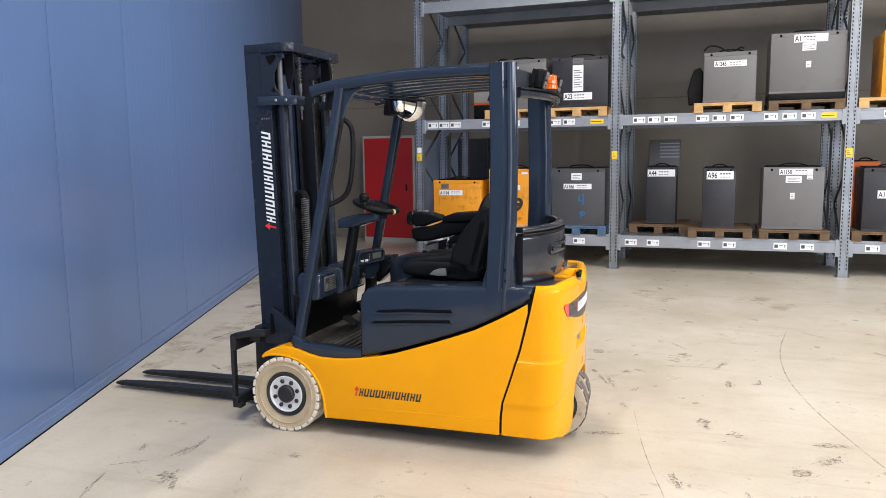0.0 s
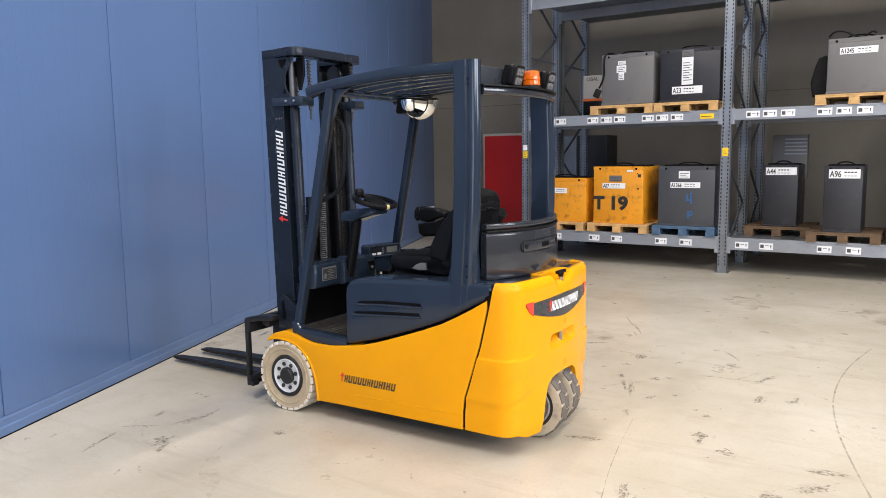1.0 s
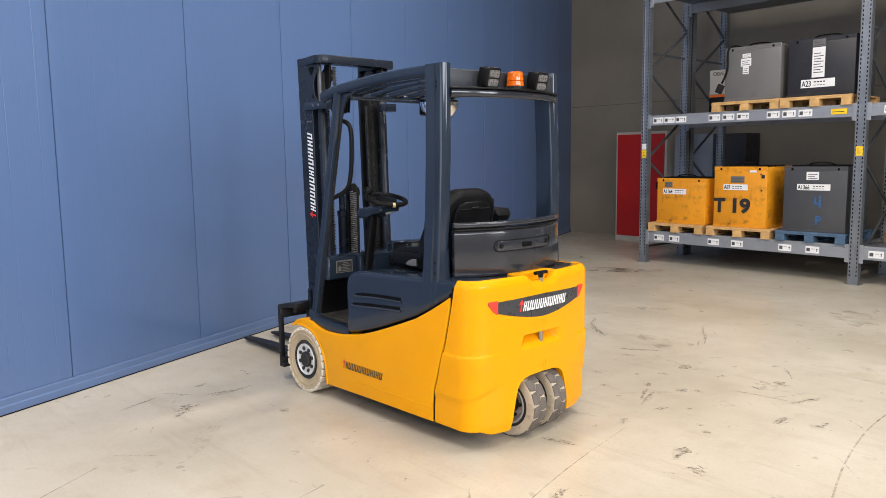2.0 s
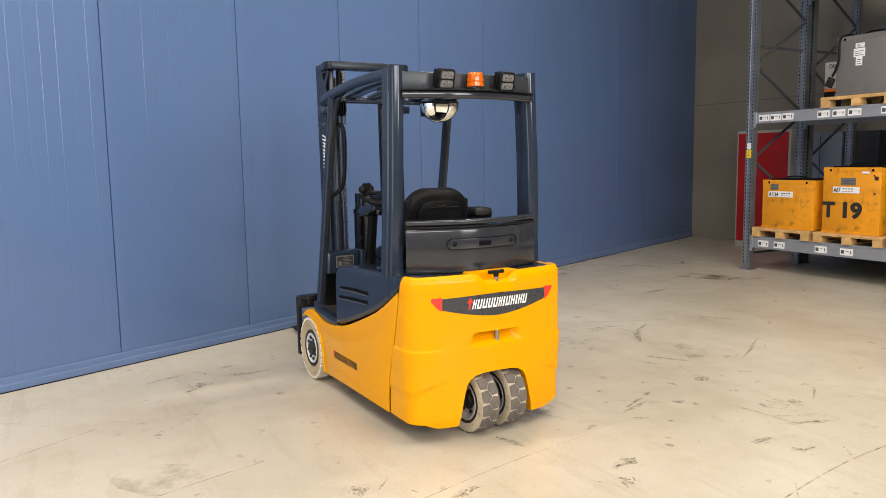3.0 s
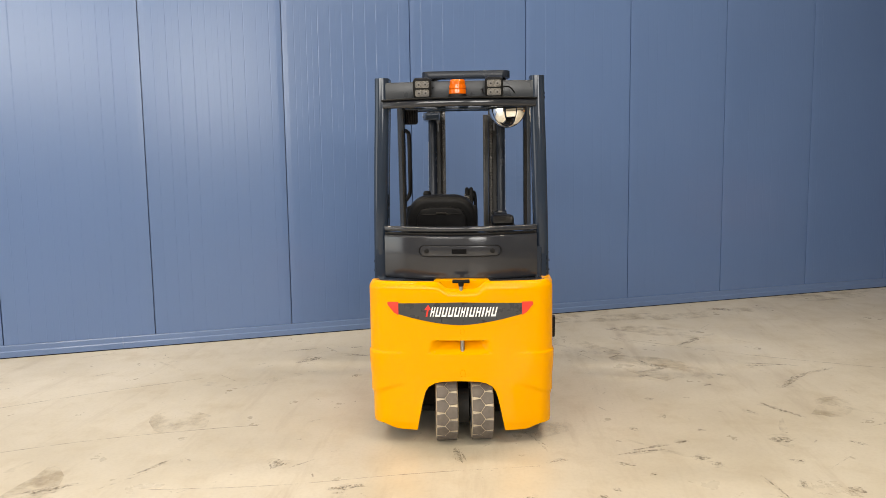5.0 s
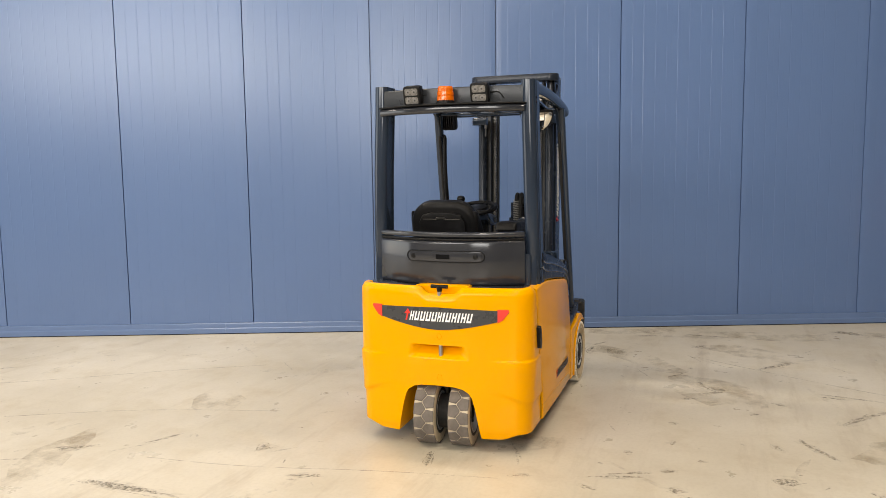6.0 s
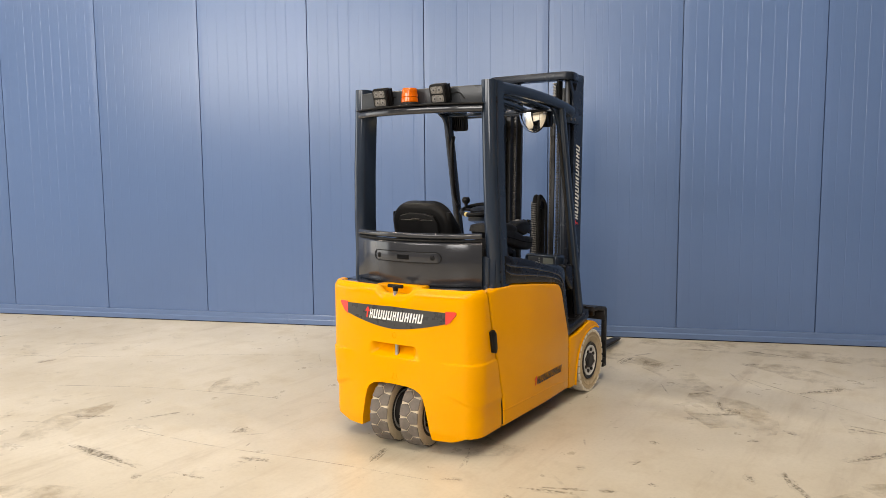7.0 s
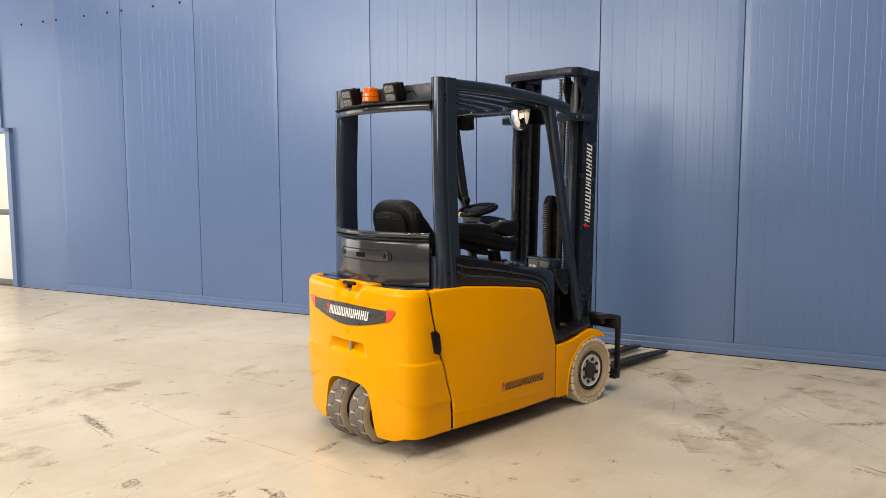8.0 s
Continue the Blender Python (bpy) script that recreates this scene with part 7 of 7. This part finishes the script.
MARKS_AISLE = (
    (-0.99, 5.66, 0.04, 0.03, 46), (-0.79, 5.49, 0.08, 0.03, 114), (-0.64, 5.25, 0.32, 0.02, 108), (-0.7, 5.3, 0.23, 0.015, 114), (-0.56, 5.55, 0.09, 0.06, 71),
    (-0.48, 5.6, 0.06, 0.05, 91), (-0.46, 5.13, 0.09, 0.03, 66), (-0.79, 5.14, 0.03, 0.025, 61), (-0.33, 5.24, 0.03, 0.02, 64), (-0.14, 5.03, 0.05, 0.025, 53),
    (-0.06, 4.95, 0.05, 0.025, 31), (0, 4.58, 0.17, 0.035, 105), (-0.01, 4.61, 0.09, 0.09, 84), (-0.81, 6.47, 0.08, 0.03, 54), (-0.18, 6.18, 0.08, 0.05, 44),
    (-0.54, 6.03, 0.07, 0.03, 76),
)
MARKS_SIDE = (
    (-0.38, 6.55, 0.05, 0.05, 18), (-0.24, 6.45, 0.23, 0.012, 126), (0.34, 5.5, 0.07, 0.04, 15), (0.36, 5.56, 0.09, 0.025, 93), (0.15, 5.44, 0.15, 0.05, 90),
    (0.12, 5.97, 0.07, 0.02, 67), (-0.24, 5.95, 0.09, 0.03, -14), (-1.29, 7.15, 0.63, 0.012, 121), (-0.15, 5.81, 0.34, 0.01, 9), (-2.14, 7.8, 0.16, 0.03, 32),
    (-3.11, 3.61, 0.06, 0.025, 2), (-3.01, 3.6, 0.04, 0.03, 18), (-2.74, 3.22, 0.15, 0.02, 79), (-2.71, 3.32, 0.25, 0.025, 91), (-2.62, 2.96, 0.08, 0.05, 62),
    (-2.57, 2.94, 0.15, 0.06, 97),
)
MARKS_RACK = (
    (0.32, 8.71, 0.1, 0.03, 16), (0.37, 9.13, 0.04, 0.03, 16), (1.16, 7.86, 0.04, 0.03, -3), (1.2, 7.73, 0.05, 0.03, 3), (1.35, 7.32, 0.09, 0.05, -32),
    (1.3, 6.63, 0.11, 0.04, -55), (0.88, 7.17, 0.26, 0.02, -44), (-0.49, 4.76, 0.11, 0.02, -66), (0.1, 5.92, 0.25, 0.02, 71), (0.66, 4.42, 0.19, 0.045, 12),
    (-0.56, 4.23, 0.21, 0.03, 15), (0.47, 3.99, 0.12, 0.08, 45), (0.64, 4.2, 0.2, 0.05, 51), (-0.13, 3.69, 0.17, 0.03, -68), (-0.13, 3.73, 0.13, 0.02, -72),
    (0.76, 3.97, 0.03, 0.025, -2), (-0.06, 3.66, 0.02, 0.02, 18),
)
MARKS_GATE = (
    (-0.67, 0.51, 0.14, 0.05, 176), (-0.51, -1.33, 0.59, 0.03, -136), (-0.42, -0.67, 0.13, 0.03, -169), (-0.86, -0.83, 0.39, 0.02, -166), (-1.2, 0.13, 0.29, 0.025, 127),
    (-0.05, 2.22, 0.23, 0.04, 127), (-0.32, 2.6, 0.21, 0.02, 151), (0.31, 2.89, 0.58, 0.045, 92), (0.29, 2.87, 0.4, 0.03, 92), (0.38, 3.36, 0.05, 0.04, 164),
    (0.69, 3.42, 0.09, 0.04, 180), (0.87, 3.62, 0.07, 0.04, 121), (-0.4, 3.26, 0.12, 0.07, 170), (0.22, 3.58, 0.16, 0.015, 100), (0.17, 4.43, 0.11, 0.07, 157),
)
MARKS_FORKS = (
    (-3.32, 4.66, 0.23, 0.05, 177), (-2.13, 5.55, 0.1, 0.03, 118), (-2.49, 5.62, 0.14, 0.02, -156), (-1.22, 5.49, 0.07, 0.03, 164), (-1, 5.27, 0.05, 0.03, 130),
    (-3.14, 6.08, 0.16, 0.03, 141), (-3.24, 6.19, 0.19, 0.05, 132), (-2.44, 6.47, 0.16, 0.03, 88), (-1.91, 5.95, 0.06, 0.03, 137), (-3.73, 5.56, 0.14, 0.05, 132),
    (-2.95, 5.52, 0.02, 0.02, 69), (-2.5, 2.88, 0.16, 0.03, 116), (-2.1, 3.38, 0.09, 0.035, 13), (-2.99, 3.22, 0.11, 0.015, 115), (-2.88, 2.75, 0.27, 0.012, 111),
    (-3.2, 2.65, 0.06, 0.015, 113),
)
dark, faint, wash = [], [], []
for x, y, ln, w, deg in MARKS_FAR + MARKS_AISLE + MARKS_SIDE + MARKS_RACK + MARKS_GATE + MARKS_FORKS:
    a = radians(deg)
    dark.append(ragged(x, y, ln * 1.05, w, a))
    for _ in range(2 + int(ln > 0.12) + int(w > 0.045)):
        u, v = rng.uniform(-0.45, 0.45) * ln, rng.uniform(-0.9, 0.9) * w
        (dark if rng.random() < 0.5 else faint).append(ragged(x + u * math.cos(a) - v * math.sin(a), y + u * math.sin(a) + v * math.cos(a), ln * rng.uniform(0.3, 0.8), rng.uniform(0.006, 0.014), a + rng.uniform(-0.15, 0.15)))
    wash.append(ragged(x, y, ln * 1.3, w * 2.2 + 0.02, a, 0.0008))
for _ in range(520):
    x, y = rng.uniform(-5.0, 5.0), rng.uniform(-4.0, 10.5)
    if x < WALL_X + WALL_SLOPE * y + 0.15:
        continue
    a = rng.choice((0.5, 0.9, -0.7, 2.2)) + rng.uniform(-0.25, 0.25)
    ln = rng.choice((0.03, 0.05, 0.07, 0.10, 0.26)) * rng.uniform(0.7, 1.3)
    (dark if rng.random() < 0.16 else faint).append(ragged(x, y, ln, rng.uniform(0.006, 0.020), a))
for _ in range(110):
    x, y = rng.uniform(-4.5, 4.0), rng.uniform(-2.0, 10.0)
    if x < WALL_X + WALL_SLOPE * y + 0.5:
        continue
    wash.append(ragged(x, y, rng.uniform(0.25, 0.8), rng.uniform(0.03, 0.12), rng.choice((0.45, 1.1, -0.5)) + rng.uniform(-0.3, 0.3), 0.0008))
brown = []
for x, y, ln, w, a in ((-4.29, 5.78, 1.3, 0.35, 1.9), (-4.41, 5.29, 0.8, 0.3, 2.1), (-4.16, 4.84, 0.9, 0.25, 1.7), (-3.45, 4.58, 1.1, 0.4, 1.3), (-3.07, 5.17, 0.9, 0.35, 0.8), (-6.6, 9.9, 1.6, 0.6, 1.9), (-3.9, 9.76, 1.0, 0.5, 0.4),
                        (-5.3, 9.66, 1.2, 0.4, 0.8), (-2.4, 5.69, 0.9, 0.5, 0.6), (-4.5, 6.7, 1.4, 0.4, 2.0), (-3.6, 6.03, 0.9, 0.4, 1.2), (-5.6, 8.2, 1.5, 0.6, 1.9)):
    brown.append(ragged(x, y, ln, w, a, 0.0004))
for _ in range(26):
    x, y = rng.uniform(-3.0, 4.0), rng.uniform(-2.0, 9.5)
    if x > WALL_X + WALL_SLOPE * y + 0.6:
        brown.append(ragged(x, y, rng.uniform(0.4, 1.2), rng.uniform(0.15, 0.5), rng.uniform(0, 3), 0.0004))
oily = [ragged(-3.90, 9.76, 0.52, 0.42, 0.9, 0.0006), ragged(-4.25, 9.45, 0.30, 0.12, 0.9, 0.0006), ragged(-3.60, 10.1, 0.26, 0.14, 1.0, 0.0006),
        ragged(-6.25, 9.62, 1.5, 0.10, 1.94, 0.0006), ragged(-5.05, 10.4, 0.45, 0.06, 0.7, 0.0006), ragged(-4.72, 6.88, 0.24, 0.10, 1.1, 0.0006),
        ragged(-4.20, 5.62, 0.42, 0.035, 1.5, 0.0006), ragged(-4.05, 5.12, 0.30, 0.045, 1.9, 0.0006), ragged(-3.62, 4.72, 0.26, 0.03, 2.6, 0.0006)]
floor_marks("oil_stains", oily, OIL, "dark oily stains on the concrete floor")
floor_marks("brown_stains", brown, STAIN, "broad faint brown stains on the concrete")
floor_marks("scuff_marks", dark, SCUFF, "dark broken rubber scuffs on the concrete")
floor_marks("wiped_marks", wash, WASH, "soft brown drag marks on the concrete")
floor_marks("faint_marks", faint, FAINT, "faint brown drag marks on the concrete")


def floor_line(points, w, mat, name, label):
    bm = bm_sweep([(x, y, 0.0) for x, y in points], [(-w, 0.0006), (w, 0.0006), (w, 0.0016), (-w, 0.0016)], smooth=3)
    return tagged(part(name, bm, mat, smooth=0), label, "stain", kind="stuff")


floor_line([(0.67, 7.24), (0.55, 6.5), (0.54, 5.74), (0.63, 5.13), (0.73, 4.71), (0.83, 4.35), (0.93, 4.02)], 0.005, LINE, "tyre_arc", "thin curved tyre line on the concrete")
floor_line([(-0.06, -1.3), (-0.40, -0.47), (-0.84, 0.48), (-1.25, 1.08), (-1.62, 1.58), (-1.84, 1.95), (-2.0, 2.22)], 0.0030, LINE, "hairline_crack", "hairline crack in the concrete")
floor_line([(-0.32, 1.3), (-0.70, 1.99), (-0.94, 2.74), (-0.99, 2.97)], 0.0025, LINE, "hairline_crack", "hairline crack in the concrete")
floor_line([(-0.06, 2.71), (-0.12, 3.33), (-0.30, 3.98), (-0.42, 4.67)], 0.0025, LINE, "hairline_crack", "hairline crack in the concrete")
floor_line([(-3.3, 5.6), (-2.7, 6.6), (-2.3, 7.6)], 0.0028, LINE, "hairline_crack", "hairline crack in the concrete")
